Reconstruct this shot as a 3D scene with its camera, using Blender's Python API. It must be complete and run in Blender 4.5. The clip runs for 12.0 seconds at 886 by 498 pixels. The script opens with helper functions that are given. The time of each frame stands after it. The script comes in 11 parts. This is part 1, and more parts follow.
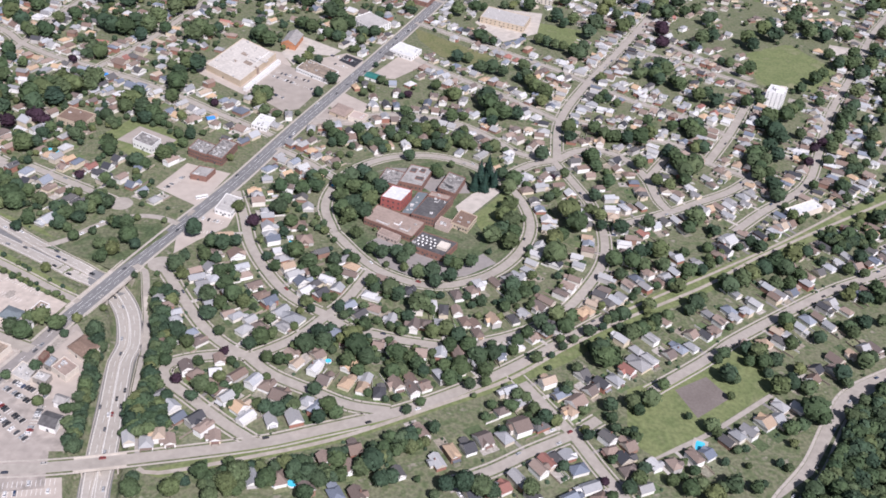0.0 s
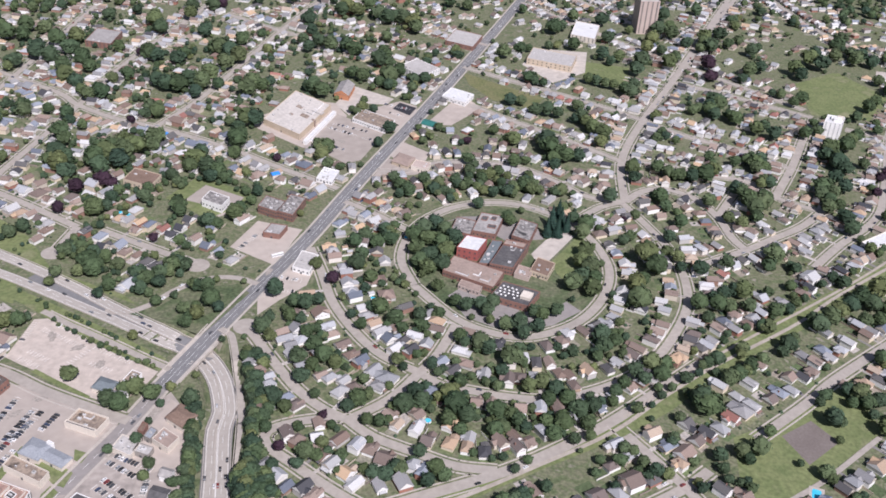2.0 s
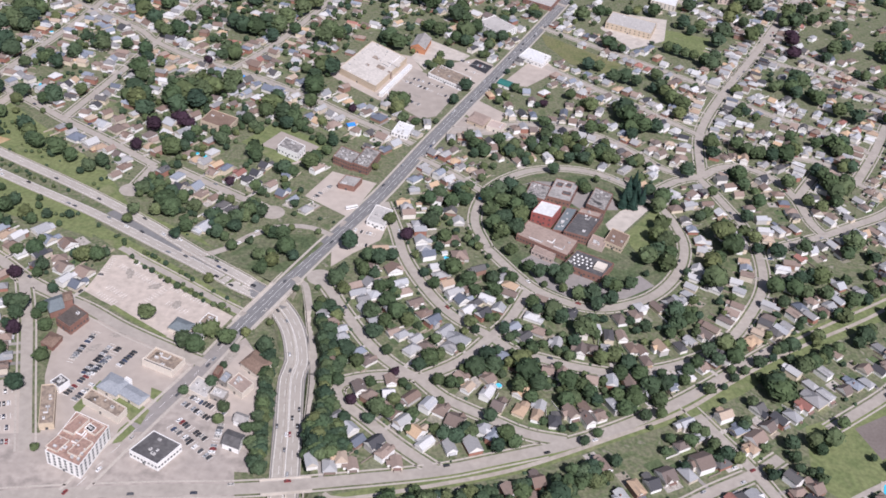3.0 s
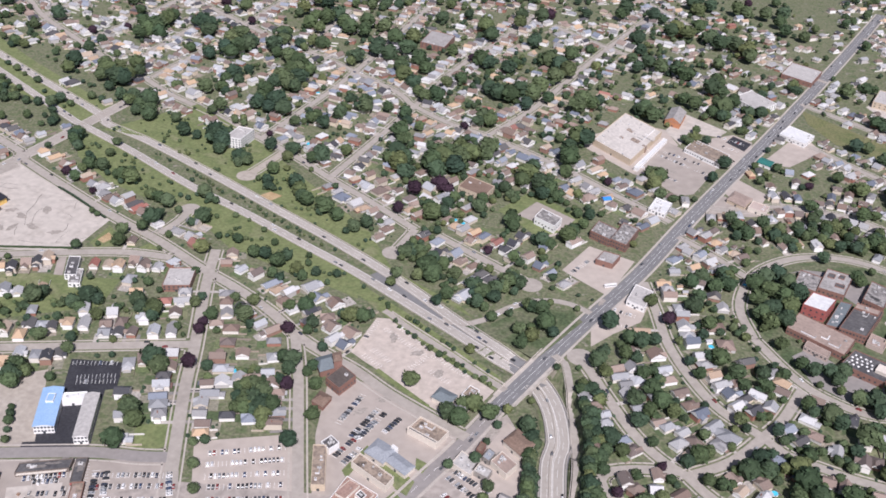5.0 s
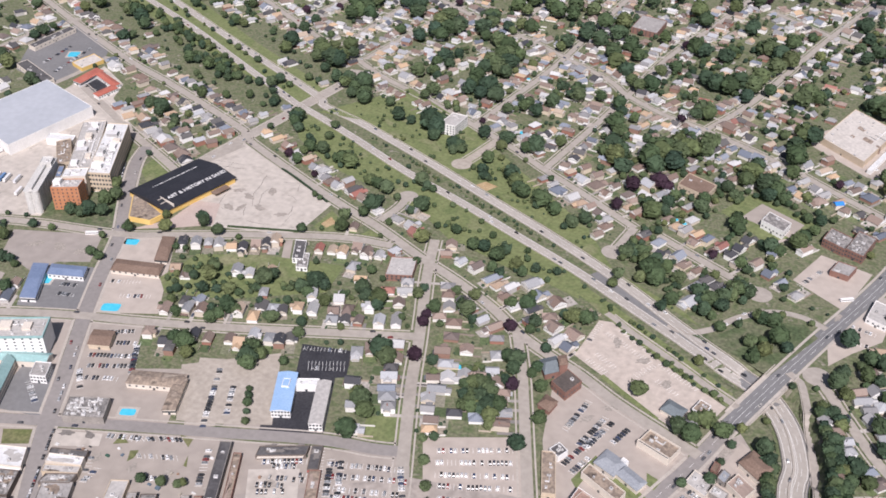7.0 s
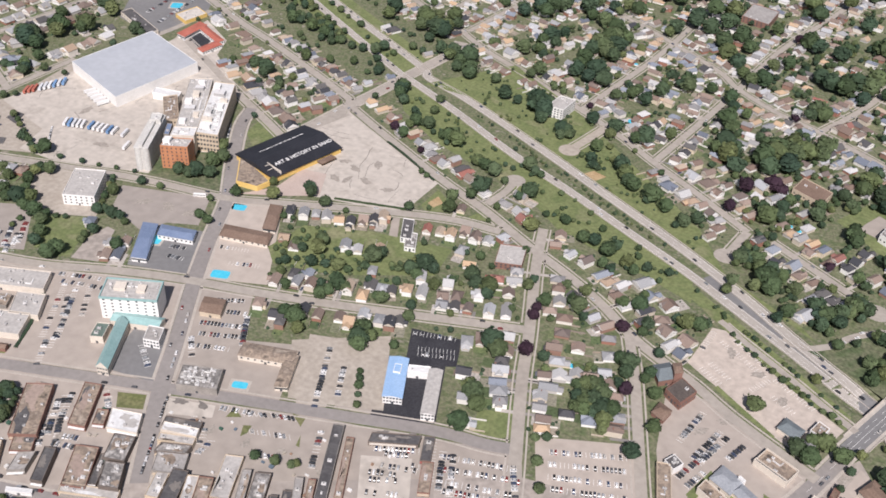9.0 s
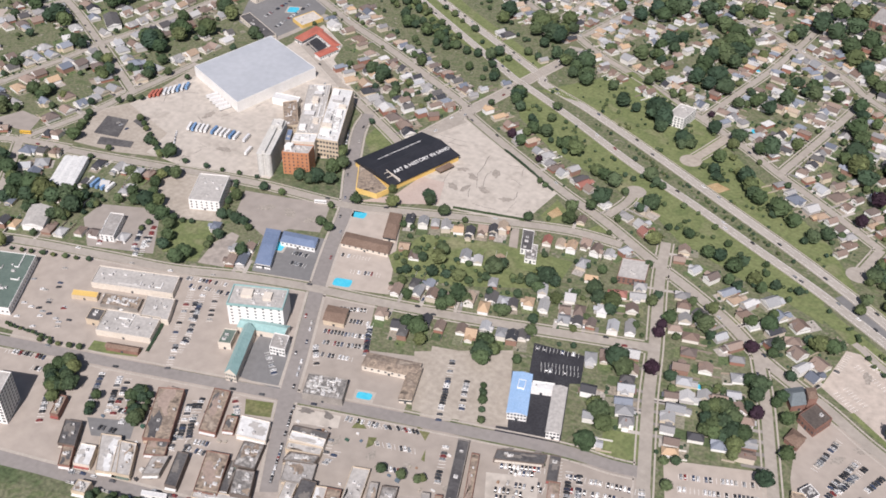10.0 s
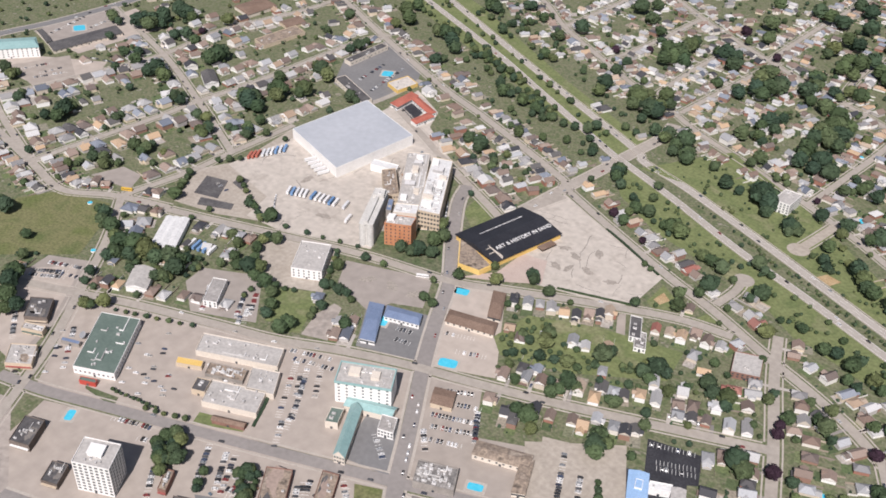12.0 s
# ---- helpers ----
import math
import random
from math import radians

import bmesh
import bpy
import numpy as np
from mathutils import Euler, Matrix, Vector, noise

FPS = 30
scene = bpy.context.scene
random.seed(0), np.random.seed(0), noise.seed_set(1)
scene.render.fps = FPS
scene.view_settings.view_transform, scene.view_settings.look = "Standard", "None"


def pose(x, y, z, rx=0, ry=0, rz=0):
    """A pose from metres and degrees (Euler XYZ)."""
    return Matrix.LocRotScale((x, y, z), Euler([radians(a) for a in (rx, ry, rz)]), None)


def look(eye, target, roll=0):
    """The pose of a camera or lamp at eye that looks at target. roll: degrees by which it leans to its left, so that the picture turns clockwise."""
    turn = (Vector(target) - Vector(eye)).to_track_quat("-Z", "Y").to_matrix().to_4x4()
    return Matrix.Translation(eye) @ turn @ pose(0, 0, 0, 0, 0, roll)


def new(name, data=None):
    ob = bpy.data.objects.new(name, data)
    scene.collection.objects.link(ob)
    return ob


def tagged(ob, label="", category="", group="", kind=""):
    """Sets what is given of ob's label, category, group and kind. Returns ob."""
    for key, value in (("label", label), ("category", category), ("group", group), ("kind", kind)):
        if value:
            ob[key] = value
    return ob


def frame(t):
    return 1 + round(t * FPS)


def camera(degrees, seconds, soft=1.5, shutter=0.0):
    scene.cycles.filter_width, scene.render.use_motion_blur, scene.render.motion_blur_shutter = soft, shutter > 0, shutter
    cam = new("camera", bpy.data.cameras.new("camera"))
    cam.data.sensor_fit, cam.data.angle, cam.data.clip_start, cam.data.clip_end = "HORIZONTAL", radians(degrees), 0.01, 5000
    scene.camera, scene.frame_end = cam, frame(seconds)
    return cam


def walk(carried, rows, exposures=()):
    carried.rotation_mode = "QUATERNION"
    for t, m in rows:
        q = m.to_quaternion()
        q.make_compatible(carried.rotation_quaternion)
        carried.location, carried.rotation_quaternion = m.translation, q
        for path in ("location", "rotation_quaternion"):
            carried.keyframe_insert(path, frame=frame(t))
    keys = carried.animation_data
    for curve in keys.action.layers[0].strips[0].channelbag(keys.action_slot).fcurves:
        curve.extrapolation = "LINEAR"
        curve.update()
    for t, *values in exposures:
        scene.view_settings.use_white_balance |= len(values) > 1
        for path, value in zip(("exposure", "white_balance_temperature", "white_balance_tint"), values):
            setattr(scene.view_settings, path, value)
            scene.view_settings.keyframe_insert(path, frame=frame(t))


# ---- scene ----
cam = camera(48.35, 12.0, soft=1.72)
walk(cam, [
    (0.0, pose(-0.00, 0.00, 480.00, 56.669, -5.659, 3.710)),
    (0.5, pose(-16.56, 3.61, 480.31, 56.777, -6.791, 2.225)),
    (1.0, pose(-33.15, 7.39, 481.02, 56.531, -7.762, 1.473)),
    (1.5, pose(-49.36, 10.92, 482.24, 58.717, -5.156, 0.390)),
    (2.0, pose(-65.27, 13.45, 483.14, 58.621, -3.441, 2.890)),
    (2.5, pose(-81.12, 15.89, 483.59, 57.446, -4.952, 4.951)),
    (2.7, pose(-87.54, 16.89, 483.70, 55.904, -5.367, 5.621)),
    (4.3, pose(-139.39, 25.90, 483.84, 55.400, -4.721, 13.257)),
    (4.5, pose(-145.68, 26.53, 484.23, 56.506, -4.893, 12.855)),
    (5.0, pose(-161.21, 27.58, 485.63, 57.976, -3.052, 18.500)),
    (5.5, pose(-176.63, 28.22, 487.64, 57.244, -4.210, 20.699)),
    (6.0, pose(-191.99, 28.53, 490.25, 55.701, -2.497, 24.049)),
    (6.5, pose(-207.73, 28.32, 493.24, 55.113, -1.529, 25.641)),
    (7.0, pose(-223.93, 27.49, 496.47, 55.927, -0.578, 27.613)),
    (7.5, pose(-240.20, 26.08, 499.70, 55.189, 0.634, 30.359)),
    (7.7, pose(-246.71, 25.39, 500.98, 54.902, 0.242, 30.594)),
    (9.3, pose(-299.03, 17.64, 511.08, 52.312, -3.607, 33.730)),
    (9.5, pose(-305.56, 16.54, 512.45, 51.395, -2.415, 35.540)),
    (10.0, pose(-321.87, 13.58, 515.99, 52.766, -0.886, 36.763)),
    (10.5, pose(-337.74, 10.59, 519.61, 52.787, 1.844, 37.199)),
    (11.0, pose(-353.82, 6.99, 523.17, 53.275, -1.955, 38.338)),
    (11.5, pose(-370.37, 2.76, 526.51, 55.005, -2.738, 38.562)),
    (12.0, pose(-387.33, -1.04, 530.00, 55.299, -1.876, 40.097)),
], exposures=[(0.0, 0.24, 5760, 21), (2.5, 0.14, 5770, 21), (4.5, 0.13, 5790, 21), (6.0, 0.16, 5830, 21), (8.0, 0.13, 6080, 18.5), (12.0, 0.08, 6120, 17)])

# ---- world, sun and exposure ----
SUN_EL, SUN_TO = 47.0, (-0.45, 0.89)      # elevation; the way the shadows fall on the ground
world = bpy.data.worlds.new("sky")
scene.world = world
world.use_nodes = True
wn = world.node_tree.nodes
sky = wn.new("ShaderNodeTexSky")
sky.sky_type, sky.sun_disc = "NISHITA", False
sky.sun_elevation = radians(SUN_EL)
sky.sun_rotation = math.atan2(-SUN_TO[0], -SUN_TO[1])
sky.air_density, sky.dust_density = 1.2, 2.5
world.node_tree.links.new(sky.outputs[0], wn["Background"].inputs[0])
wn["Background"].inputs[1].default_value = 0.048
sun = new("sun", bpy.data.lights.new("sun", "SUN"))
sun.data.energy, sun.data.angle, sun.data.color = 5.0, radians(0.55), (1.0, 0.94, 0.85)
sun.matrix_world = look((0, 0, 900), (SUN_TO[0], SUN_TO[1], 900 - math.tan(radians(SUN_EL))))

# ---- materials ----
def mat(name, stops, scale=0.05, fine=1.5, rough=0.9, metal=0.0, bump=0.15, by_object=False, streak=0.0, amount=0.3, spec=0.3, step=False):
    """Colours laid out by broad noise, or one for each object, with finer grain and stains on top."""
    m = bpy.data.materials.new(name)
    m.use_nodes = True
    nt = m.node_tree
    n, link = nt.nodes, nt.links.new
    bsdf = n["Principled BSDF"]
    pos = n.new("ShaderNodeTexCoord").outputs["Object"]
    info = n.new("ShaderNodeObjectInfo")
    ramp = n.new("ShaderNodeValToRGB")
    el = ramp.color_ramp.elements
    while len(el) < len(stops):
        el.new(0.5)
    for e, k in zip(el, range(len(stops))):
        e.position = k / len(stops) if by_object or step else 0.3 + 0.4 * k / max(1, len(stops) - 1)
        e.color = (*stops[k], 1)
    if by_object or step:
        ramp.color_ramp.interpolation = "CONSTANT"
    broad = n.new("ShaderNodeTexNoise")
    broad.inputs["Scale"].default_value, broad.inputs["Detail"].default_value = scale, 4
    if by_object:
        geo, add, cut = n.new("ShaderNodeNewGeometry"), n.new("ShaderNodeMath"), n.new("ShaderNodeMath")
        cut.operation = "FRACT"
        link(info.outputs["Random"], add.inputs[0])
        link(geo.outputs["Random Per Island"], add.inputs[1])
        link(add.outputs[0], cut.inputs[0])
    link(cut.outputs[0] if by_object else broad.outputs[0], ramp.inputs[0])
    grain = n.new("ShaderNodeTexNoise")
    grain.inputs["Scale"].default_value, grain.inputs["Detail"].default_value = fine, 6
    shift = n.new("ShaderNodeVectorMath")
    link(pos, shift.inputs[0])
    link(info.outputs["Location"], shift.inputs[1])
    link(shift.outputs[0], broad.inputs["Vector"])
    if streak:
        long = n.new("ShaderNodeMapping")
        long.inputs["Scale"].default_value = (1, streak, 1)
        link(shift.outputs[0], long.inputs[0])
        link(long.outputs[0], grain.inputs["Vector"])
    else:
        link(shift.outputs[0], grain.inputs["Vector"])
    span = n.new("ShaderNodeMapRange")
    span.inputs["From Min"].default_value, span.inputs["From Max"].default_value = 0.3, 0.7
    span.inputs["To Min"].default_value, span.inputs["To Max"].default_value = 1 - amount, 1 + amount
    link(grain.outputs[0], span.inputs["Value"])
    mul = n.new("ShaderNodeMix")
    mul.data_type, mul.blend_type = "RGBA", "MULTIPLY"
    mul.inputs["Factor"].default_value = 1
    link(ramp.outputs[0], mul.inputs["A"])
    link(span.outputs[0], mul.inputs["B"])
    link(mul.outputs["Result"], bsdf.inputs["Base Color"])
    bsdf.inputs["Roughness"].default_value, bsdf.inputs["Metallic"].default_value = rough, metal
    bsdf.inputs["Specular IOR Level"].default_value = spec
    if bump:
        b = n.new("ShaderNodeBump")
        b.inputs["Strength"].default_value, b.inputs["Distance"].default_value = bump, 0.2
        link(grain.outputs[0], b.inputs["Height"])
        link(b.outputs[0], bsdf.inputs["Normal"])
    return m


def foliage(name, stops):
    """Leaves: one green for each tree, by its own tone, each clump a little lighter or darker."""
    m = mat(name, stops, scale=0.3, fine=0.9, rough=0.8, bump=0, amount=0.28, spec=0.15)
    n, link = m.node_tree.nodes, m.node_tree.links.new
    bsdf = n["Principled BSDF"]
    ramp = next(q for q in n if q.type == "VALTORGB")
    for k, e in enumerate(ramp.color_ramp.elements):
        e.position = k / len(stops)
    tone, info, add, cut = n.new("ShaderNodeAttribute"), n.new("ShaderNodeObjectInfo"), n.new("ShaderNodeMath"), n.new("ShaderNodeMath")
    tone.attribute_name, cut.operation = "tone", "FRACT"
    link(tone.outputs["Fac"], add.inputs[0])
    link(info.outputs["Random"], add.inputs[1])
    link(add.outputs[0], cut.inputs[0])
    link(cut.outputs[0], ramp.inputs[0])
    was = bsdf.inputs["Base Color"].links[0].from_socket
    geo = n.new("ShaderNodeNewGeometry")
    span = n.new("ShaderNodeMapRange")
    span.inputs["To Min"].default_value, span.inputs["To Max"].default_value = 0.7, 1.3
    link(geo.outputs["Random Per Island"], span.inputs["Value"])
    mul = n.new("ShaderNodeMix")
    mul.data_type, mul.blend_type = "RGBA", "MULTIPLY"
    mul.inputs["Factor"].default_value = 1
    link(was, mul.inputs["A"])
    link(span.outputs[0], mul.inputs["B"])
    link(mul.outputs["Result"], bsdf.inputs["Base Color"])
    return m


GRASS = mat("lawn", [(0.062, 0.088, 0.042), (0.090, 0.116, 0.056), (0.142, 0.148, 0.090), (0.076, 0.102, 0.048)], 0.05, 0.35, amount=0.38)
MEADOW = mat("meadow", [(0.124, 0.156, 0.062), (0.174, 0.198, 0.086), (0.138, 0.168, 0.068), (0.228, 0.226, 0.126)], 0.03, 0.3, amount=0.24)
YARD = mat("yard", [(0.088, 0.114, 0.054), (0.122, 0.142, 0.072), (0.168, 0.168, 0.106), (0.100, 0.124, 0.058), (0.255, 0.232, 0.182)], 0.09, 0.4, amount=0.32)
DRY = mat("dry_grass", [(0.105, 0.130, 0.048), (0.170, 0.168, 0.080), (0.120, 0.142, 0.050)], 0.03, 0.4)
DIRT = mat("bare_earth", [(0.36, 0.25, 0.13), (0.46, 0.35, 0.21)], 0.1, 0.8)
ASPHALT = mat("old_asphalt", [(0.322, 0.290, 0.252), (0.368, 0.332, 0.290), (0.342, 0.309, 0.270)], 0.035, 0.22, amount=0.1, bump=0)
MAIN_ASPHALT = mat("avenue_asphalt", [(0.176, 0.174, 0.173), (0.206, 0.203, 0.201)], 0.02, 0.25, amount=0.09, bump=0)
HIGHWAY = mat("highway_concrete", [(0.355, 0.325, 0.288), (0.405, 0.371, 0.330)], 0.02, 0.3, amount=0.08, bump=0)
PALE_LOT = mat("pale_parking_asphalt", [(0.421, 0.366, 0.316), (0.484, 0.420, 0.363), (0.449, 0.392, 0.339)], 0.04, 0.2, amount=0.14, bump=0)
LOT = mat("parking_asphalt", [(0.348, 0.306, 0.267), (0.418, 0.364, 0.316), (0.381, 0.333, 0.290), (0.320, 0.285, 0.255), (0.437, 0.381, 0.330)], fine=0.1, amount=0.1, by_object=True, bump=0)
BLACKTOP = mat("fresh_blacktop", [(0.030, 0.030, 0.036), (0.048, 0.048, 0.054)], 0.1, 0.6)
CONCRETE = mat("pale_concrete", [(0.405, 0.365, 0.318), (0.490, 0.445, 0.392), (0.440, 0.400, 0.350)], 0.04, 0.16, amount=0.12, bump=0)
WALKWAY = mat("pavement_concrete", [(0.400, 0.360, 0.314), (0.455, 0.412, 0.362)], 0.08, 0.9, amount=0.15)
GRAVEL = mat("gravel", [(0.350, 0.308, 0.258), (0.410, 0.366, 0.312)], 0.05, 0.25, amount=0.14, bump=0)
PAINT = mat("road_paint", [(0.72, 0.71, 0.68), (0.80, 0.79, 0.76)], 0.3, 2, rough=0.7)
ROOFS = mat("asphalt_shingles", [(0.165, 0.130, 0.112), (0.225, 0.160, 0.128), (0.105, 0.102, 0.106), (0.360, 0.358, 0.360), (0.190, 0.142, 0.116), (0.205, 0.135, 0.112), (0.150, 0.165, 0.200), (0.420, 0.418, 0.415),
                                 (0.055, 0.058, 0.068), (0.165, 0.116, 0.096), (0.330, 0.240, 0.165), (0.240, 0.238, 0.242), (0.075, 0.072, 0.076), (0.135, 0.110, 0.100),
                                 (0.470, 0.468, 0.465), (0.185, 0.118, 0.098), (0.255, 0.195, 0.158), (0.125, 0.132, 0.150)], fine=1.2, by_object=True, amount=0.18, streak=4)
SHINGLES = {c: mat("shingles_" + name, stops, fine=1.2, by_object=True, amount=0.2, streak=4) for c, name, stops in (
    ("k", "black", [(0.050, 0.052, 0.060), (0.085, 0.082, 0.084), (0.066, 0.066, 0.072), (0.110, 0.106, 0.104)]),
    ("b", "brown", [(0.205, 0.158, 0.132), (0.165, 0.128, 0.110), (0.250, 0.190, 0.158), (0.185, 0.135, 0.110), (0.280, 0.218, 0.182), (0.150, 0.122, 0.110)]),
    ("r", "red", [(0.290, 0.125, 0.100), (0.250, 0.122, 0.100), (0.320, 0.155, 0.125)]),
    ("w", "pale", [(0.340, 0.338, 0.335), (0.420, 0.418, 0.414), (0.295, 0.298, 0.304), (0.510, 0.506, 0.500), (0.370, 0.378, 0.390)]),
    ("t", "tan", [(0.410, 0.300, 0.205), (0.350, 0.262, 0.190), (0.460, 0.330, 0.215), (0.385, 0.310, 0.240)]),
    ("g", "grey", [(0.270, 0.265, 0.262), (0.215, 0.212, 0.214), (0.320, 0.315, 0.312), (0.245, 0.250, 0.258)]),
    ("s", "slate", [(0.150, 0.170, 0.210), (0.200, 0.222, 0.262), (0.120, 0.135, 0.165), (0.240, 0.262, 0.300)]))}
WALLS = mat("house_siding", [(0.78, 0.77, 0.75), (0.74, 0.73, 0.71), (0.66, 0.64, 0.60), (0.70, 0.68, 0.64), (0.52, 0.46, 0.38), (0.300, 0.150, 0.110), (0.76, 0.75, 0.72), (0.44, 0.42, 0.40), (0.60, 0.52, 0.40),
                             (0.270, 0.165, 0.125), (0.66, 0.62, 0.56)], fine=2.0, by_object=True, amount=0.1)
GABLE = mat("gable_siding", [(0.68, 0.66, 0.62), (0.50, 0.45, 0.38), (0.72, 0.71, 0.69)], fine=2.0, by_object=True, amount=0.1)
WHITE = mat("white_paint", [(0.74, 0.73, 0.70), (0.80, 0.79, 0.77)], 0.1, 0.8, rough=0.7, amount=0.08)
WHITE_METAL = mat("white_metal_roof", [(0.40, 0.42, 0.45), (0.45, 0.47, 0.50)], 0.02, 0.15, rough=0.5, amount=0.06)
ROOF_PALE = mat("pale_roof_gravel", [(0.37, 0.352, 0.33), (0.44, 0.42, 0.395), (0.40, 0.382, 0.36)], 0.06, 0.4, amount=0.16)
ROOF_WHITE = mat("white_roof_membrane", [(0.58, 0.58, 0.57), (0.66, 0.66, 0.65)], 0.08, 0.4, amount=0.12)
ROOF_GREY = mat("grey_flat_roof", [(0.28, 0.265, 0.25), (0.37, 0.35, 0.33)], 0.06, 0.4, amount=0.22)
ROOF_DARK = mat("dark_flat_roof", [(0.075, 0.072, 0.075), (0.125, 0.120, 0.118)], 0.07, 0.4, amount=0.25)
ROOF_BROWN = mat("brown_shingle_roof", [(0.175, 0.120, 0.090), (0.225, 0.160, 0.122)], 0.1, 0.8, amount=0.2)
ROOF_RED = mat("red_roof", [(0.380, 0.115, 0.082), (0.43, 0.150, 0.108)], 0.1, 0.8, amount=0.15)
ROOF_BLUE = mat("blue_roof", [(0.270, 0.420, 0.640), (0.320, 0.470, 0.680)], 0.1, 0.8, rough=0.6, amount=0.1)
ROOF_SLATE_BLUE = mat("slate_blue_roof", [(0.150, 0.200, 0.305), (0.185, 0.235, 0.345)], 0.1, 0.8, amount=0.12)
ROOF_TEAL = mat("teal_metal_roof", [(0.250, 0.400, 0.390), (0.300, 0.450, 0.440)], 0.1, 0.5, rough=0.55, amount=0.1)
ROOF_TEAL_DARK = mat("dark_teal_roof", [(0.030, 0.150, 0.130), (0.045, 0.180, 0.155)], 0.1, 0.5, rough=0.6, amount=0.12)
ROOF_GREEN = mat("green_metal_roof", [(0.112, 0.152, 0.130), (0.140, 0.182, 0.158)], 0.1, 0.5, rough=0.6, amount=0.12)
ROOF_BLACK = mat("black_metal_roof", [(0.022, 0.023, 0.028), (0.034, 0.035, 0.042)], 0.05, 0.5, rough=0.55, amount=0.2)
BRICK = mat("red_brick", [(0.205, 0.112, 0.088), (0.255, 0.146, 0.114)], 0.15, 1.5, amount=0.18)
ORANGE_BRICK = mat("orange_brick", [(0.430, 0.185, 0.090), (0.48, 0.230, 0.125)], 0.15, 1.5, amount=0.15)
TAN = mat("tan_stucco", [(0.50, 0.41, 0.30), (0.56, 0.47, 0.36)], 0.1, 1.0, amount=0.1)
BEIGE = mat("beige_stucco", [(0.60, 0.54, 0.46), (0.66, 0.60, 0.52)], 0.1, 1.0, amount=0.1)
YELLOW = mat("yellow_stucco", [(0.66, 0.44, 0.13), (0.70, 0.50, 0.18)], 0.1, 1.0, amount=0.1)
TOWN_ASPHALT = mat("town_asphalt", [(0.248, 0.228, 0.214), (0.283, 0.260, 0.243)], 0.02, 0.25, amount=0.09, bump=0)
TOWN_LOT = mat("alley_asphalt", [(0.279, 0.248, 0.221), (0.374, 0.330, 0.292), (0.317, 0.281, 0.250)], 0.05, 0.2, amount=0.15, bump=0)
GARDEN = mat("garden_plots", [(0.125, 0.158, 0.070), (0.086, 0.114, 0.054), (0.182, 0.190, 0.106), (0.280, 0.246, 0.196), (0.102, 0.138, 0.062), (0.145, 0.170, 0.084), (0.370, 0.340, 0.304), (0.078, 0.106, 0.050), (0.168, 0.176, 0.110), (0.235, 0.222, 0.170)], fine=0.5, amount=0.34, by_object=True)
DRIVEWAY = mat("driveway_paving", [(0.420, 0.390, 0.355), (0.210, 0.198, 0.186), (0.310, 0.288, 0.264), (0.470, 0.440, 0.402), (0.260, 0.242, 0.225)], fine=0.8, amount=0.12, by_object=True)
FENCE = mat("weathered_fence", [(0.42, 0.36, 0.29), (0.30, 0.25, 0.20), (0.62, 0.60, 0.56), (0.24, 0.20, 0.17)], fine=2.0, amount=0.15, by_object=True)
ROOF_BLUEGREY = mat("blue_grey_roof", [(0.262, 0.278, 0.300), (0.305, 0.322, 0.342)], 0.1, 0.8, amount=0.14)
ROOF_CLAY = mat("clay_flat_roof", [(0.255, 0.165, 0.132), (0.330, 0.222, 0.178), (0.285, 0.190, 0.155)], 0.12, 0.6, amount=0.26)
ROOF_TARRED = mat("tarred_roof", [(0.085, 0.072, 0.064), (0.120, 0.100, 0.088)], 0.1, 0.6, amount=0.24)
ROOF_GREYGREEN = mat("grey_green_roof", [(0.140, 0.164, 0.176), (0.172, 0.198, 0.208)], 0.1, 0.8, amount=0.12)
GREY_WALL = mat("grey_render", [(0.235, 0.215, 0.195), (0.330, 0.305, 0.275)], 0.1, 1.0, amount=0.15)
DARK_WALL = mat("dark_brick", [(0.120, 0.098, 0.084), (0.180, 0.150, 0.130)], 0.1, 1.0, amount=0.18)
ROOF_STAINED = mat("stained_gravel_roof", [(0.075, 0.062, 0.053), (0.330, 0.265, 0.205), (0.200, 0.160, 0.128), (0.400, 0.335, 0.270)], 0.11, 0.5, amount=0.25)
ROOF_PATCHY = mat("patchy_grey_roof", [(0.055, 0.053, 0.052), (0.330, 0.310, 0.290), (0.140, 0.133, 0.126), (0.440, 0.418, 0.390)], 0.12, 0.6, amount=0.25)
FORECOURT = mat("pink_paving", [(0.430, 0.345, 0.300), (0.480, 0.395, 0.345)], 0.1, 1.0, amount=0.12)
RED_PAVING = mat("brown_red_paving", [(0.300, 0.225, 0.200), (0.340, 0.262, 0.232)], 0.1, 1.0, amount=0.12)
STAIN = mat("oil_stained_concrete", [(0.290, 0.260, 0.226), (0.350, 0.314, 0.274)], 0.15, 0.6, amount=0.25)
TAR = mat("tar_seam", [(0.165, 0.150, 0.136), (0.215, 0.196, 0.178)], 0.2, 1.0, amount=0.2)
SILO = mat("silo_concrete", [(0.50, 0.49, 0.46), (0.58, 0.57, 0.54)], 0.08, 0.6, amount=0.12)
ROOF_TAN = mat("tan_flat_roof", [(0.290, 0.225, 0.190), (0.350, 0.275, 0.230)], 0.06, 0.4, amount=0.16)
PLUM = mat("faded_red_panels", [(0.300, 0.090, 0.080), (0.340, 0.115, 0.098)], 0.1, 0.8, amount=0.12)
COURT = mat("bare_court", [(0.165, 0.140, 0.125), (0.195, 0.168, 0.150)], 0.05, 0.5, amount=0.12)
ROOF_CREAM = mat("cream_roof_gravel", [(0.46, 0.425, 0.38), (0.56, 0.52, 0.47), (0.50, 0.465, 0.42)], 0.05, 0.3, amount=0.14)
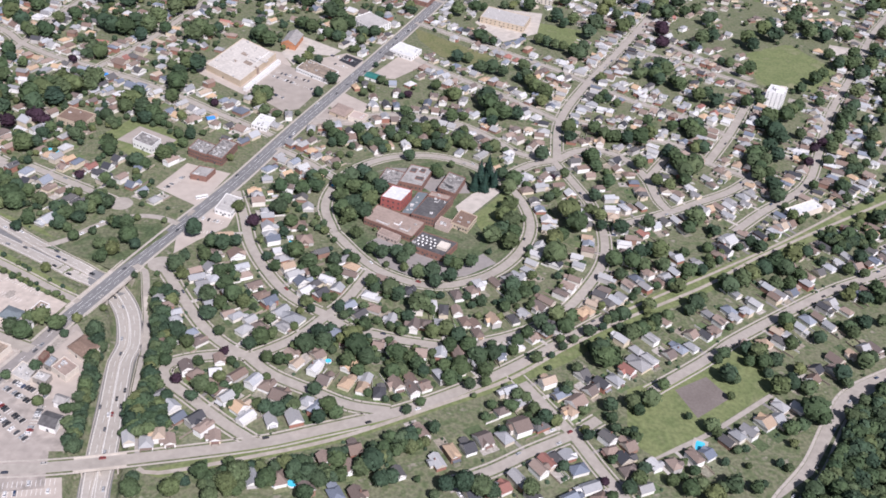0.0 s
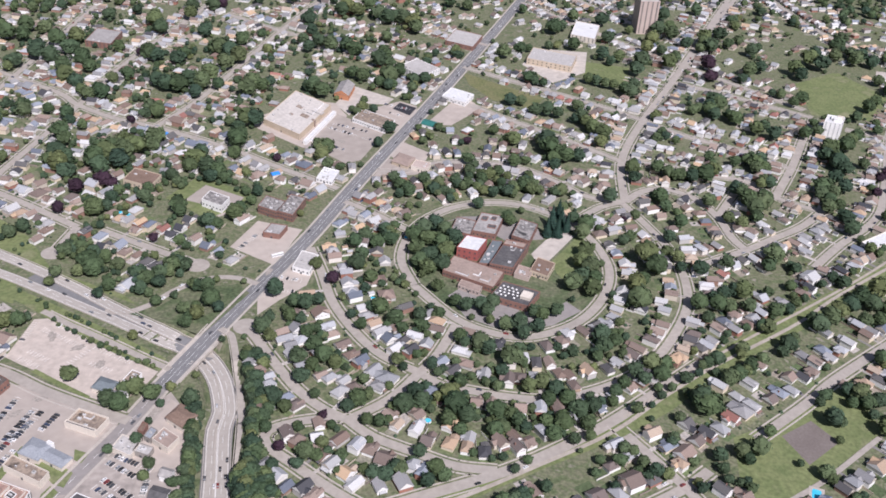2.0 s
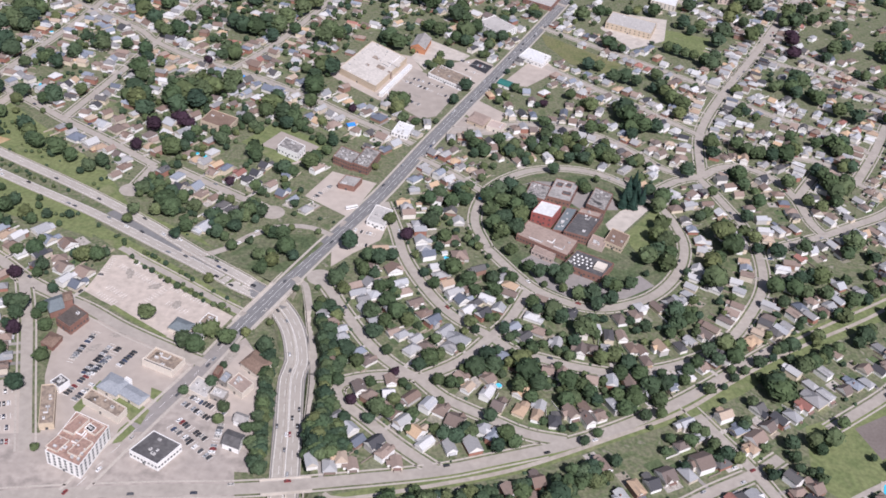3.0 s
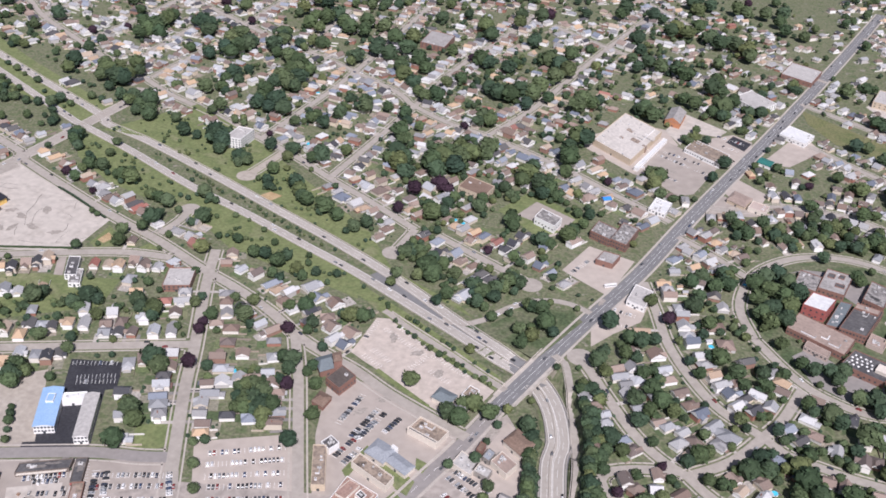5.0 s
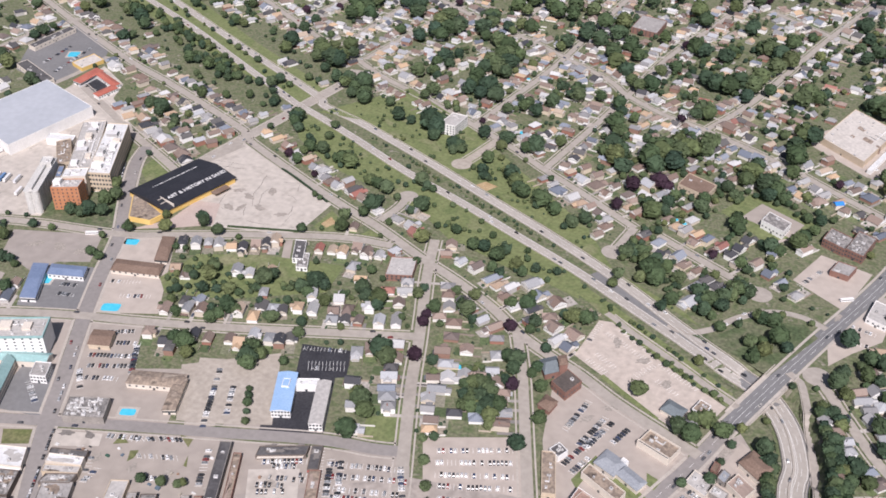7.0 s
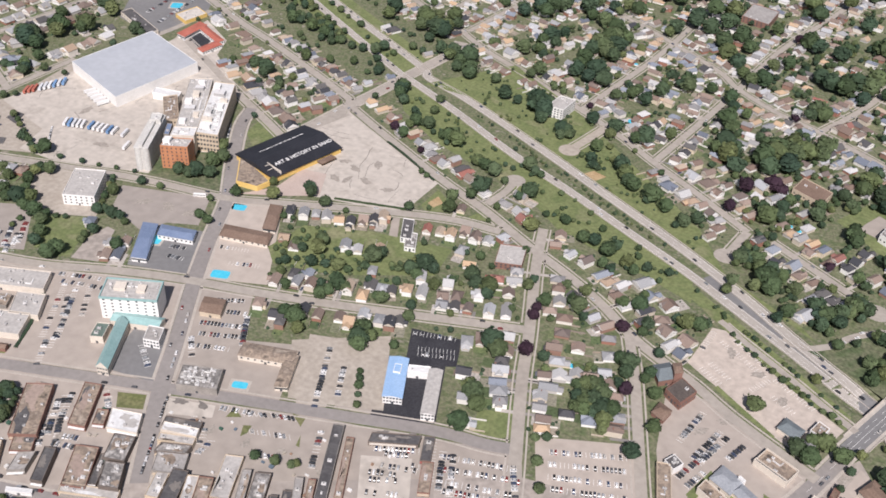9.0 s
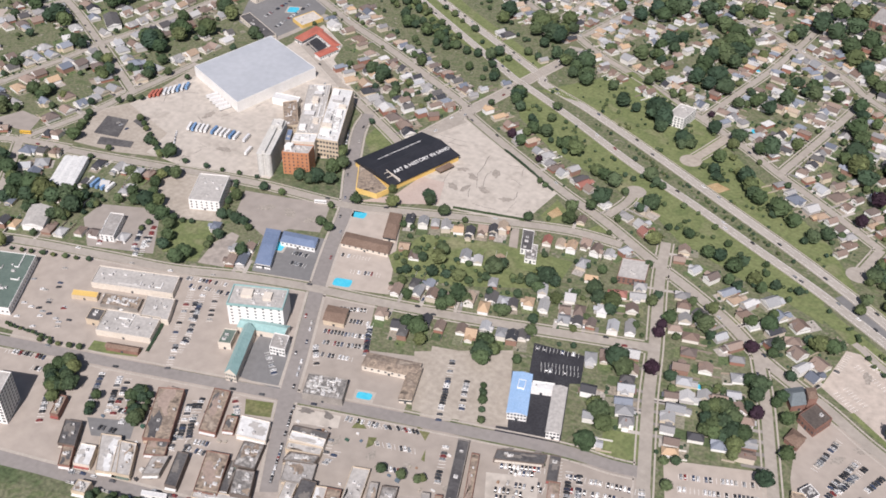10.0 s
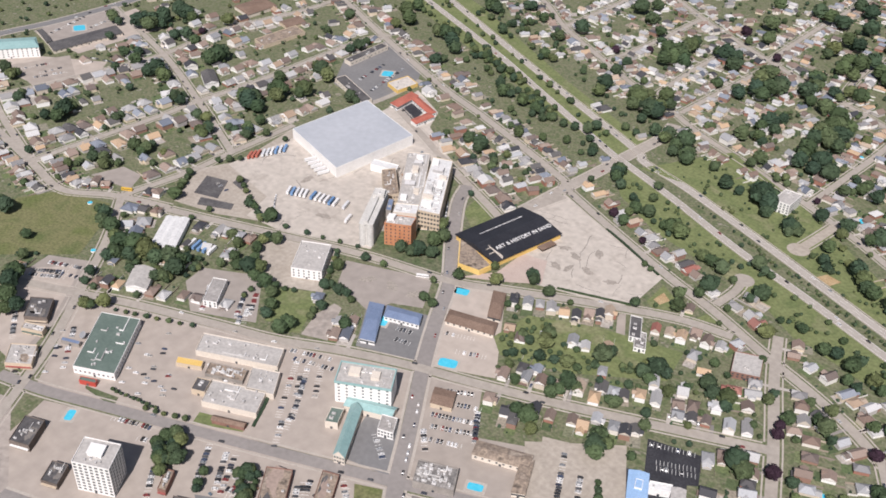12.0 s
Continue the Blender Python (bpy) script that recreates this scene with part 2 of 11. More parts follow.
GLASS = mat("window_glass", [(0.035, 0.042, 0.050), (0.055, 0.062, 0.070)], 0.2, 1, rough=0.3, bump=0, amount=0.1, spec=0.6)
METAL = mat("galvanised_metal", [(0.42, 0.42, 0.42), (0.52, 0.52, 0.52)], 0.5, 2, rough=0.45, metal=0.6, amount=0.15)
UNIT = mat("rooftop_unit_paint", [(0.50, 0.49, 0.47), (0.36, 0.35, 0.34), (0.62, 0.61, 0.60)], by_object=True, amount=0.1)
CARS = mat("car_paint", [(0.020, 0.020, 0.023), (0.62, 0.62, 0.62), (0.060, 0.062, 0.068), (0.34, 0.35, 0.36), (0.030, 0.036, 0.060), (0.74, 0.74, 0.73), (0.025, 0.025, 0.028), (0.50, 0.50, 0.50),
                         (0.016, 0.016, 0.018), (0.200, 0.026, 0.024), (0.42, 0.40, 0.37), (0.045, 0.065, 0.120), (0.100, 0.100, 0.105), (0.70, 0.70, 0.69), (0.040, 0.042, 0.046), (0.24, 0.25, 0.26)], by_object=True, rough=0.45, bump=0, amount=0.04, spec=0.5)
HEAP = mat("painted_bins", [(0.62, 0.61, 0.58), (0.060, 0.060, 0.062), (0.40, 0.36, 0.30), (0.72, 0.71, 0.69), (0.12, 0.16, 0.20), (0.30, 0.20, 0.14), (0.050, 0.110, 0.080)], by_object=True, rough=0.6, bump=0, amount=0.1)
TYRE = mat("tyre_rubber", [(0.020, 0.020, 0.020), (0.030, 0.030, 0.030)], 1, 5)
BARK = mat("bark", [(0.080, 0.062, 0.048), (0.120, 0.096, 0.075)], 0.5, 4)
LEAF = foliage("tree_leaves", [(0.052, 0.076, 0.040), (0.034, 0.058, 0.036), (0.072, 0.100, 0.044), (0.040, 0.066, 0.034), (0.094, 0.118, 0.050), (0.036, 0.062, 0.042), (0.060, 0.088, 0.042), (0.044, 0.068, 0.032), (0.120, 0.136, 0.056), (0.050, 0.078, 0.046), (0.030, 0.052, 0.032), (0.078, 0.104, 0.050)])
PURPLE = foliage("copper_leaves", [(0.030, 0.018, 0.028), (0.036, 0.020, 0.030)])
SPRUCE = foliage("conifer_needles", [(0.016, 0.036, 0.026), (0.022, 0.046, 0.034)])
POOL = mat("pool_water", [(0.06, 0.47, 0.66), (0.10, 0.56, 0.72)], 0.3, 1.0, rough=0.08, amount=0.08, spec=0.5)
TARP = mat("blue_tarp", [(0.035, 0.190, 0.560), (0.05, 0.25, 0.62)], 0.5, 2, rough=0.5)
TRAILERS = mat("trailer_paint", [(0.70, 0.70, 0.69), (0.170, 0.290, 0.480), (0.60, 0.61, 0.62), (0.140, 0.250, 0.430), (0.72, 0.71, 0.70)], by_object=True, rough=0.5, bump=0, amount=0.06)
RED_PAINT = mat("red_paint", [(0.42, 0.06, 0.045), (0.46, 0.08, 0.06)], 0.3, 2, rough=0.5)
BUS = mat("bus_yellow", [(0.66, 0.40, 0.04), (0.70, 0.44, 0.06)], 0.3, 2, rough=0.4)


# ---- building blocks ----
X0, X1, Y0, Y1 = -2000, 1000, 80, 2000
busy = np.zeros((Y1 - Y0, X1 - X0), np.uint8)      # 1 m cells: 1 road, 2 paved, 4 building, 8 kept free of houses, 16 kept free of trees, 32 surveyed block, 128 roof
rnd = random.Random(11)


def inside(poly, gx, gy):
    r = np.zeros(gx.shape, bool)
    for (ax, ay), (bx, by) in zip(poly, poly[1:] + poly[:1]):
        if ay != by:
            r ^= ((ay > gy) != (by > gy)) & (gx < (bx - ax) * (gy - ay) / (by - ay) + ax)
    return r


def mark(poly, bit):
    xs, ys = [p[0] for p in poly], [p[1] for p in poly]
    a, b = max(X0, int(min(xs)) - 1), min(X1, int(max(xs)) + 2)
    c, d = max(Y0, int(min(ys)) - 1), min(Y1, int(max(ys)) + 2)
    if a >= b or c >= d:
        return
    gx, gy = np.meshgrid(np.arange(a, b) + 0.5, np.arange(c, d) + 0.5)
    busy[c - Y0:d - Y0, a - X0:b - X0][inside(poly, gx, gy)] |= bit


def rect(cx, cy, w, d, rot):
    c, s = math.cos(radians(rot)), math.sin(radians(rot))
    return [(cx + c * x - s * y, cy + s * x + c * y) for x, y in ((-w / 2, -d / 2), (w / 2, -d / 2), (w / 2, d / 2), (-w / 2, d / 2))]


def taken(poly, bits):
    xs, ys = [p[0] for p in poly], [p[1] for p in poly]
    a, b, c, d = int(min(xs)), int(max(xs)) + 1, int(min(ys)), int(max(ys)) + 1
    if a < X0 or b > X1 or c < Y0 or d > Y1:
        return True
    gx, gy = np.meshgrid(np.arange(a, b) + 0.5, np.arange(c, d) + 0.5)
    return bool((busy[c - Y0:d - Y0, a - X0:b - X0][inside(poly, gx, gy)] & bits).any())


def at_cell(x, y):
    i, j = int(y) - Y0, int(math.floor(x)) - X0
    return int(busy[i, j]) if 0 <= i < busy.shape[0] and 0 <= j < busy.shape[1] else 255


def mesh_of(name, verts, faces, mats, slots=None):
    me = bpy.data.meshes.new(name)
    me.from_pydata(verts, [], faces)
    for m in mats if isinstance(mats, (list, tuple)) else [mats]:
        me.materials.append(m)
    if slots:
        me.polygons.foreach_set("material_index", slots)
    me.update()
    return me


def part(name, me, parent=None, place=None, label=""):
    ob = new(name, me)
    if parent:
        ob.parent = parent
    if place is not None:
        ob.matrix_basis = place
    return tagged(ob, label) if label else ob


def thing(name, label, category, place=None, group="", kind=""):
    ob = new(name)
    ob.empty_display_size = 1
    if place is not None:
        ob.matrix_basis = place
    return tagged(ob, label, category, group, kind)


class Shape:
    """Vertices and faces gathered into one mesh."""
    def __init__(self):
        self.v, self.f, self.s = [], [], []

    def add(self, verts, faces, slot=0):
        k = len(self.v)
        self.v += verts
        self.f += [tuple(i + k for i in f) for f in faces]
        self.s += [slot] * len(faces)
        return self

    def box(self, x0, y0, z0, x1, y1, z1, slot=0, bottom=True, taper=0.0):
        t = taper
        v = [(x0, y0, z0), (x1, y0, z0), (x1, y1, z0), (x0, y1, z0), (x0 + t, y0 + t, z1), (x1 - t, y0 + t, z1), (x1 - t, y1 - t, z1), (x0 + t, y1 - t, z1)]
        f = [(4, 5, 6, 7), (0, 1, 5, 4), (1, 2, 6, 5), (2, 3, 7, 6), (3, 0, 4, 7)] + ([(3, 2, 1, 0)] if bottom else [])
        return self.add(v, f, slot)

    def prism(self, poly, z0, z1, slot=0):
        n = len(poly)
        if sum(a[0] * b[1] - b[0] * a[1] for a, b in zip(poly, poly[1:] + poly[:1])) < 0:
            poly = poly[::-1]
        v = [(x, y, z0) for x, y in poly] + [(x, y, z1) for x, y in poly]
        return self.add(v, [tuple(range(n, 2 * n))] + [(i, (i + 1) % n, n + (i + 1) % n, n + i) for i in range(n)], slot)

    def tube(self, cx, cy, z0, z1, r0, r1, n=10, slot=0):
        v = [(cx + r * math.cos(2 * math.pi * i / n), cy + r * math.sin(2 * math.pi * i / n), z) for r, z in ((r0, z0), (r1, z1)) for i in range(n)]
        return self.add(v, [tuple(range(n, 2 * n))] + [(i, (i + 1) % n, n + (i + 1) % n, n + i) for i in range(n)], slot)

    def roof(self, w, d, z, rise, over=0.45, hip=0.0, edge=0.25, gable_slot=0, cx=0.0, cy=0.0, along="x"):
        """A solid pitched roof whose ridge runs along x or y; hip: how far the ridge's ends are drawn in."""
        a, b = (w / 2 + over, d / 2 + over) if along == "x" else (d / 2 + over, w / 2 + over)
        r = max(0.05, a - hip)
        v = [(-a, -b, z - edge), (a, -b, z - edge), (a, b, z - edge), (-a, b, z - edge), (-a, -b, z), (a, -b, z), (a, b, z), (-a, b, z), (-r, 0, z + rise), (r, 0, z + rise)]
        if along == "y":
            v = [(-y, x, h) for x, y, h in v]
        v = [(x + cx, y + cy, h) for x, y, h in v]
        self.add(v, [(3, 2, 1, 0), (0, 1, 5, 4), (1, 2, 6, 5), (2, 3, 7, 6), (3, 0, 4, 7), (4, 5, 9, 8), (6, 7, 8, 9)] + ([(5, 6, 9), (7, 4, 8)] if hip else []))
        if hip:
            return self
        return self.add([v[5], v[6], v[9], v[7], v[4], v[8]], [(0, 1, 2), (3, 4, 5)], gable_slot)

    def mesh(self, name, mats):
        return mesh_of(name, self.v, self.f, mats, self.s)


def smooth(pts, step=7.0):
    """A curve through the given points, in even short steps."""
    p = [np.array(q, float) for q in pts]
    if len(p) == 2:
        n = max(2, int(np.hypot(*(p[1][:2] - p[0][:2])) / step))
        return [p[0] + (p[1] - p[0]) * i / n for i in range(n + 1)]
    q = [2 * p[0] - p[1]] + p + [2 * p[-1] - p[-2]]
    out = []
    for a, b, c, d in zip(q, q[1:], q[2:], q[3:]):
        n = max(1, int(np.hypot(*(c - b)[:2]) / step))
        for i in range(n):
            t = i / n
            out.append(0.5 * (2 * b + (c - a) * t + (2 * a - 5 * b + 4 * c - d) * t * t + (3 * b - a - 3 * c + d) * t ** 3))
    return out + [p[-1]]


def normals(line):
    t = [np.array(b[:2]) - np.array(a[:2]) for a, b in zip([line[0]] + line[:-1], line[1:] + [line[-1]])]
    return [np.array((-v[1], v[0])) / max(1e-6, np.hypot(*v)) for v in t]


def strip(shape, line, left, right, z, thick=0.3, slot=0, height=None):
    """A ribbon along a line, from the offset right to the offset left of it."""
    n = normals(line)
    v = []
    for p, k in zip(line, n):
        h = z + (height(p[0], p[1]) if height else 0.0)
        a, b = p[:2] + k * left, p[:2] + k * right
        v += [(a[0], a[1], h), (b[0], b[1], h), (a[0], a[1], h - thick), (b[0], b[1], h - thick)]
    f = []
    for i in range(len(line) - 1):
        j = 4 * i
        f += [(j + 1, j + 5, j + 4, j), (j, j + 4, j + 6, j + 2), (j + 5, j + 1, j + 3, j + 7)]
    shape.add(v, f, slot)


def outline(line, half):
    n = normals(line)
    return [tuple(p[:2] + k * half) for p, k in zip(line, n)] + [tuple(p[:2] - k * half) for p, k in reversed(list(zip(line, n)))]


def mark_line(line, half, bit):
    for a, b, n, m in zip(line, line[1:], normals(line), normals(line)[1:]):
        mark([tuple(a[:2] + n * half), tuple(b[:2] + m * half), tuple(b[:2] - m * half), tuple(a[:2] - n * half)], bit)


# the sunken part of the highway
CUT = smooth([(-304, 650), (-284, 638), (-263, 632), (-239, 604), (-224, 566), (-224, 544), (-215, 497), (-206, 455), (-198, 416), (-187, 383), (-177, 352)])
CUT_XY = np.array([p[:2] for p in CUT])
run = np.r_[0, np.cumsum(np.hypot(*np.diff(CUT_XY, axis=0).T))]
CUT_DEPTH = 6.5 * np.clip(run / 60, 0, 1) ** 2 * (3 - 2 * np.clip(run / 60, 0, 1))


def level(x, y):
    """The height of the open ground."""
    d = np.hypot(CUT_XY[:, 0] - x, CUT_XY[:, 1] - y)
    i = int(d.argmin())
    k = min(1.0, max(0.0, (d[i] - 13.6) / 3.4))
    return -float(CUT_DEPTH[i]) * (1 - k * k * (3 - 2 * k))

# ---- ground: one sheet to the horizon, dipping into the highway's cutting ----
def ground_sheet():
    x0, x1 = CUT_XY[:, 0].min() - 40, CUT_XY[:, 0].max() + 40
    y0, y1 = CUT_XY[:, 1].min() - 40, CUT_XY[:, 1].max() + 40
    def lines(lo, hi, a, b, reach):
        far = [-reach, -reach / 2.5]
        mid = [v for v in np.arange(lo, hi, 50) if v < a - 5 or v > b + 5]
        return np.array(sorted(far + mid + list(np.arange(a, b, 2.4)) + [-f for f in far]))
    xs, ys = lines(-2500, 1600, x0, x1, 9000), lines(-500, 2600, y0, y1, 9000)
    v = [(float(x), float(y), level(x, y) * 1.05 - 0.5 * min(1.0, -level(x, y)) if x0 < x < x1 and y0 < y < y1 else 0.0) for y in ys for x in xs]
    n = len(xs)
    f = [(j * n + i, j * n + i + 1, (j + 1) * n + i + 1, (j + 1) * n + i) for j in range(len(ys) - 1) for i in range(n - 1)]
    me = mesh_of("ground", v, f, YARD)
    me.polygons.foreach_set("use_smooth", [True] * len(f))
    tagged(new("ground", me), "lawns, bare earth and worn yards between the houses", "ground", kind="structure")


ground_sheet()

# ---- streets ----
STREETS = []
layer = [0]


def street(name, width, pts, left=1, right=1, material=None, walks=1, label="", bulb=0.0, setback=6.5, lines=0, height=None, z=0.06):
    """A road. left, right: whether houses stand along that side."""
    line = smooth(pts)
    layer[0] += 1
    z = z + 0.007 * (layer[0] % 40)
    s = Shape()
    strip(s, line, width / 2, -width / 2, z, height=height)
    if bulb:
        e = line[-1]
        s.prism([(e[0] + bulb * math.cos(a * 0.2618), e[1] + bulb * math.sin(a * 0.2618)) for a in range(24)], -0.2, z + 0.004)
        mark([(e[0] + bulb * math.cos(a * 0.2618), e[1] + bulb * math.sin(a * 0.2618)) for a in range(24)], 1)
    ob = tagged(new("road", s.mesh("road", material or ASPHALT)), label or "grey worn asphalt street between houses", "road", kind="structure")
    mark_line(line, width / 2 + 0.5, 1)
    STREETS.append(dict(name=name, line=line, width=width, left=left, right=right, walks=walks, setback=setback, ob=ob, lines=lines, z=z, height=height))
    return line


AVE = [(43, 1729), (-20, 1483), (-103, 1172), (-169, 939), (-204, 807), (-240, 696), (-266, 611), (-276, 577)]
AVE_SOUTH = [(-276, 577), (-290, 525), (-300, 495), (-321, 429), (-336, 379), (-348, 339)]
street("avenue", 13.5, AVE, 0, 0, MAIN_ASPHALT, lines=4, label="wide grey asphalt avenue with lane markings")
street("avenue", 11, AVE_SOUTH, 0, 0, TOWN_ASPHALT, lines=2, label="pale worn asphalt avenue between shops")
street("highway", 20, [(-424, 715), (-386, 693), (-336, 664), (-295, 642), (-263, 630), (-239, 603), (-225, 566), (-224, 544), (-215, 497), (-206, 455), (-198, 416), (-187, 383), (-177, 352)], 0, 0, MAIN_ASPHALT, walks=0, label="grey asphalt highway in a cutting", height=level)
# highway, two carriageways with a planted strip between them
UP = [(-1501, 1210), (-1256, 1091), (-998, 967), (-839, 894), (-813, 874), (-751, 856), (-643, 814), (-560, 779), (-486, 748), (-436, 725), (-389, 701), (-338, 671), (-294, 648), (-260, 634), (-236, 605), (-222, 567), (-221, 545), (-211, 498), (-202, 455), (-195, 416), (-184, 383), (-174, 352)]
LO = [(-1534, 1176), (-1280, 1068), (-1108, 994), (-995, 938), (-846, 864), (-839, 862), (-754, 829), (-660, 788), (-581, 760), (-507, 731), (-445, 707), (-393, 683), (-338, 657), (-296, 637), (-265, 627), (-242, 600), (-228, 564), (-228, 544), (-218, 496), (-210, 454), (-201, 415), (-191, 382), (-180, 351)]
street("highway", 9.5, UP, 0, 0, HIGHWAY, walks=0, label="pale concrete highway carriageway", lines=2, height=level)
street("highway", 9.5, LO, 0, 0, HIGHWAY, walks=0, label="pale concrete highway carriageway", lines=2, height=level)
street("ramp", 6.5, [(-349, 668), (-332, 668), (-316, 681), (-301, 706), (-279, 727), (-255, 732), (-234, 725)], 0, 0, walks=0, label="curved asphalt slip road through grass")
street("ramp", 5.5, [(-250, 657), (-240, 650), (-230, 623), (-217, 582), (-207, 540), (-201, 500)], 0, 0, walks=0, label="narrow asphalt slip road down to the highway", height=level)
street("lane", 6.0, [(-398, 661), (-391, 658), (-376, 649), (-353, 638), (-326, 625), (-299, 611), (-275, 600)], 0, 0, walks=0, label="narrow asphalt service lane with a pale kerb")
street("cross", 12, [(-852, 703), (-845, 770), (-839, 818), (-833, 880), (-827, 938), (-833, 977)], 0, 0, label="asphalt cross street over the highway")
# streets round the school
RING = [(-99, 742), (-114, 786), (-107, 839), (-82, 879), (-48, 902), (-8, 907), (32, 889), (64, 852), (79, 799), (71, 751), (50, 712), (24, 689), (-4, 677), (-32, 681), (-62, 698), (-99, 742)]
street("ring", 8, RING, 0, 1, label="asphalt street in a ring round the school")
street("outer", 8, [(-199, 792), (-183, 753), (-165, 705), (-139, 663), (-115, 637), (-85, 620)], 1, 1)
street("outer", 8, [(-85, 620), (-69, 608), (-46, 603), (-15, 599), (16, 600), (46, 612), (73, 629), (98, 652), (124, 695), (144, 745), (148, 795), (140, 843), (123, 888), (104, 930)], 1, 1)
street("link", 8, [(-59, 688), (-72, 646), (-85, 620), (-105, 586), (-133, 559)], 1, 1)
street("link", 8, [(49, 875), (81, 914), (108, 930)], 1, 1)
street("link", 7, [(-180, 885), (-147, 865), (-110, 836)], 1, 1)
street("cul", 8, [(-133, 559), (-153, 569), (-175, 588), (-199, 619), (-218, 646), (-230, 662)], 1, 1, bulb=11)
street("terrace", 8, [(-133, 559), (-113, 543), (-78, 529), (-52, 520), (-24, 519)], 1, 1)
street("terrace", 8, [(-138, 562), (-170, 552), (-188, 540), (-186, 526), (-166, 511), (-137, 490), (-109, 473)], 1, 1)
PARKWAY = [(-386, 390), (-331, 406), (-278, 420), (-227, 432), (-178, 448), (-110, 472), (-71, 491), (-20, 518), (19, 545), (60, 579), (105, 624), (142, 662)]
street("parkway", 9, PARKWAY, 1, 0, label="two-lane asphalt parkway along a green strip")
street("trail", 3.2, [(-177, 439), (-163, 437), (-107, 461), (-55, 487), (4, 527), (60, 568), (105, 614), (153, 659), (235, 727), (298, 789), (456, 925), (519, 980)], 0, 0, GRAVEL, walks=0, label="pale gravel trail along a green strip")
street("lane", 2.6, [(71, 586), (134, 652), (197, 708), (249, 752), (334, 828), (467, 959)], 1, 0, GRAVEL, walks=0, label="pale gravel lane behind gardens")
street("crescent", 8, [(-155, 956), (-128, 963), (-94, 987), (-57, 995), (-7, 993), (38, 964), (69, 936), (108, 930)], 1, 1)
street("north", 9, [(108, 930), (116, 1032), (154, 1148), (208, 1281), (281, 1472), (373, 1712)], 1, 1)
street("lateral", 8, [(-96, 1172), (-58, 1154), (-14, 1121), (56, 1073), (113, 1028)], 1, 1)
street("lateral", 8, [(-73, 1285), (-22, 1255), (54, 1213), (126, 1170), (155, 1146), (206, 1107), (258, 1082), (308, 1042)], 1, 1)
street("lateral", 8, [(208, 1288), (274, 1256), (322, 1228), (376, 1198)], 1, 1)
street("lateral", 8, [(116, 1029), (160, 1025), (203, 1008), (247, 1001), (279, 963), (318, 942)], 1, 1)
street("bow", 9, [(108, 930), (130, 957), (156, 966), (185, 949), (202, 912), (209, 870), (218, 849)], 1, 1)
street("bow", 8, [(173, 818), (218, 849), (247, 873), (287, 906), (319, 944)], 1, 1)
street("spine", 9, [(272, 962), (312, 1046), (347, 1130), (376, 1198)], 1, 1)
street("spur", 8, [(202, 912), (222, 952), (247, 1001)], 1, 1)
street("east", 8, [(717, 1658), (606, 1465), (526, 1289), (456, 1144), (412, 1027), (374, 939), (315, 872), (278, 826)], 1, 1)
street("east", 8, [(409, 1168), (438, 1156), (470, 1145)], 0, 1)
for k, pts in enumerate(([(12, 1593), (159, 1428), (226, 1362)], [(226, 1362), (372, 1221)], [(153, 1147), (243, 1366), (350, 1631), (488, 1954)], [(433, 1752), (483, 1553), (549, 1442), (625, 1347)],
                         [(57, 1702), (145, 1572), (225, 1484), (304, 1429)])):
    street("far", 8, pts)
# south-east of the trail
street("hill", 8, [(465, 827), (412, 785), (355, 746), (304, 703), (246, 651), (215, 618), (167, 573)], 1, 1)
street("hill", 8, [(62, 578), (85, 547), (106, 517), (123, 487), (143, 455)], 1, 1)
street("hill", 8, [(126, 536), (106, 517), (76, 495), (50, 474), (20, 455)], 1, 1)
street("lane", 4, [(159, 501), (204, 533), (262, 586)], 0, 1, walks=0)
street("bluff", 11, [(405, 653), (362, 625), (326, 597), (303, 562), (276, 514), (248, 478), (226, 444)], 1, 0, label="winding asphalt road beside a wood")
# north of the highway
street("old", 8, [(-1339, 1294), (-1180, 1200), (-1096, 1135), (-985, 1071), (-903, 1026), (-843, 1003), (-845, 1002), (-796, 975), (-728, 949), (-642, 912), (-581, 884), (-536, 858), (-479, 829), (-419, 796)], 1, 1)
street("cul", 8, [(-419, 796), (-423, 749)], 0, 0, bulb=11)
street("old", 8, [(-1116, 1405), (-975, 1309), (-899, 1266), (-832, 1231), (-762, 1196), (-713, 1177), (-642, 1146), (-553, 1098), (-520, 1069), (-467, 1040), (-414, 1024), (-326, 987), (-256, 947), (-190, 911)], 1, 1)
street("old", 8, [(-396, 794), (-356, 776), (-316, 758), (-293, 747)], 1, 1, bulb=11)
street("old", 8, [(-431, 1430), (-363, 1388), (-293, 1350), (-243, 1323), (-172, 1280), (-117, 1244)], 1, 1)
street("old", 8, [(-361, 1659), (-255, 1541), (-164, 1452), (-78, 1399), (-41, 1377)], 1, 1)
for k, pts in enumerate(([(-989, 1077), (-975, 1178), (-969, 1299)], [(-832, 1231), (-829, 1393), (-818, 1563)], [(-842, 1010), (-831, 1129), (-819, 1238)], [(-642, 912), (-634, 994), (-625, 1107), (-624, 1282), (-623, 1423)],
                         [(-536, 858), (-525, 973), (-518, 1065), (-508, 1209), (-484, 1344), (-466, 1465)], [(-414, 1024), (-385, 1119), (-356, 1278), (-333, 1399), (-294, 1575)], [(-890, 1033), (-891, 1141), (-885, 1253)],
                         [(-725, 1357), (-721, 1248), (-713, 1177)], [(-1096, 1135), (-1089, 1292), (-1096, 1425)])):
    street("old_cross", 7.5, pts)
street("lane", 10, [(-604, 894), (-610, 855), (-615, 828)], 0, 0, GRAVEL, bulb=11, label="gravel turning place at a lane's end")
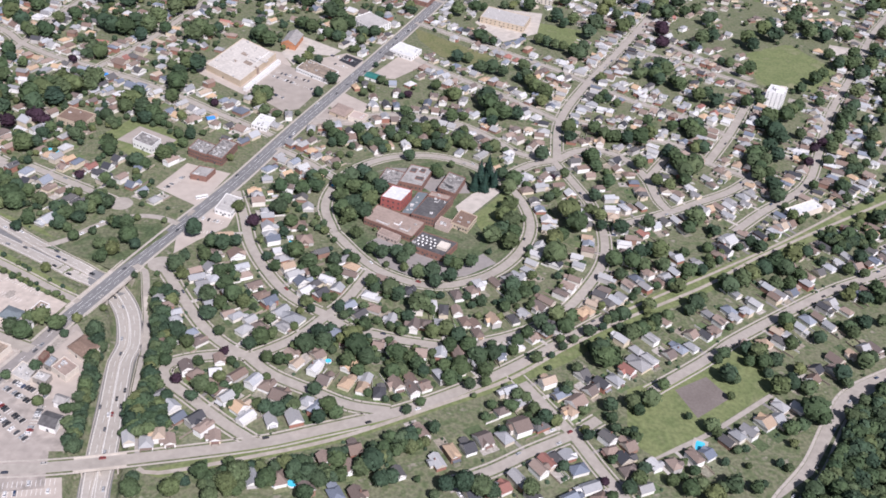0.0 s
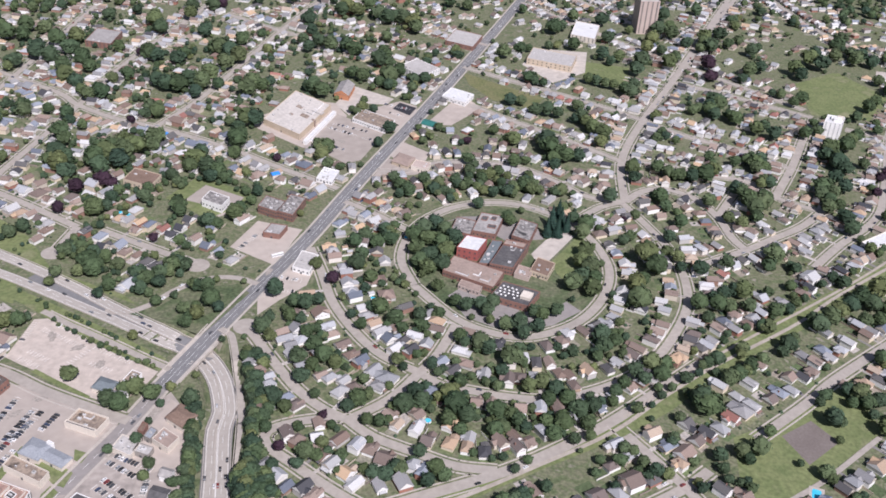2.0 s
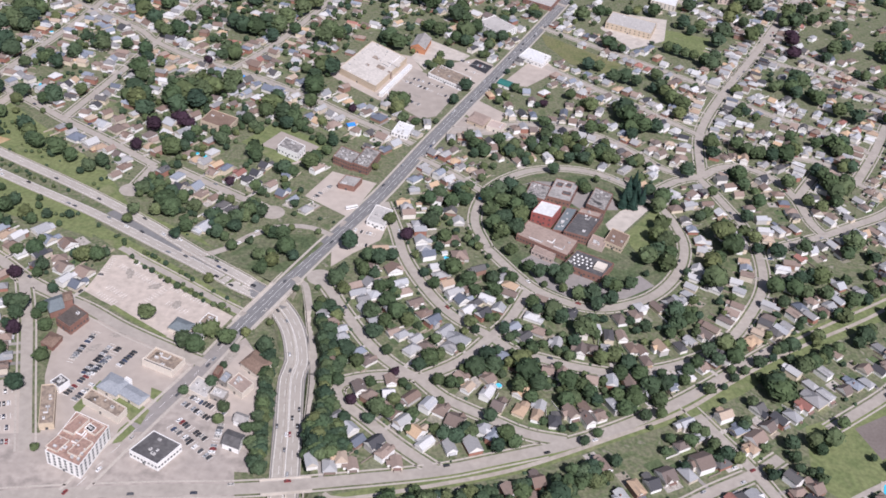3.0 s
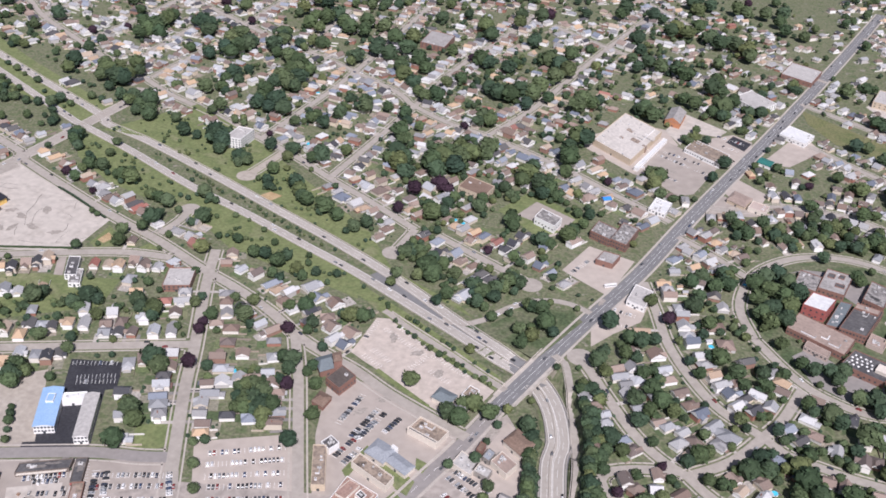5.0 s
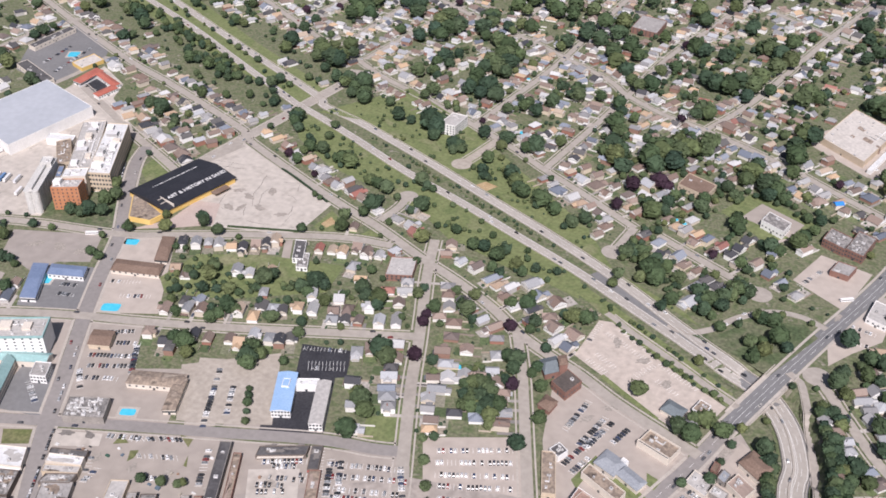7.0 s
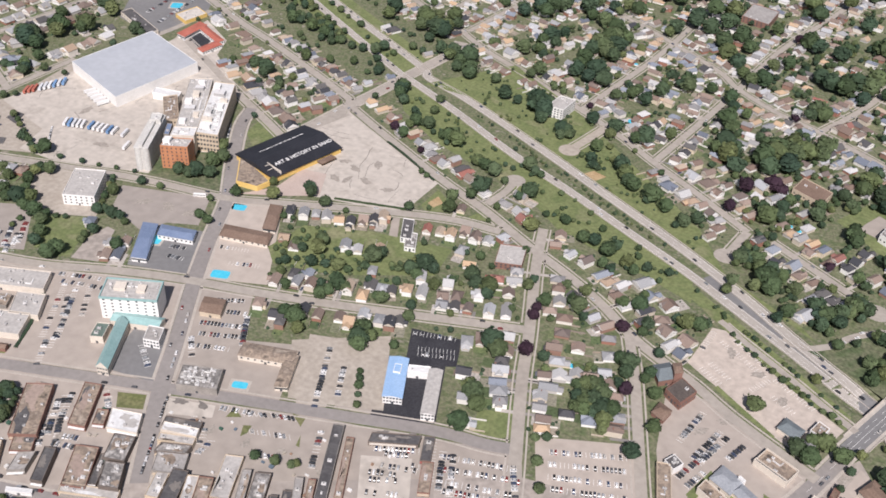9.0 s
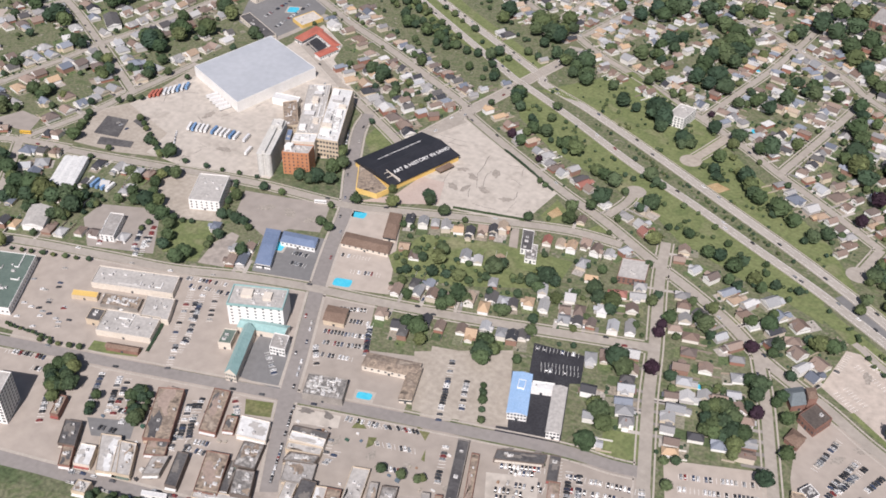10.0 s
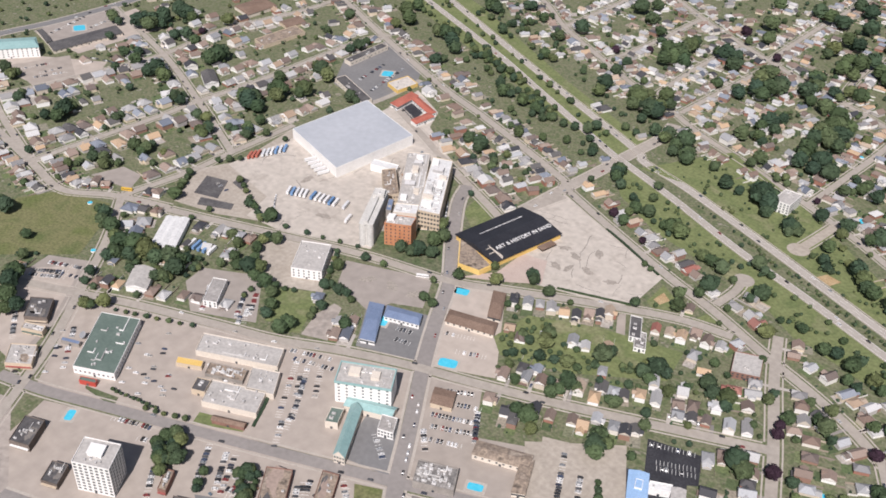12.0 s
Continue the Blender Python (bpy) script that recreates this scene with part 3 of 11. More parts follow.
# south of the highway
street("side", 9, [(-1497, 1037), (-1389, 990), (-1235, 922), (-1093, 864), (-1014, 839), (-925, 807), (-853, 779), (-844, 768), (-751, 728), (-681, 701), (-630, 684), (-571, 659), (-528, 643), (-486, 624), (-450, 602), (-419, 589), (-390, 579), (-356, 563), (-314, 548), (-287, 539)], 1, 1)
street("cul", 8, [(-634, 694), (-630, 724), (-632, 745)], 0, 1, bulb=10)
street("diagonal", 9, [(-1104, 787), (-1045, 760), (-961, 720), (-892, 690), (-857, 674)], 1, 0)
street("cross", 9, [(-864, 612), (-857, 674), (-837, 754)], 0, 0)
street("factory", 12, [(-655, 283), (-702, 348), (-729, 391), (-772, 458), (-803, 511), (-829, 559), (-866, 608), (-908, 668), (-923, 702)], 0, 0, TOWN_ASPHALT, label="wide asphalt street past hotels and a factory")
street("first", 9, [(-1469, 449), (-1372, 436), (-1282, 423), (-1218, 415), (-1172, 443), (-1112, 467), (-1114, 463), (-1055, 485), (-971, 518), (-910, 540), (-831, 561), (-784, 585), (-717, 621), (-649, 653), (-602, 663)], 1, 1)
street("second", 9, [(-1125, 297), (-1054, 330), (-1010, 351), (-933, 382), (-884, 401), (-832, 429), (-778, 453), (-728, 471), (-663, 497), (-582, 533), (-519, 561)], 1, 1)
street("third", 10, [(-1012, 229), (-970, 242), (-924, 261), (-856, 289), (-792, 316), (-711, 351), (-672, 368), (-597, 399), (-525, 429), (-488, 439), (-467, 447)], 0, 0, TOWN_ASPHALT, label="asphalt street with sidewalks past parking lots")
street("fourth", 12, [(-900, 165), (-807, 198), (-775, 210), (-737, 225), (-699, 239), (-654, 256), (-598, 278), (-522, 307)], 0, 0, TOWN_ASPHALT, label="busy asphalt street with shops")
street("north_south", 9, [(-573, 690), (-553, 638), (-519, 562), (-496, 507), (-461, 432), (-447, 401)], 1, 1)
street("north_south", 8, [(-453, 604), (-431, 564), (-414, 529), (-389, 476), (-369, 434)], 1, 1)
street("north_south", 8, [(-1162, 446), (-1112, 396), (-1066, 341), (-1018, 280), (-985, 229), (-953, 178)], 0, 0)
street("upper", 8, [(-1165, 448), (-1154, 521), (-1154, 581), (-1152, 670)], 1, 0)
street("upper", 8, [(-1292, 425), (-1287, 486), (-1279, 577), (-1278, 633), (-1270, 705), (-1268, 817), (-1266, 899), (-1252, 940)], 1, 1)
street("upper", 8, [(-1466, 462), (-1447, 522), (-1431, 605), (-1416, 688), (-1425, 798), (-1400, 922), (-1399, 1013)], 1, 1)
street("upper", 14, [(-1623, 532), (-1623, 580), (-1609, 655), (-1603, 760), (-1614, 847)], 0, 0, MAIN_ASPHALT, label="wide asphalt road with lane markings")
street("upper_cross", 8, [(-1601, 740), (-1416, 688), (-1280, 635), (-1154, 581)], 1, 1)
street("upper_cross", 8, [(-1526, 502), (-1415, 461), (-1292, 425)], 1, 1)

# a pavement on either side, broken at the crossings
for st in STREETS:
    if not st["walks"]:
        continue
    s, w = Shape(), st["width"] / 2
    for side in (1, -1):
        a, b = (w + 2.9, w + 1.6) if st["width"] < 11 else (w + 2.4, w + 0.3)
        n, line = normals(st["line"]), st["line"]
        for i in range(len(line) - 1):
            mid = (line[i] + line[i + 1])[:2] / 2 + side * n[i] * (a + b) / 2
            if not at_cell(*mid) & 1 or st["width"] > 10 and not at_cell(*(mid + side * n[i] * 2)) & 1:
                lo, hi = (a, b) if side > 0 else (-b, -a)
                strip(s, [line[i], line[i + 1]], lo, hi, 0.2)
    if s.v:
        tagged(new("pavement", s.mesh("pavement", WALKWAY)), "pale concrete pavement along a street", "pavement", kind="structure")
    mark_line(st["line"], w + 3, 64)
for st in STREETS:
    if st["lines"]:
        s, line = Shape(), smooth(st["line"], 5.0)
        lanes = st["lines"]
        for k in range(1, lanes):
            o = st["width"] * (k / lanes - 0.5)
            for i in range(0, len(line) - 1, 1 if k * 2 == lanes and lanes > 2 else 2):
                strip(s, [line[i], line[i + 1]], o + 0.09, o - 0.09, st["z"] + 0.03, 0.02, height=st["height"])
        if st["height"]:
            for o in (st["width"] / 2 - 0.8, -st["width"] / 2 + 0.8):
                strip(s, line, o + 0.12, o - 0.12, st["z"] + 0.03, 0.02, height=st["height"])
        part("lane_markings", s.mesh("lane_markings", PAINT), st["ob"])

# ---- paved lots, fields and bare ground ----
def patch(name, label, material, pts, z=0.03, bit=2, category="ground"):
    layer[0] += 1
    s = Shape().prism(list(pts), -0.2, z + 0.0006 * (layer[0] % 100) + (0.008 * (layer[0] % 5)))
    ob = tagged(new(name, s.mesh(name, material)), label, category, kind="structure")
    mark(list(pts), bit)
    return ob


def lot(pts, label="grey asphalt parking lot with painted stalls", material=None, z=0.03):
    return patch("parking_lot", label, material or LOT, pts, z, 2 | 8, "parking lot")


def field(pts, label="mown green grass", material=None, bit=8 | 16, z=0.015):
    return patch("grass_field", label, material or MEADOW, pts, z, bit, "grass")


kerb = Shape()
strip(kerb, smooth([(-391, 662), (-374, 653), (-351, 642), (-324, 629), (-297, 615), (-277, 606)]), 0.5, -0.5, 0.75, 0.9)
tagged(new("kerb", kerb.mesh("kerb", CONCRETE)), "pale concrete barrier beside a service lane", "barrier", kind="structure")
# green belt of the highway, and the trail's strip
field([(-1539, 1129), (-1501, 1210), (-1232, 1115), (-998, 991), (-838, 916), (-833, 859), (-977, 912), (-1257, 1028)], bit=8)
field([(-810, 858), (-751, 963), (-648, 909), (-526, 823), (-457, 774), (-413, 721), (-339, 691), (-326, 680), (-386, 705), (-483, 755), (-622, 811), (-756, 864)], bit=8)
field([(-829, 823), (-816, 847), (-726, 819), (-640, 775), (-532, 735), (-447, 699), (-481, 677), (-546, 695), (-608, 742), (-702, 781), (-770, 802)], bit=8)
field([(-433, 691), (-375, 663), (-321, 634), (-282, 613), (-282, 598), (-324, 615), (-385, 649), (-432, 677)], bit=8)
field([(-356, 864), (-336, 913), (-267, 884), (-274, 864), (-305, 830)], "mown lawn round a white block", bit=8)
lot([(-336, 863), (-324, 897), (-280, 877), (-288, 848)])
field([(-337, 668), (-310, 677), (-286, 713), (-251, 722), (-238, 710), (-263, 645), (-295, 659)], "rough green grass in the loop of a slip road", GRASS, bit=8)
field([(-177, 436), (-162, 433), (-103, 458), (-47, 486), (12, 527), (69, 565), (108, 598), (157, 651), (238, 719), (301, 780), (452, 910), (464, 948), (348, 842), (256, 763), (155, 678), (60, 583), (-20, 521), (-109, 469)], bit=8)
field([(150, 573), (197, 601), (261, 655), (266, 593), (204, 536), (163, 504), (145, 518)], "mown green park lawn", bit=8 | 16)
patch("sports_court", "grey brown bare court in a park", COURT, [(187, 579), (214, 599), (229, 577), (200, 550)], 0.05, 2 | 8 | 16, "court")
field([(384, 1316), (460, 1372), (501, 1282), (450, 1202), (378, 1208)], "large mown green sports field", bit=8 | 16)
field([(-72, 1264), (-20, 1229), (33, 1197), (20, 1156), (-32, 1177), (-64, 1225)], "mown grass field beside the avenue", DRY, bit=8 | 16)
field([(93, 1341), (157, 1329), (145, 1262), (89, 1285)], "green school field", bit=8 | 16)
field([(-345, 877), (-328, 914), (-275, 895), (-263, 873), (-278, 844), (-317, 846)], "dark green lawn round a building", GRASS, bit=8)
field([(245, 479), (274, 506), (304, 556), (332, 595), (360, 617), (435, 658), (352, 440), (221, 421)], "green undergrowth of a wood", GRASS, bit=8)
field([(-1236, 376), (-1216, 414), (-1161, 432), (-1133, 403), (-1107, 362), (-1159, 314), (-1207, 308)], "rough dry green field", DRY, bit=8 | 16)
field([(-915, 545), (-934, 586), (-881, 622), (-835, 565)], "lawn with trees before a factory", GRASS, bit=8)
field([(-938, 447), (-899, 469), (-883, 426), (-910, 412)], "green mown lot", bit=8 | 16)
field([(-895, 661), (-900, 687), (-860, 677), (-869, 642)], "small green triangle of lawn", bit=8)
field([(-682, 656), (-683, 688), (-653, 670), (-669, 649)], "small green corner lot", bit=8)
field([(-639, 661), (-632, 679), (-616, 673)], "green traffic island", bit=8 | 16)
field([(-753, 526), (-748, 569), (-695, 596), (-623, 616), (-616, 576), (-684, 528), (-735, 511)], "long green back gardens", bit=0, z=0.01)
field([(-826, 830), (-789, 833), (-709, 796), (-629, 770), (-530, 740), (-437, 705), (-425, 668), (-468, 679), (-512, 694), (-563, 697), (-601, 722), (-655, 740), (-734, 760), (-793, 794)], bit=8)
field([(-509, 465), (-484, 476), (-475, 458), (-483, 449), (-500, 443)], "bright mown corner lawn", z=0.06)
# school grounds
SCHOOL = [(-100, 751), (-111, 787), (-104, 835), (-76, 875), (-48, 893), (-8, 897), (32, 881), (61, 846), (75, 799), (67, 755), (47, 716), (25, 695), (-4, 683), (-33, 687), (-59, 702)]
field(SCHOOL, "rough lawn and bare ground round a school", GRASS, bit=8 | 32, z=0.012)
# the yard's darker asphalt colour stands in for cloud shade lying on it
lot([(-68, 730), (-54, 748), (-20, 722), (16, 712), (36, 735), (48, 722), (22, 697), (-4, 687), (-28, 688), (-52, 700)], "worn asphalt school yard in a darker grey for cloud shade", TOWN_ASPHALT, z=0.05)
lot([(-75, 860), (-62, 872), (-22, 880), (-10, 870), (14, 862), (20, 840), (-15, 830), (-60, 870)], "worn grey asphalt drive behind a school", TOWN_ASPHALT, z=0.05)
lot([(7, 811), (22, 839), (43, 858), (50, 850), (23, 800), (10, 802)], "pale concrete plaza beside a school", CONCRETE, z=0.07)
field([(26, 800), (52, 848), (61, 856), (66, 816), (56, 775), (38, 765), (30, 779)], "mown green school field", z=0.07)
field([(379, 1260), (413, 1341), (452, 1370), (503, 1299), (470, 1223), (403, 1193)], "large mown green sports field", bit=8 | 16)
# shops along the avenue
lot([(-242, 1001), (-223, 1102), (-194, 1082), (-157, 1054), (-175, 981), (-190, 969), (-213, 988)])
lot([(-300, 1040), (-318, 1060), (-262, 1132), (-225, 1130), (-205, 1095), (-228, 1000), (-242, 1000)], "worn pale asphalt round a supermarket", z=0.02)
lot([(-176, 1125), (-147, 1151), (-125, 1139), (-124, 1119), (-145, 1060), (-165, 1080)])
lot([(-154, 1126), (-147, 1147), (-125, 1134), (-132, 1110)], "fresh black asphalt parking lot", BLACKTOP, z=0.07)
lot([(-225, 1128), (-208, 1188), (-155, 1157), (-163, 1137), (-198, 1136), (-203, 1096)], "worn pale asphalt yard beside a church", CONCRETE)
lot([(-146, 999), (-135, 1036), (-101, 1011), (-106, 985), (-131, 979)])
lot([(-332, 857), (-321, 894), (-299, 899), (-278, 856), (-295, 835)])
lot([(-272, 782), (-257, 833), (-212, 823), (-226, 757)])
lot([(-234, 725), (-223, 768), (-189, 761), (-192, 729), (-211, 703), (-225, 679)])
lot([(-158, 942), (-146, 990), (-118, 980), (-95, 968), (-115, 955)])
lot([(-111, 1089), (-72, 1190), (-46, 1148), (-81, 1090)])
lot([(7, 1312), (37, 1380), (102, 1379), (93, 1297), (47, 1251)], "pale concrete school yard", CONCRETE)
# between avenue and side street
lot([(-402, 599), (-401, 619), (-400, 649), (-389, 652), (-373, 642), (-344, 625), (-317, 611), (-301, 604), (-283, 596), (-287, 582), (-303, 567), (-311, 557), (-323, 561), (-355, 575), (-374, 586), (-388, 592)], "pale asphalt parking lot with painted stalls", PALE_LOT)
field([(-335, 490), (-326, 496), (-307, 485), (-308, 471), (-317, 474), (-328, 485)], "small mown lawn beside a restaurant", z=0.06)
field([(-314, 507), (-303, 504), (-305, 494), (-311, 497)], "small mown lawn beside a restaurant", z=0.06)
field([(-357, 477), (-350, 506), (-346, 503), (-351, 471)], "small mown lawn beside a restaurant", z=0.06)
field([(-320, 464), (-317, 472), (-310, 467), (-314, 454), (-319, 451)], "small mown lawn beside a restaurant", z=0.06)
field([(-376, 584), (-374, 588), (-355, 578), (-323, 562), (-324, 559), (-353, 572)], "narrow green strip beside a pavement", z=0.06)

lot([(518, 1118), (546, 1116), (511, 1027), (488, 1013), (474, 1016), (497, 1058)], "worn asphalt yard round a tan hall")
lot([(-365, 441), (-378, 500), (-385, 567), (-350, 559), (-294, 539), (-292, 521), (-306, 468)], material=TOWN_LOT)
lot([(-275, 482), (-275, 517), (-264, 566), (-243, 550), (-236, 500)])
lot([(-388, 502), (-406, 568), (-368, 568), (-299, 530), (-311, 477), (-331, 428), (-351, 425)])
lot([(-307, 478), (-286, 539), (-267, 574), (-245, 547), (-226, 446), (-304, 433)], material=TOWN_LOT)
lot([(-255, 416), (-220, 424), (-212, 404), (-248, 399)])
# town blocks
lot([(-773, 609), (-826, 707), (-833, 751), (-695, 696), (-693, 635), (-725, 624)], "pale cracked concrete lot with a fence", CONCRETE)
lot([(-1137, 562), (-1130, 650), (-1044, 635), (-1033, 739), (-994, 710), (-920, 660), (-866, 596), (-918, 549), (-1005, 513), (-1046, 509), (-1058, 546)], "wide concrete factory yard with trailers", CONCRETE)
lot([(-902, 491), (-921, 521), (-843, 553), (-822, 515), (-847, 502), (-854, 480)], "worn pale asphalt lot")
lot([(-979, 461), (-1006, 500), (-936, 525), (-902, 472), (-939, 452)], "bare gravel yard", GRAVEL)
lot([(-1003, 402), (-1008, 425), (-959, 453), (-913, 405), (-966, 378)])
lot([(-874, 420), (-884, 447), (-883, 468), (-874, 468), (-864, 449), (-852, 429)], "curved worn asphalt drive between lawns", TOWN_LOT)
lot([(-830, 440), (-865, 492), (-808, 512), (-779, 460)], "dark asphalt motel yard", MAIN_ASPHALT)
lot([(-796, 511), (-823, 561), (-783, 583), (-720, 486), (-769, 462)])
lot([(-728, 396), (-762, 452), (-720, 469), (-693, 424), (-653, 445), (-629, 391), (-701, 356)])
lot([(-617, 394), (-655, 459), (-629, 470), (-598, 405)], "bare pale gravel yard", GRAVEL)
lot([(-593, 408), (-616, 450), (-586, 464), (-567, 418)])
lot([(-568, 416), (-592, 474), (-551, 489), (-526, 435)], "fresh black asphalt motel yard", BLACKTOP)
lot([(-576, 471), (-595, 510), (-556, 521), (-544, 493)], "fresh black asphalt parking lot with white stalls", BLACKTOP, z=0.07)
lot([(-977, 247), (-1052, 318), (-999, 350), (-881, 398), (-774, 448), (-713, 356), (-797, 320), (-881, 282)])
lot([(-755, 344), (-767, 387), (-742, 398), (-714, 354)], "dark asphalt hotel parking lot", MAIN_ASPHALT, z=0.07)
lot([(-948, 199), (-960, 236), (-857, 284), (-707, 347), (-658, 281), (-743, 220), (-898, 168)])
lot([(-696, 350), (-594, 395), (-468, 440), (-463, 421), (-652, 285)])
lot([(-1107, 176), (-980, 221), (-896, 169), (-998, 122)], material=TOWN_LOT)
lot([(-463, 465), (-401, 498), (-369, 430), (-429, 402)], "pale asphalt parking lot with painted stalls")
lot([(-596, 393), (-472, 442), (-458, 437), (-437, 399), (-554, 345)])
lot([(-1117, 303), (-1126, 343), (-1087, 365), (-1062, 336), (-1039, 298), (-1006, 235)])
lot([(-1526, 524), (-1555, 556), (-1447, 625), (-1422, 591), (-1454, 527)])
lot([(-1562, 613), (-1564, 652), (-1574, 758), (-1487, 742), (-1495, 615)])
lot([(-1222, 451), (-1212, 484), (-1184, 486), (-1169, 461)])
lot([(-822, 225), (-784, 290), (-635, 364), (-486, 421), (-447, 356), (-525, 310), (-599, 280), (-656, 258), (-739, 226), (-794, 206)], "worn pale asphalt alleys and yards behind the shops", TOWN_LOT, z=0.008)
lot([(-662, 446), (-603, 493), (-563, 425), (-600, 407), (-626, 397)], "bare brown gravel yards beside a motel", GRAVEL, z=0.05)
lot([(-552, 383), (-522, 400), (-505, 371), (-532, 351)], "pale concrete parking deck", CONCRETE, z=0.075)
field([(-891, 160), (-787, 201), (-731, 221), (-694, 235), (-647, 254), (-645, 249), (-689, 231), (-726, 217), (-775, 193), (-875, 152)], "narrow green strip with trees along a street", GRASS, z=0.2)
patch("crossing_paving", "red brown paving at a street crossing", RED_PAVING, [(-654, 245), (-660, 260), (-654, 267), (-633, 275), (-622, 262), (-636, 243)], 0.34, 2 | 8, "paving")
lot([(-790, 617), (-763, 613), (-689, 643), (-689, 696), (-780, 734), (-838, 757), (-855, 716)], "pale cracked concrete lot with a fence", CONCRETE, z=0.035)
patch("forecourt", "pink paved forecourt before a hall", FORECOURT, [(-827, 573), (-807, 601), (-807, 641), (-783, 647), (-766, 614), (-790, 596)], 0.09, 2 | 8, "paving")
lot([(-1601, 616), (-1614, 748), (-1544, 714), (-1525, 598)], z=0.075)
lot([(-1525, 535), (-1498, 604), (-1441, 575), (-1453, 524)], z=0.075)
lot([(-1198, 779), (-1241, 842), (-1241, 922), (-1141, 877), (-1119, 843), (-1121, 784), (-1129, 763)], "dark asphalt motel yard round a pool", MAIN_ASPHALT)
lot([(-1119, 478), (-1152, 535), (-1133, 575), (-1147, 664), (-1024, 623), (-1038, 535), (-1028, 512), (-1070, 491)], "bare gravel site and worn concrete yard", GRAVEL, z=0.02)
for pts in ([(-1117, 501), (-1134, 531), (-1110, 539), (-1091, 510)], [(-1097, 489), (-1105, 500), (-1071, 514), (-1065, 505)], [(-1104, 540), (-1107, 554), (-1095, 555), (-1087, 537)]):
    patch("foundation_slab", "dark foundation slab on a cleared site", ROOF_DARK, pts, 0.45, 2 | 8, "slab")
street("lane", 8, [(-1127, 769), (-1124, 811), (-1127, 861)], 0, 0)
lot([(-656, 558), (-692, 624), (-686, 628), (-669, 598), (-649, 605), (-641, 590)])
lot([(-1102, 787), (-1100, 812), (-1066, 795), (-1060, 770)], "fresh dark asphalt motel court", BLACKTOP, z=0.08)
lot([(-1095, 672), (-1110, 837), (-1053, 808), (-1037, 774), (-964, 726), (-1000, 676)], "worn concrete yard round a warehouse", CONCRETE)
lot([(-1039, 312), (-1031, 335), (-938, 364), (-862, 298), (-976, 237)], "grey asphalt lot round a green hall", z=0.06)
lot([(-1123, 318), (-1092, 352), (-1074, 335), (-1044, 297), (-1030, 270), (-1018, 243), (-1057, 245), (-1098, 290)], z=0.05)
field([(-922, 430), (-933, 453), (-901, 471), (-876, 420), (-892, 410)], "green mown lot beside a street", bit=8 | 16, z=0.05)
field([(-915, 266), (-948, 264), (-951, 266), (-921, 275)], "narrow planted strip beside a street", GRASS, z=0.1)
field([(-858, 295), (-863, 306), (-826, 322), (-823, 314)], "lawn before a shopping mall", z=0.1)
for pts in ([(-649, 358), (-650, 368), (-640, 364)], [(-629, 350), (-634, 359), (-629, 362), (-627, 355)], [(-614, 387), (-603, 388), (-601, 380)], [(-593, 365), (-596, 374), (-590, 365)]):
    field(pts, "kerbed grass island in a parking lot", DRY, z=0.13)
lot([(-514, 412), (-372, 449), (-340, 380), (-466, 342)], "worn asphalt yards", TOWN_LOT, z=0.004)
lot([(-372, 449), (-268, 474), (-243, 466), (-227, 414), (-340, 380)], "worn asphalt yards", TOWN_LOT, z=0.002)
patch("sports_court", "pale grey hard court beside a sports field", CONCRETE, [(507, 1354), (520, 1391), (560, 1386), (547, 1346)], 0.05, 2 | 8 | 16, "court")
patch("bare_earth", "orange bare earth beside the highway", DIRT, [(-584, 795), (-578, 807), (-563, 804), (-569, 791)], 0.05, 8 | 16)
patch("bare_earth", "patch of bare earth on a corner lot", DIRT, [(-679, 663), (-677, 678), (-667, 671), (-671, 660)], 0.05, 8 | 16)


patch("bare_earth", "bare brown earth on an empty plot", DRY, [(-727, 333), (-707, 343), (-698, 332), (-717, 322)], 0.1, 8 | 16)
lot([(-802, 253), (-772, 271), (-762, 258), (-786, 244)], "dark asphalt lot behind the shops", MAIN_ASPHALT, z=0.08)
lot([(-694, 349), (-662, 362), (-656, 352), (-685, 337)], "pale stained concrete parking deck", CONCRETE, z=0.09)


def blots(pts, size, material, seed=1):
    """Dark stains with ragged edges."""
    r = random.Random(seed)
    for x, y in pts:
        a = r.uniform(0, 3)
        ring = []
        for i in range(16):
            q = size * r.uniform(0.6, 1.15)
            u, v = 1.5 * q * math.cos(0.3927 * i), 0.8 * q * math.sin(0.3927 * i)
            ring.append((x + u * math.cos(a) - v * math.sin(a), y + u * math.sin(a) + v * math.cos(a)))
        patch("stain", "dark ragged stain on worn paving", material, ring, 0.14, 2, "stain")


blots([(-685, 351), (-669, 357), (-551, 407), (-533, 416)], 4.0, TAR)
blots([(-767, 671), (-762, 651), (-753, 690), (-773, 647), (-746, 659), (-721, 659), (-783, 676)], 5.0, STAIN, 2)
blots([(-886, 514), (-863, 520), (-841, 525), (-936, 584), (-911, 589), (-990, 560), (-1053, 597)], 6.0, STAIN, 3)
blots([(-745, 285), (-726, 281), (-649, 343), (-622, 348), (-597, 354), (-564, 355), (-531, 380), (-721, 297)], 4.0, STAIN, 4)
blots([(-377, 629), (-353, 617), (-328, 599), (-368, 537), (-357, 556), (-272, 549)], 4.5, STAIN, 5)
blots([(-203, 1025), (-216, 989), (-177, 1068), (-229, 746)], 4.5, STAIN, 6)

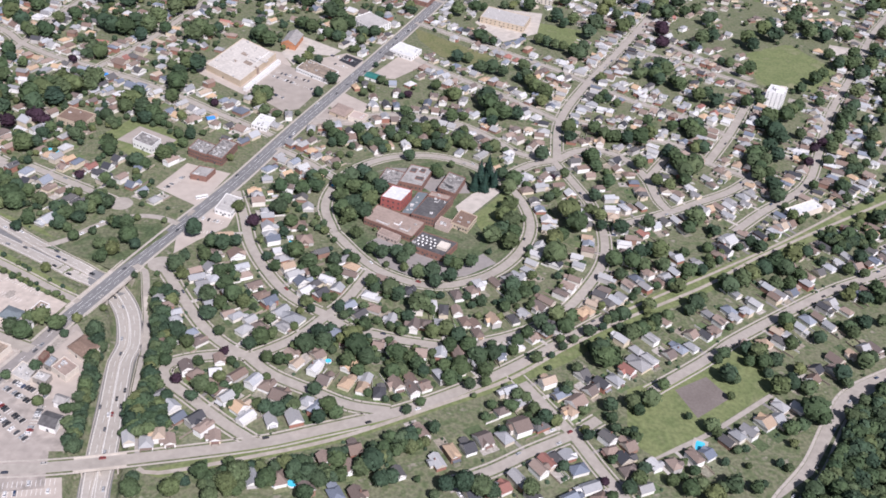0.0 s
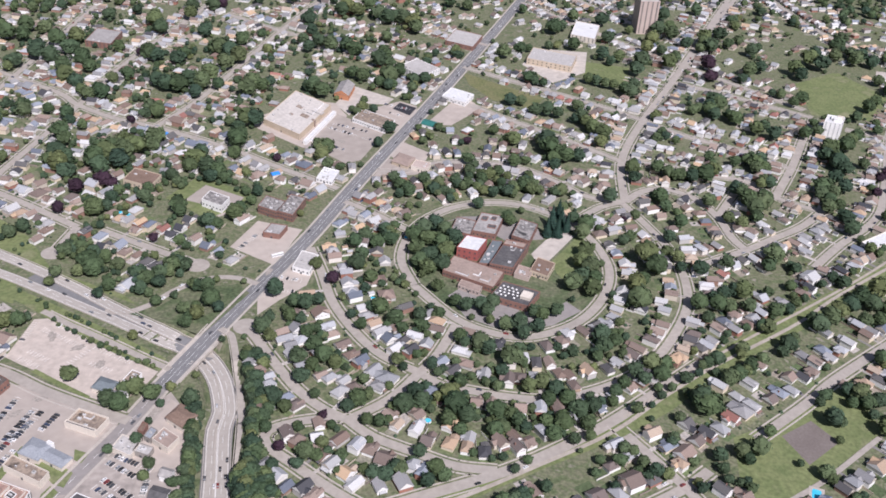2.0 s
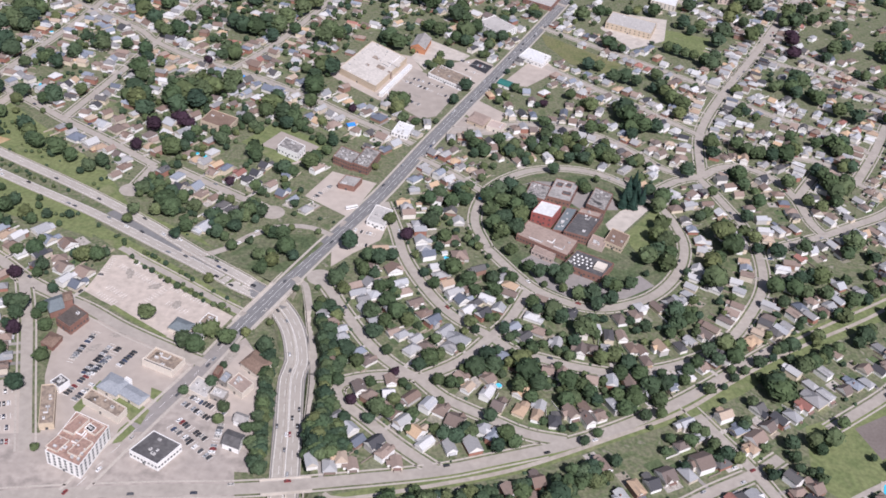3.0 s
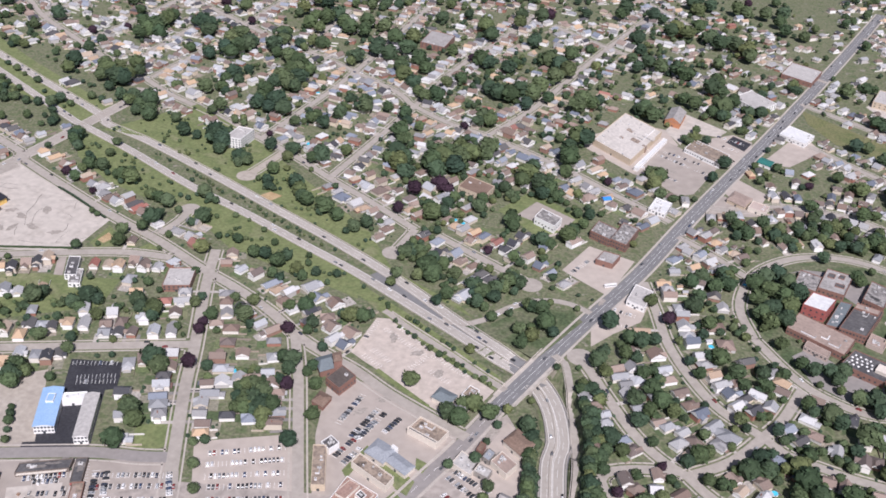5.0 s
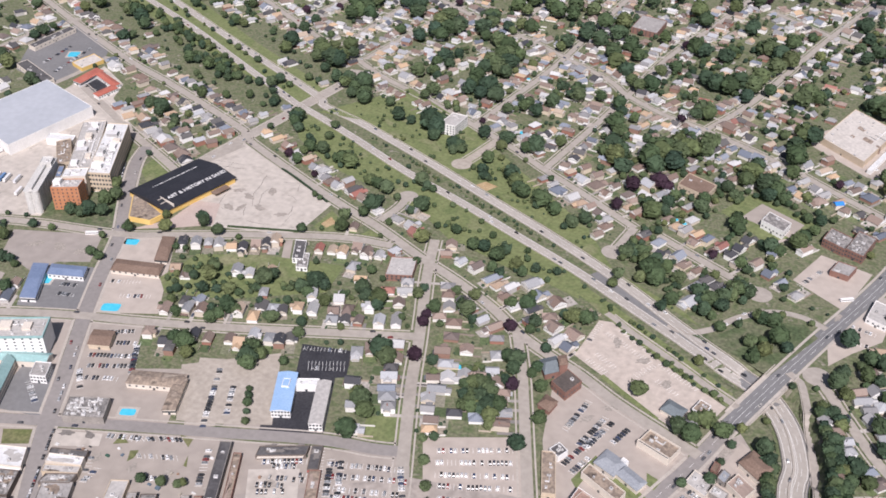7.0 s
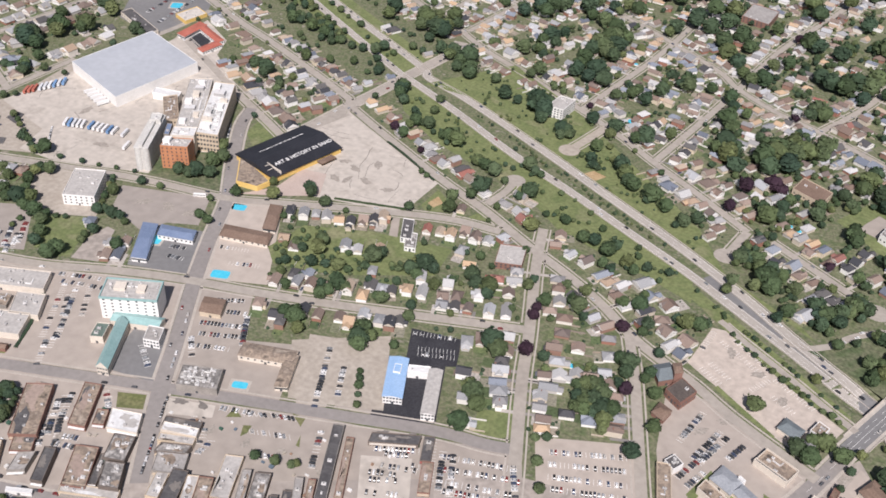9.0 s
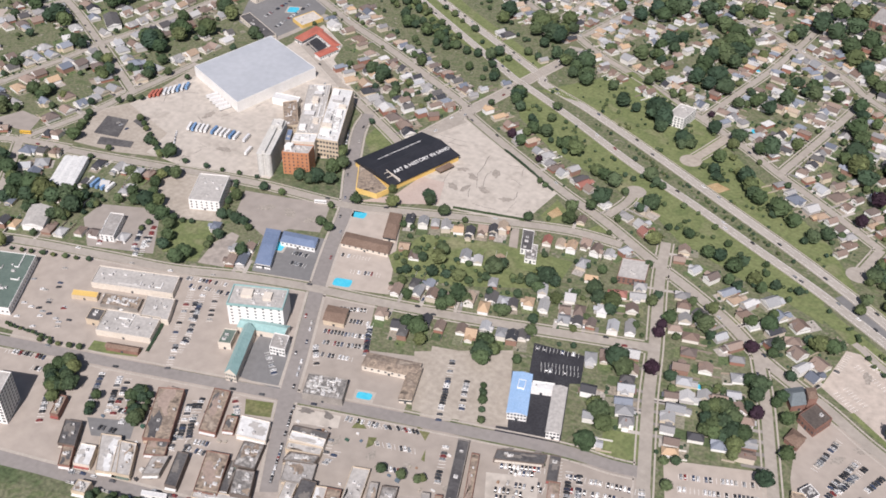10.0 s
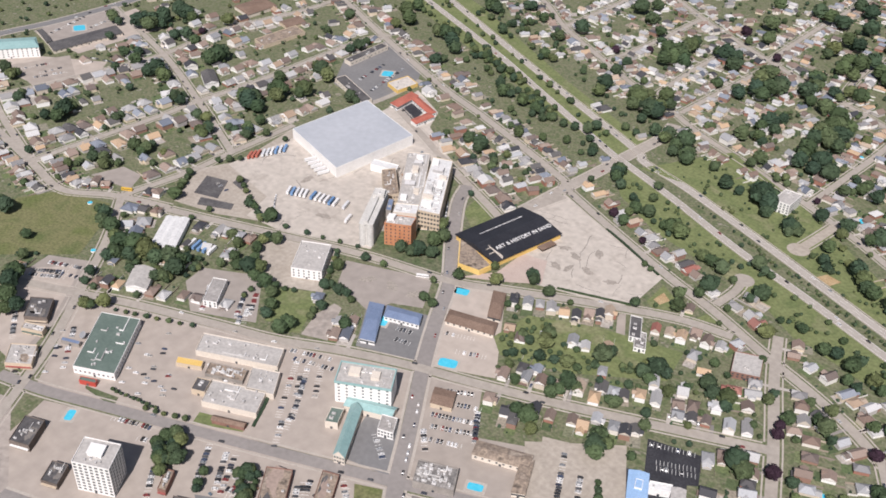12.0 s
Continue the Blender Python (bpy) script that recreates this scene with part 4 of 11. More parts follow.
# tar seams and cracks on the old lots
def seams(pts, n, reach=25.0, wide=0.22, seed=4):
    r, s, pts = random.Random(seed), Shape(), list(pts)
    xs, ys = [q[0] for q in pts], [q[1] for q in pts]
    for k in range(n):
        x, y = r.uniform(min(xs), max(xs)), r.uniform(min(ys), max(ys))
        a = r.choice((0.3, 1.87)) + r.uniform(-0.15, 0.15)
        line = []
        for i in range(int(r.uniform(0.4, 1.0) * reach / 3)):
            if not bool(inside(pts, np.array([x]), np.array([y]))[0]):
                break
            line.append(np.array((x, y)))
            a += r.uniform(-0.25, 0.25)
            x, y = x + 3 * math.cos(a), y + 3 * math.sin(a)
        if len(line) > 2:
            w = wide * r.uniform(0.5, 1.4)
            strip(s, line, w, -w, 0.125, 0.1)
    tagged(new("tar_seams", s.mesh("tar_seams", TAR)), "dark tar seams and cracks in a worn lot", "crack", kind="stuff")


seams([(-790, 617), (-763, 613), (-689, 643), (-689, 696), (-780, 734), (-838, 757), (-855, 716)], 34, 40)
seams([(-1137, 562), (-1130, 650), (-1044, 635), (-1033, 739), (-994, 710), (-920, 660), (-866, 596), (-918, 549), (-1005, 513), (-1046, 509), (-1058, 546)], 40, 35, seed=5)
seams([(-1039, 312), (-1031, 335), (-938, 364), (-862, 298), (-976, 237)], 9, 30, seed=6)

# low concrete barriers along the highway
for n, st in enumerate([q for q in STREETS if q["height"] and q["width"] < 15]):
    for o in ((st["width"] / 2 + 0.9, -st["width"] / 2 - 0.9) if n == 0 else (-st["width"] / 2 - 0.9,)):
        s = Shape()
        strip(s, st["line"], o + 0.25, o - 0.25, 0.85, 1.0, height=level)
        tagged(new("highway_barrier", s.mesh("highway_barrier", WALKWAY)), "low pale concrete barrier along the highway", "barrier", kind="structure")

# ---- large buildings ----
PANES = {}


def pane(w, h):
    if (w, h) not in PANES:
        PANES[w, h] = Shape().box(-w / 2, -0.06, 0, w / 2, 0.06, h).mesh("window", GLASS)
    return PANES[w, h]


def windows(root, w, d, h, floors, cols, size, sides, base=1.0, wide=None):
    """Rows of panes standing a little out of the walls. sides: s front, n back, w and e ends."""
    step = (h - base) / floors
    for side in sides:
        span = w if side in "sn" else d
        n = cols if side in "sn" else max(1, round(cols * d / w))
        for f in range(floors):
            for c in range(n):
                u = (c + 0.5) / n * span - span / 2
                z = base + f * step + step * 0.25
                x, y, r = {"s": (u, -d / 2, 0), "n": (u, d / 2, 0), "w": (-w / 2, u, 90), "e": (w / 2, u, 90)}[side]
                part("window", pane(*size), root, pose(x, y, z, 0, 0, r))


def lean(root, k):
    """Shears a building along its front, for plots whose corners are not square."""
    turn = math.degrees(math.atan(k))
    for ch in root.children_recursive:
        m = ch.matrix_basis
        if ch.type == "MESH" and ch.data.users == 1 and m == Matrix.Identity(4):
            for v in ch.data.vertices:
                v.co.x += k * v.co.y
        else:
            x, y, z = m.translation
            side = abs(m[0][0]) < 0.5
            ch.matrix_basis = pose(x + k * y, y, z, 0, 0, 90 - turn if side else 0)


def lean_only(root, k, names):
    for ch in root.children:
        if ch.name.split(".")[0] in names:
            for v in ch.data.vertices:
                v.co.x += k * v.co.y


def building(cx, cy, w, d, rot, skew, h, label, walls=WHITE, roof=ROOF_GREY, floors=0, cols=0, size=(1.6, 1.5), sides="se", units=0, pitched=0.0, hip=0.0,
             along="x", name="building", category="building", parapet=0.7, over=0.5, door=True, penthouse=0.0, ducts=0, plant=0):
    """A block with its walls, roof, windows and the plant on its roof."""
    root = thing(name, label, category, pose(cx, cy, 0, 0, 0, rot))
    mark(rect(cx, cy, w + 1.5, d + 1.5, rot), 4 | 128)
    r = random.Random(int(abs(cx) * 7 + abs(cy)))
    if pitched:
        part("wall", Shape().box(-w / 2, -d / 2, -0.3, w / 2, d / 2, h - 0.1, bottom=False).mesh("wall", walls), root)
        part("roof", Shape().roof(w, d, h, pitched, over=over, hip=hip, along=along, gable_slot=1).mesh("roof", [roof, walls]), root)
    else:
        s, t = Shape(), 0.35
        top = h + parapet
        s.box(-w / 2, -d / 2, -0.3, w / 2, d / 2, h - 0.2, bottom=False)
        for x0, y0, x1, y1 in ((-w / 2, -d / 2, w / 2, -d / 2 + t), (-w / 2, d / 2 - t, w / 2, d / 2), (-w / 2, -d / 2 + t, -w / 2 + t, d / 2 - t), (w / 2 - t, -d / 2 + t, w / 2, d / 2 - t)):
            s.box(x0, y0, h - 0.25, x1, y1, top, bottom=False)
        part("wall", s.mesh("wall", walls), root)
        part("roof", Shape().box(-w / 2 + t, -d / 2 + t, h - 0.2, w / 2 - t, d / 2 - t, h).mesh("roof", roof), root)
        for k in range(units):
            a, b, c = r.uniform(1.0, 3.2), r.uniform(1.0, 2.4), r.uniform(0.8, 1.8)
            u, v = r.uniform(-w / 2 + 3, w / 2 - 3) if w > 8 else 0, r.uniform(-d / 2 + 2.5, d / 2 - 2.5) if d > 7 else 0
            s = Shape().box(u - a / 2, v - b / 2, h, u + a / 2, v + b / 2, h + c * 0.8).box(u - a * 0.3, v - b * 0.3, h + c * 0.8, u + a * 0.3, v + b * 0.3, h + c)
            unit = part("rooftop_unit", s.mesh("rooftop_unit", UNIT), root)
            if k < 3 and min(a, b) > 1.3:
                part("fan", Shape().tube(u, v, h + c, h + c + 0.12, min(a, b) * 0.22, min(a, b) * 0.22, 10).mesh("fan", TYRE), unit, label="dark round fan")
        for k in range(plant):
            a, b, c = r.uniform(5, min(11, w * 0.5)), r.uniform(4, 9), r.uniform(2.2, 4.2)
            u, v = r.uniform(-w / 2 + a / 2 + 1, w / 2 - a / 2 - 1), (k + 0.5) / plant * (d - 10) - (d - 10) / 2
            part("plant_room", Shape().box(u - a / 2, v - b / 2, h, u + a / 2, v + b / 2, h + c).box(u - a / 2 - 0.2, v - b / 2 - 0.2, h + c, u + a / 2 + 0.2, v + b / 2 + 0.2, h + c + 0.25).tube(u, v, h + c, h + c + 1.3, 0.6, 0.6, 8).mesh("plant_room", (WHITE, BEIGE, UNIT)[k % 3]), root)
        for k in range(ducts):
            u, v = r.uniform(-w * 0.4, w * 0.3), r.uniform(-d * 0.4, d * 0.3)
            a, b = r.uniform(3, w * 0.3), r.uniform(3, d * 0.35)
            part("duct", Shape().box(u, v, h, u + a, v + 0.7, h + 0.8).box(u + a - 0.35, v + 0.7, h, u + a + 0.35, v + b, h + 0.8).mesh("duct", WHITE if k % 2 else UNIT), root)
    if penthouse:
        part("penthouse", Shape().box(-w * 0.2, -d * 0.15, h, w * 0.18, d * 0.25, h + penthouse).box(-w * 0.22, -d * 0.17, h + penthouse, w * 0.2, d * 0.27, h + penthouse + 0.3).mesh("penthouse", walls), root)
    if floors:
        windows(root, w, d, h, floors, cols, size, sides)
    if door:
        part("door", Shape().box(-0.9, -d / 2 - 0.1, 0, 0.9, -d / 2 + 0.05, 2.2).mesh("door", GLASS), root)
    lean(root, skew)
    return root


# school
building(-46.8, 763.3, 51.1, 28.2, -25.5, -0.11, 6, "long low school wing of red brick with a tan flat roof", BRICK, ROOF_TAN, 1, 16, units=2, ducts=3, name="school", category="school")
building(-49.2, 741.8, 21.0, 9.5, -26.5, -0.17, 4, "low pink porch wing of a school", FORECOURT, ROOF_TAN, 1, 6, name="school", category="school")
building(-49.4, 803.8, 20.0, 24.5, -13.1, 0.12, 11, "tall red school hall with a white flat roof", PLUM, ROOF_WHITE, 2, 4, units=0, name="school", category="school")
building(-58.4, 845.5, 20.0, 27.7, -16.7, -0.1, 5, "low school wing with a stained grey flat roof", BRICK, ROOF_PATCHY, 1, 6, units=4, name="school", category="school")
building(-34.6, 851.9, 23.0, 38.1, -11.0, 0.03, 6, "school wing with a grey roof, its sunken courts imitated by dark blocks", BRICK, ROOF_GREY, 1, 6, units=2, name="school", category="school")
# raised blocks whose dark tops imitate the shade in sunken courts
for x, y, a, b in ((-38, 861, 6, 8), (-31, 846, 8, 6), (-29, 862, 5, 7)):
    building(x, y, a, b, -11.0, 0.03, 6.5, "raised block whose dark top stands for a shaded sunken court", BRICK, ROOF_DARK, name="roof_light", category="school", door=False, parapet=0.4)
building(1.2, 845.0, 19.2, 34.6, -26.6, -0.21, 6, "low school wing with a patchy dark flat roof", BRICK, ROOF_PATCHY, 1, 6, units=4, name="school", category="school")
building(-14.1, 795.1, 22.0, 47.5, -13.0, 0.11, 8, "school block of red brick with a dark flat roof", BRICK, ROOF_DARK, 2, 8, units=5, ducts=2, name="school", category="school")
building(-9.0, 812.0, 20.0, 9.0, -13.0, 0.11, 9, "raised strip of a school roof with a tan top", BRICK, ROOF_TAN, units=1, name="school", category="school", door=False)
building(-31.2, 802.0, 10.4, 43.7, -3.2, 0.23, 4, "low dark roof between two school blocks", BRICK, ROOF_GREYGREEN, units=6, name="school", category="school", door=False)
building(16.2, 781.3, 18.0, 24.8, -27.6, -0.15, 5, "low school wing with a brown flat roof and tan edges", TAN, ROOF_BROWN, 1, 6, units=3, name="school", category="school")
building(-1.3, 772.6, 14.3, 16.1, -22.6, -0.11, 4, "low pink link wing of a school with a cluttered roof", FORECOURT, ROOF_TAN, units=5, name="school", category="school", door=False)
domed = building(-9.6, 732.1, 35.0, 26.5, -20.9, 0.08, 6, "school block with a dark flat roof and white skylights", BRICK, ROOF_DARK, 1, 8, units=2, name="school", category="school")
for i in range(5):
    for j in range(4):
        if (i, j) not in ((4, 3), (0, 0), (3, 0)):
            part("skylight", Shape().tube(0, 0, 0, 0.5, 1.0, 0.9, 10).tube(0, 0, 0.5, 0.8, 0.9, 0.3, 10).mesh("skylight", WHITE), domed, pose(-14.5 + 4.0 * i + 1.3 * (j % 2), -7 + 4.6 * j, 6, 0, 0, 0), label="round white skylight")
part("plant_room", Shape().box(6, -5, 6, 15, 5, 8.4).box(5.8, -5.2, 8.4, 15.2, 5.2, 8.7).mesh("plant_room", BEIGE), domed)
# along the avenue
building(-262.1, 1080.1, 59.8, 85.2, -36.0, -0.41, 7, "large supermarket with a pale flat roof", TAN, ROOF_CREAM, units=14, ducts=3, plant=0, name="supermarket", category="shop")
# no real openings: low blocks, their stained tops imitating the dark inside
for x, y, a, b in ((-262, 1095, 9, 6), (-252, 1070, 12, 7), (-268, 1072, 5, 4), (-240, 1060, 6, 3)):
    building(x, y, a, b, -36.0, -0.41, 7.3, "raised block with a stained top standing for a dark roof opening", ROOF_TAN, ROOF_STAINED, name="roof_well", category="shop", door=False, parapet=0.2)
building(-231.0, 1052.3, 5.0, 88.0, -27.7, -0.26, 4, "white shopfront canopy of a supermarket", WHITE, ROOF_WHITE, name="canopy", category="canopy", door=False, parapet=0.3)
building(-172.0, 1079.6, 48.4, 29.0, -31.4, -0.26, 5, "long shop row with a stained tan flat roof", WHITE, ROOF_STAINED, 1, 14, units=6, name="shop_row", category="shop")
building(-303.3, 856.4, 24.7, 18.0, -25.7, -0.26, 8, "white block with a patchy dark flat roof", WHITE, ROOF_PATCHY, 1, 6, units=2, name="office")
building(-247.7, 854.5, 22.8, 21.9, -24.4, -0.25, 8, "red brick block with a grey cluttered flat roof", BRICK, ROOF_PATCHY, 2, 8, units=5, name="brick_building")
building(-228.0, 855.7, 17.0, 36.1, -19.2, -0.15, 8, "red brick block with a pale cluttered flat roof", BRICK, ROOF_PATCHY, 2, 6, units=7, name="brick_building")
building(-235.7, 811.8, 16.2, 18.5, -7.6, 0.1, 5, "low brick shop with a grey flat roof", BRICK, ROOF_GREY, units=2, name="shop", category="shop")
building(-198.1, 760.3, 17.3, 27.9, -18.4, -0.19, 5, "corner shop with a pale flat roof and white front", WHITE, ROOF_PALE, 1, 4, units=3, name="shop", category="shop")
building(-204.0, 932.7, 18.4, 26.1, -19.7, -0.19, 4, "white building with a pale roof beside the avenue", WHITE, ROOF_WHITE, 1, 5, units=9, name="shop", category="shop")
building(-217.4, 1161.2, 18.9, 37.1, -15.5, -0.19, 7, "red brick church hall with a grey pitched roof", ORANGE_BRICK, ROOF_GREY, pitched=5, name="church", category="church", along="y")
building(-129.9, 1250.1, 44.5, 37.0, -42.2, -0.19, 8, "white apartment block with a pale flat roof", WHITE, ROOF_PALE, 3, 8, units=3, name="apartment_block")
building(-75.2, 1383.9, 43.7, 52.9, -24.8, -0.19, 6, "low school with a pale flat roof", BRICK, ROOF_PALE, 1, 6, units=4, name="school", category="school")
building(-107.2, 1084.0, 15.9, 14.3, -25.0, -0.19, 4, "small shop with a dark teal roof", WHITE, ROOF_TEAL_DARK, name="shop", category="shop", pitched=1.2)
building(-76.0, 1172.2, 34.1, 30.2, -30.7, -0.19, 5, "low shop row with a white roof", WHITE, ROOF_WHITE, 1, 6, units=3, name="shop", category="shop")
building(-128.6, 982.4, 21.0, 22.5, -29.2, -0.22, 4, "low building with a pinkish brown roof", TAN, ROOF_TAN, pitched=1.8, hip=4, name="shop", category="shop")
building(-108.7, 972.4, 18.1, 17.1, -18.5, -0.07, 4, "low building with a tan flat roof", BEIGE, FORECOURT, units=3, name="shop", category="shop")
building(-387.2, 892.1, 32.6, 26.0, -19.2, -0.19, 6, "tan block with a flat roof between trees", TAN, ROOF_BROWN, 1, 6, units=2, name="church_hall", category="building")
building(48.7, 1326.6, 63.8, 46.2, -19.3, -0.11, 8, "tan brick school with a flat roof", TAN, ROOF_PALE, 2, 10, units=5, name="school", category="school")
building(104.2, 1454.0, 37.3, 64.1, -21.7, -0.19, 8, "pale apartment block with a flat roof", BEIGE, ROOF_WHITE, 3, 6, units=2, name="apartment_block")
building(197.0, 1500.0, 30.0, 40.0, 10.0, 0.1, 50, "tall pale pink apartment tower with white stripes of balconies", FORECOURT, ROOF_PALE, 16, 4, (2.2, 2.0), "sew", units=3, penthouse=4, name="apartment_tower", category="apartment tower")
building(384.6, 1146.6, 20.6, 23.6, -14.2, 0.19, 21, "white apartment tower with a stepped roof beside a sports field", WHITE, ROOF_WHITE, 8, 4, (1.3, 1.0), "se", units=9, plant=2, penthouse=2.2, name="apartment_tower", category="apartment tower")
building(-657.4, 892.3, 17.9, 28.5, 3.5, 0.09, 12, "white four-storey apartment block with balconies", WHITE, ROOF_PALE, 4, 5, (2.0, 1.4), "swe", units=6, name="apartment_block")
building(357.0, 879.3, 45.6, 14.9, 37.9, 0.19, 6, "long low warehouse with a white roof", BEIGE, ROOF_WHITE, units=2, name="warehouse", category="warehouse")
building(-560.1, 1278.1, 37.0, 49.8, -9.7, -0.19, 8, "brick apartment block between tall trees", BRICK, ROOF_GREY, 3, 6, units=2, name="apartment_block")
# between the avenue and the side street
building(-313.7, 531.2, 25.3, 16.1, -17.0, -0.03, 4, "low shop with pale double parapets round a stained flat roof", BEIGE, ROOF_STAINED, units=5, ducts=1, parapet=1.6, name="shop", category="shop")
building(-316.0, 524.6, 25.0, 2.4, -17.0, 0.0, 5, "dark strip roof behind a pale parapet along a shop", BEIGE, ROOF_DARK, parapet=0.9, name="shop", category="shop", door=False)
building(-315.0, 571.7, 15.5, 13.0, -18.0, -0.1, 4, "low restaurant with a dark blue grey hipped roof beside a lot", BEIGE, ROOF_GREYGREEN, pitched=2.5, hip=4, name="restaurant", category="restaurant")
building(-297.7, 581.7, 9.0, 12.5, -20.0, -0.1, 5, "small block with a dark brown flat roof and white end", WHITE, ROOF_STAINED, units=3, name="shop", category="shop")
building(-393.5, 559.7, 16.3, 18.9, -28.5, -0.19, 7, "red brick church hall with a dark brown flat roof", BRICK, ROOF_TARRED, 1, 5, units=1, name="church_hall", category="church")
building(-411.4, 572.3, 13.6, 16.3, 46.9, 0.17, 6, "church wing with a grey green pitched roof", BRICK, ROOF_GREYGREEN, pitched=4, hip=3, name="church", category="church")
building(-402.7, 574.4, 6.3, 10.0, 40.1, 0.19, 13, "square red brick church tower", BRICK, ROOF_BROWN, pitched=1.5, hip=2, name="church_tower", category="church tower")
building(-398.0, 534.9, 10.6, 12.4, -17.6, -0.19, 4, "low house with a red brown hipped roof", BRICK, ROOF_BROWN, pitched=2.5, hip=4, name="parish_house", category="house")
building(-338.0, 500.5, 17.0, 16.0, -20.0, -0.1, 4, "low restaurant with a pale blue grey hipped roof", BEIGE, ROOF_BLUEGREY, pitched=2.0, hip=5, name="restaurant", category="restaurant")
building(-321.1, 493.9, 19.0, 10.5, -25.0, -0.09, 4, "long restaurant wing with a pale blue grey roof", BEIGE, ROOF_BLUEGREY, pitched=1.8, hip=2, name="restaurant", category="restaurant")
building(-329.5, 505.5, 5.0, 2.2, -25.0, 0.0, 6, "white dormer on a restaurant roof", WHITE, ROOF_WHITE, name="dormer", category="dormer", parapet=0.2, door=False)
building(-249.9, 543.6, 18.7, 16.4, -33.3, -0.19, 5, "low restaurant with a red brown roof", BEIGE, ROOF_BROWN, pitched=2, hip=4, name="restaurant", category="restaurant")
building(-266.6, 524.3, 6.3, 9.7, -28.3, -0.3, 4, "small shop with a blue grey flat roof", GREY_WALL, ROOF_BLUEGREY, units=1, name="shop", category="shop")
building(-273.8, 529.7, 4.8, 8.5, -22.3, -0.3, 4, "small shop with a red brown roof", BRICK, ROOF_BROWN, name="shop", category="shop")
building(-254.6, 519.5, 15.9, 12.8, -32.8, -0.19, 5, "low restaurant with an orange tan roof", BEIGE, ROOF_TAN, units=6, name="restaurant", category="restaurant")
building(-335.8, 480.0, 32.6, 10.1, -23.4, -0.19, 5, "long building with a dark stained roof behind pale parapets", BEIGE, ROOF_STAINED, units=3, parapet=1.2, name="shop", category="shop")
inn = building(-336.5, 441.0, 26.5, 36.0, -17.5, -0.2, 11, "white four-storey hotel with terraced red brown flat roofs", WHITE, ROOF_CLAY, 4, 6, (1.8, 1.6), "sew", units=16, ducts=4, parapet=0.5, name="hotel", category="hotel")
for u, v, a, b, c in ((-8.0, 8.0, 8.5, 15.0, 1.6), (3.5, 11.5, 9.0, 9.0, 1.0), (7.5, -6.0, 8.0, 14.0, 1.3), (-7.0, -10.0, 9.0, 11.0, 0.9)):
    part("roof_terrace", Shape().box(u - a / 2, v - b / 2, 11, u + a / 2, v + b / 2, 11 + c).mesh("roof_terrace", ROOF_CLAY), inn, label="raised red brown roof terrace")
    for x0, y0, x1, y1 in ((u - a / 2, v - b / 2, u + a / 2, v - b / 2), (u - a / 2, v + b / 2, u + a / 2, v + b / 2), (u - a / 2, v - b / 2, u - a / 2, v + b / 2), (u + a / 2, v - b / 2, u + a / 2, v + b / 2)):
        part("roof_edge", Shape().box(x0 - 0.14, y0 - 0.14, 11.01, x1 + 0.14, y1 + 0.14, 11.3 + c).mesh("roof_edge", BEIGE), inn, label="pale roof edge")
building(-331.9, 450.1, 6.5, 4.9, -28.1, -0.19, 12, "stair tower between two hotel wings", WHITE, ROOF_PALE, units=2, name="hotel", category="hotel")
building(-396.0, 410.0, 28.0, 22.0, 22.0, -0.08, 4, "low shop with a tan and dark patchy flat roof", TAN, ROOF_STAINED, units=6, ducts=2, name="shop", category="shop")
building(-288.9, 448.3, 22.8, 21.4, -20.3, 0.07, 6, "white building with a black flat roof", WHITE, ROOF_DARK, 1, 8, units=4, name="shop", category="shop")
building(-279.3, 510.7, 16.7, 14.1, -23.2, -0.18, 4, "low shop with a pale green flat roof", BEIGE, ROOF_PALE, units=5, name="shop", category="shop")
building(-371.2, 471.5, 9.4, 38.0, 20.0, -0.04, 5, "long low building with a patchy dark brown roof beside a street", TAN, ROOF_STAINED, units=5, ducts=1, name="shop", category="shop")
building(-373.0, 494.0, 9.5, 9.5, -30.0, -0.1, 5, "low end block with a patchy dark roof and white corner", WHITE, ROOF_DARK, units=3, name="shop", category="shop")
building(-244.4, 487.0, 8.7, 7.6, -15.5, -0.18, 5, "house with a grey pitched roof behind a parking lot", WHITE, ROOF_GREY, pitched=2.5, name="house_block")
building(-243.7, 467.2, 12.2, 12.2, -13.7, -0.19, 5, "house with a dark grey pitched roof behind a parking lot", WHITE, ROOF_DARK, pitched=2.5, name="house_block")
building(-266.9, 508.1, 12.7, 8.3, -16.2, -0.13, 4, "low building with a pale green roof", GREY_WALL, ROOF_PALE, units=6, name="shop", category="shop")
# factory and warehouse
building(-1076.3, 688.4, 100.3, 107.1, -16.2, -0.19, 12, "huge white warehouse with a pale grey metal roof", WHITE, WHITE_METAL, name="warehouse", category="warehouse", parapet=0.3)
building(-927.1, 655.1, 22.3, 103.6, 21.9, -0.19, 20, "factory rear block with a white flat roof full of ducts", TAN, ROOF_WHITE, 4, 7, (2.0, 2.2), "sew", units=40, ducts=12, plant=7, name="factory", category="factory")
building(-953.8, 652.5, 24.1, 104.2, 34.7, -0.02, 18, "middle block of a brick factory with a pale cluttered flat roof", BEIGE, ROOF_PALE, 4, 6, (2.0, 2.2), "sw", units=40, ducts=12, plant=7, name="factory", category="factory")
building(-905.2, 577.7, 25.6, 15.5, 29.7, 0.12, 24, "orange brick factory tower with dark window strips", ORANGE_BRICK, ROOF_PALE, 6, 6, (1.2, 1.6), "sew", units=10, plant=1, name="factory", category="factory")
building(-918.0, 600.0, 22.7, 16.6, 32.7, 0.03, 21, "white plant rooms stepping down behind a factory tower", BEIGE, ROOF_WHITE, units=9, ducts=3, name="factory", category="factory")
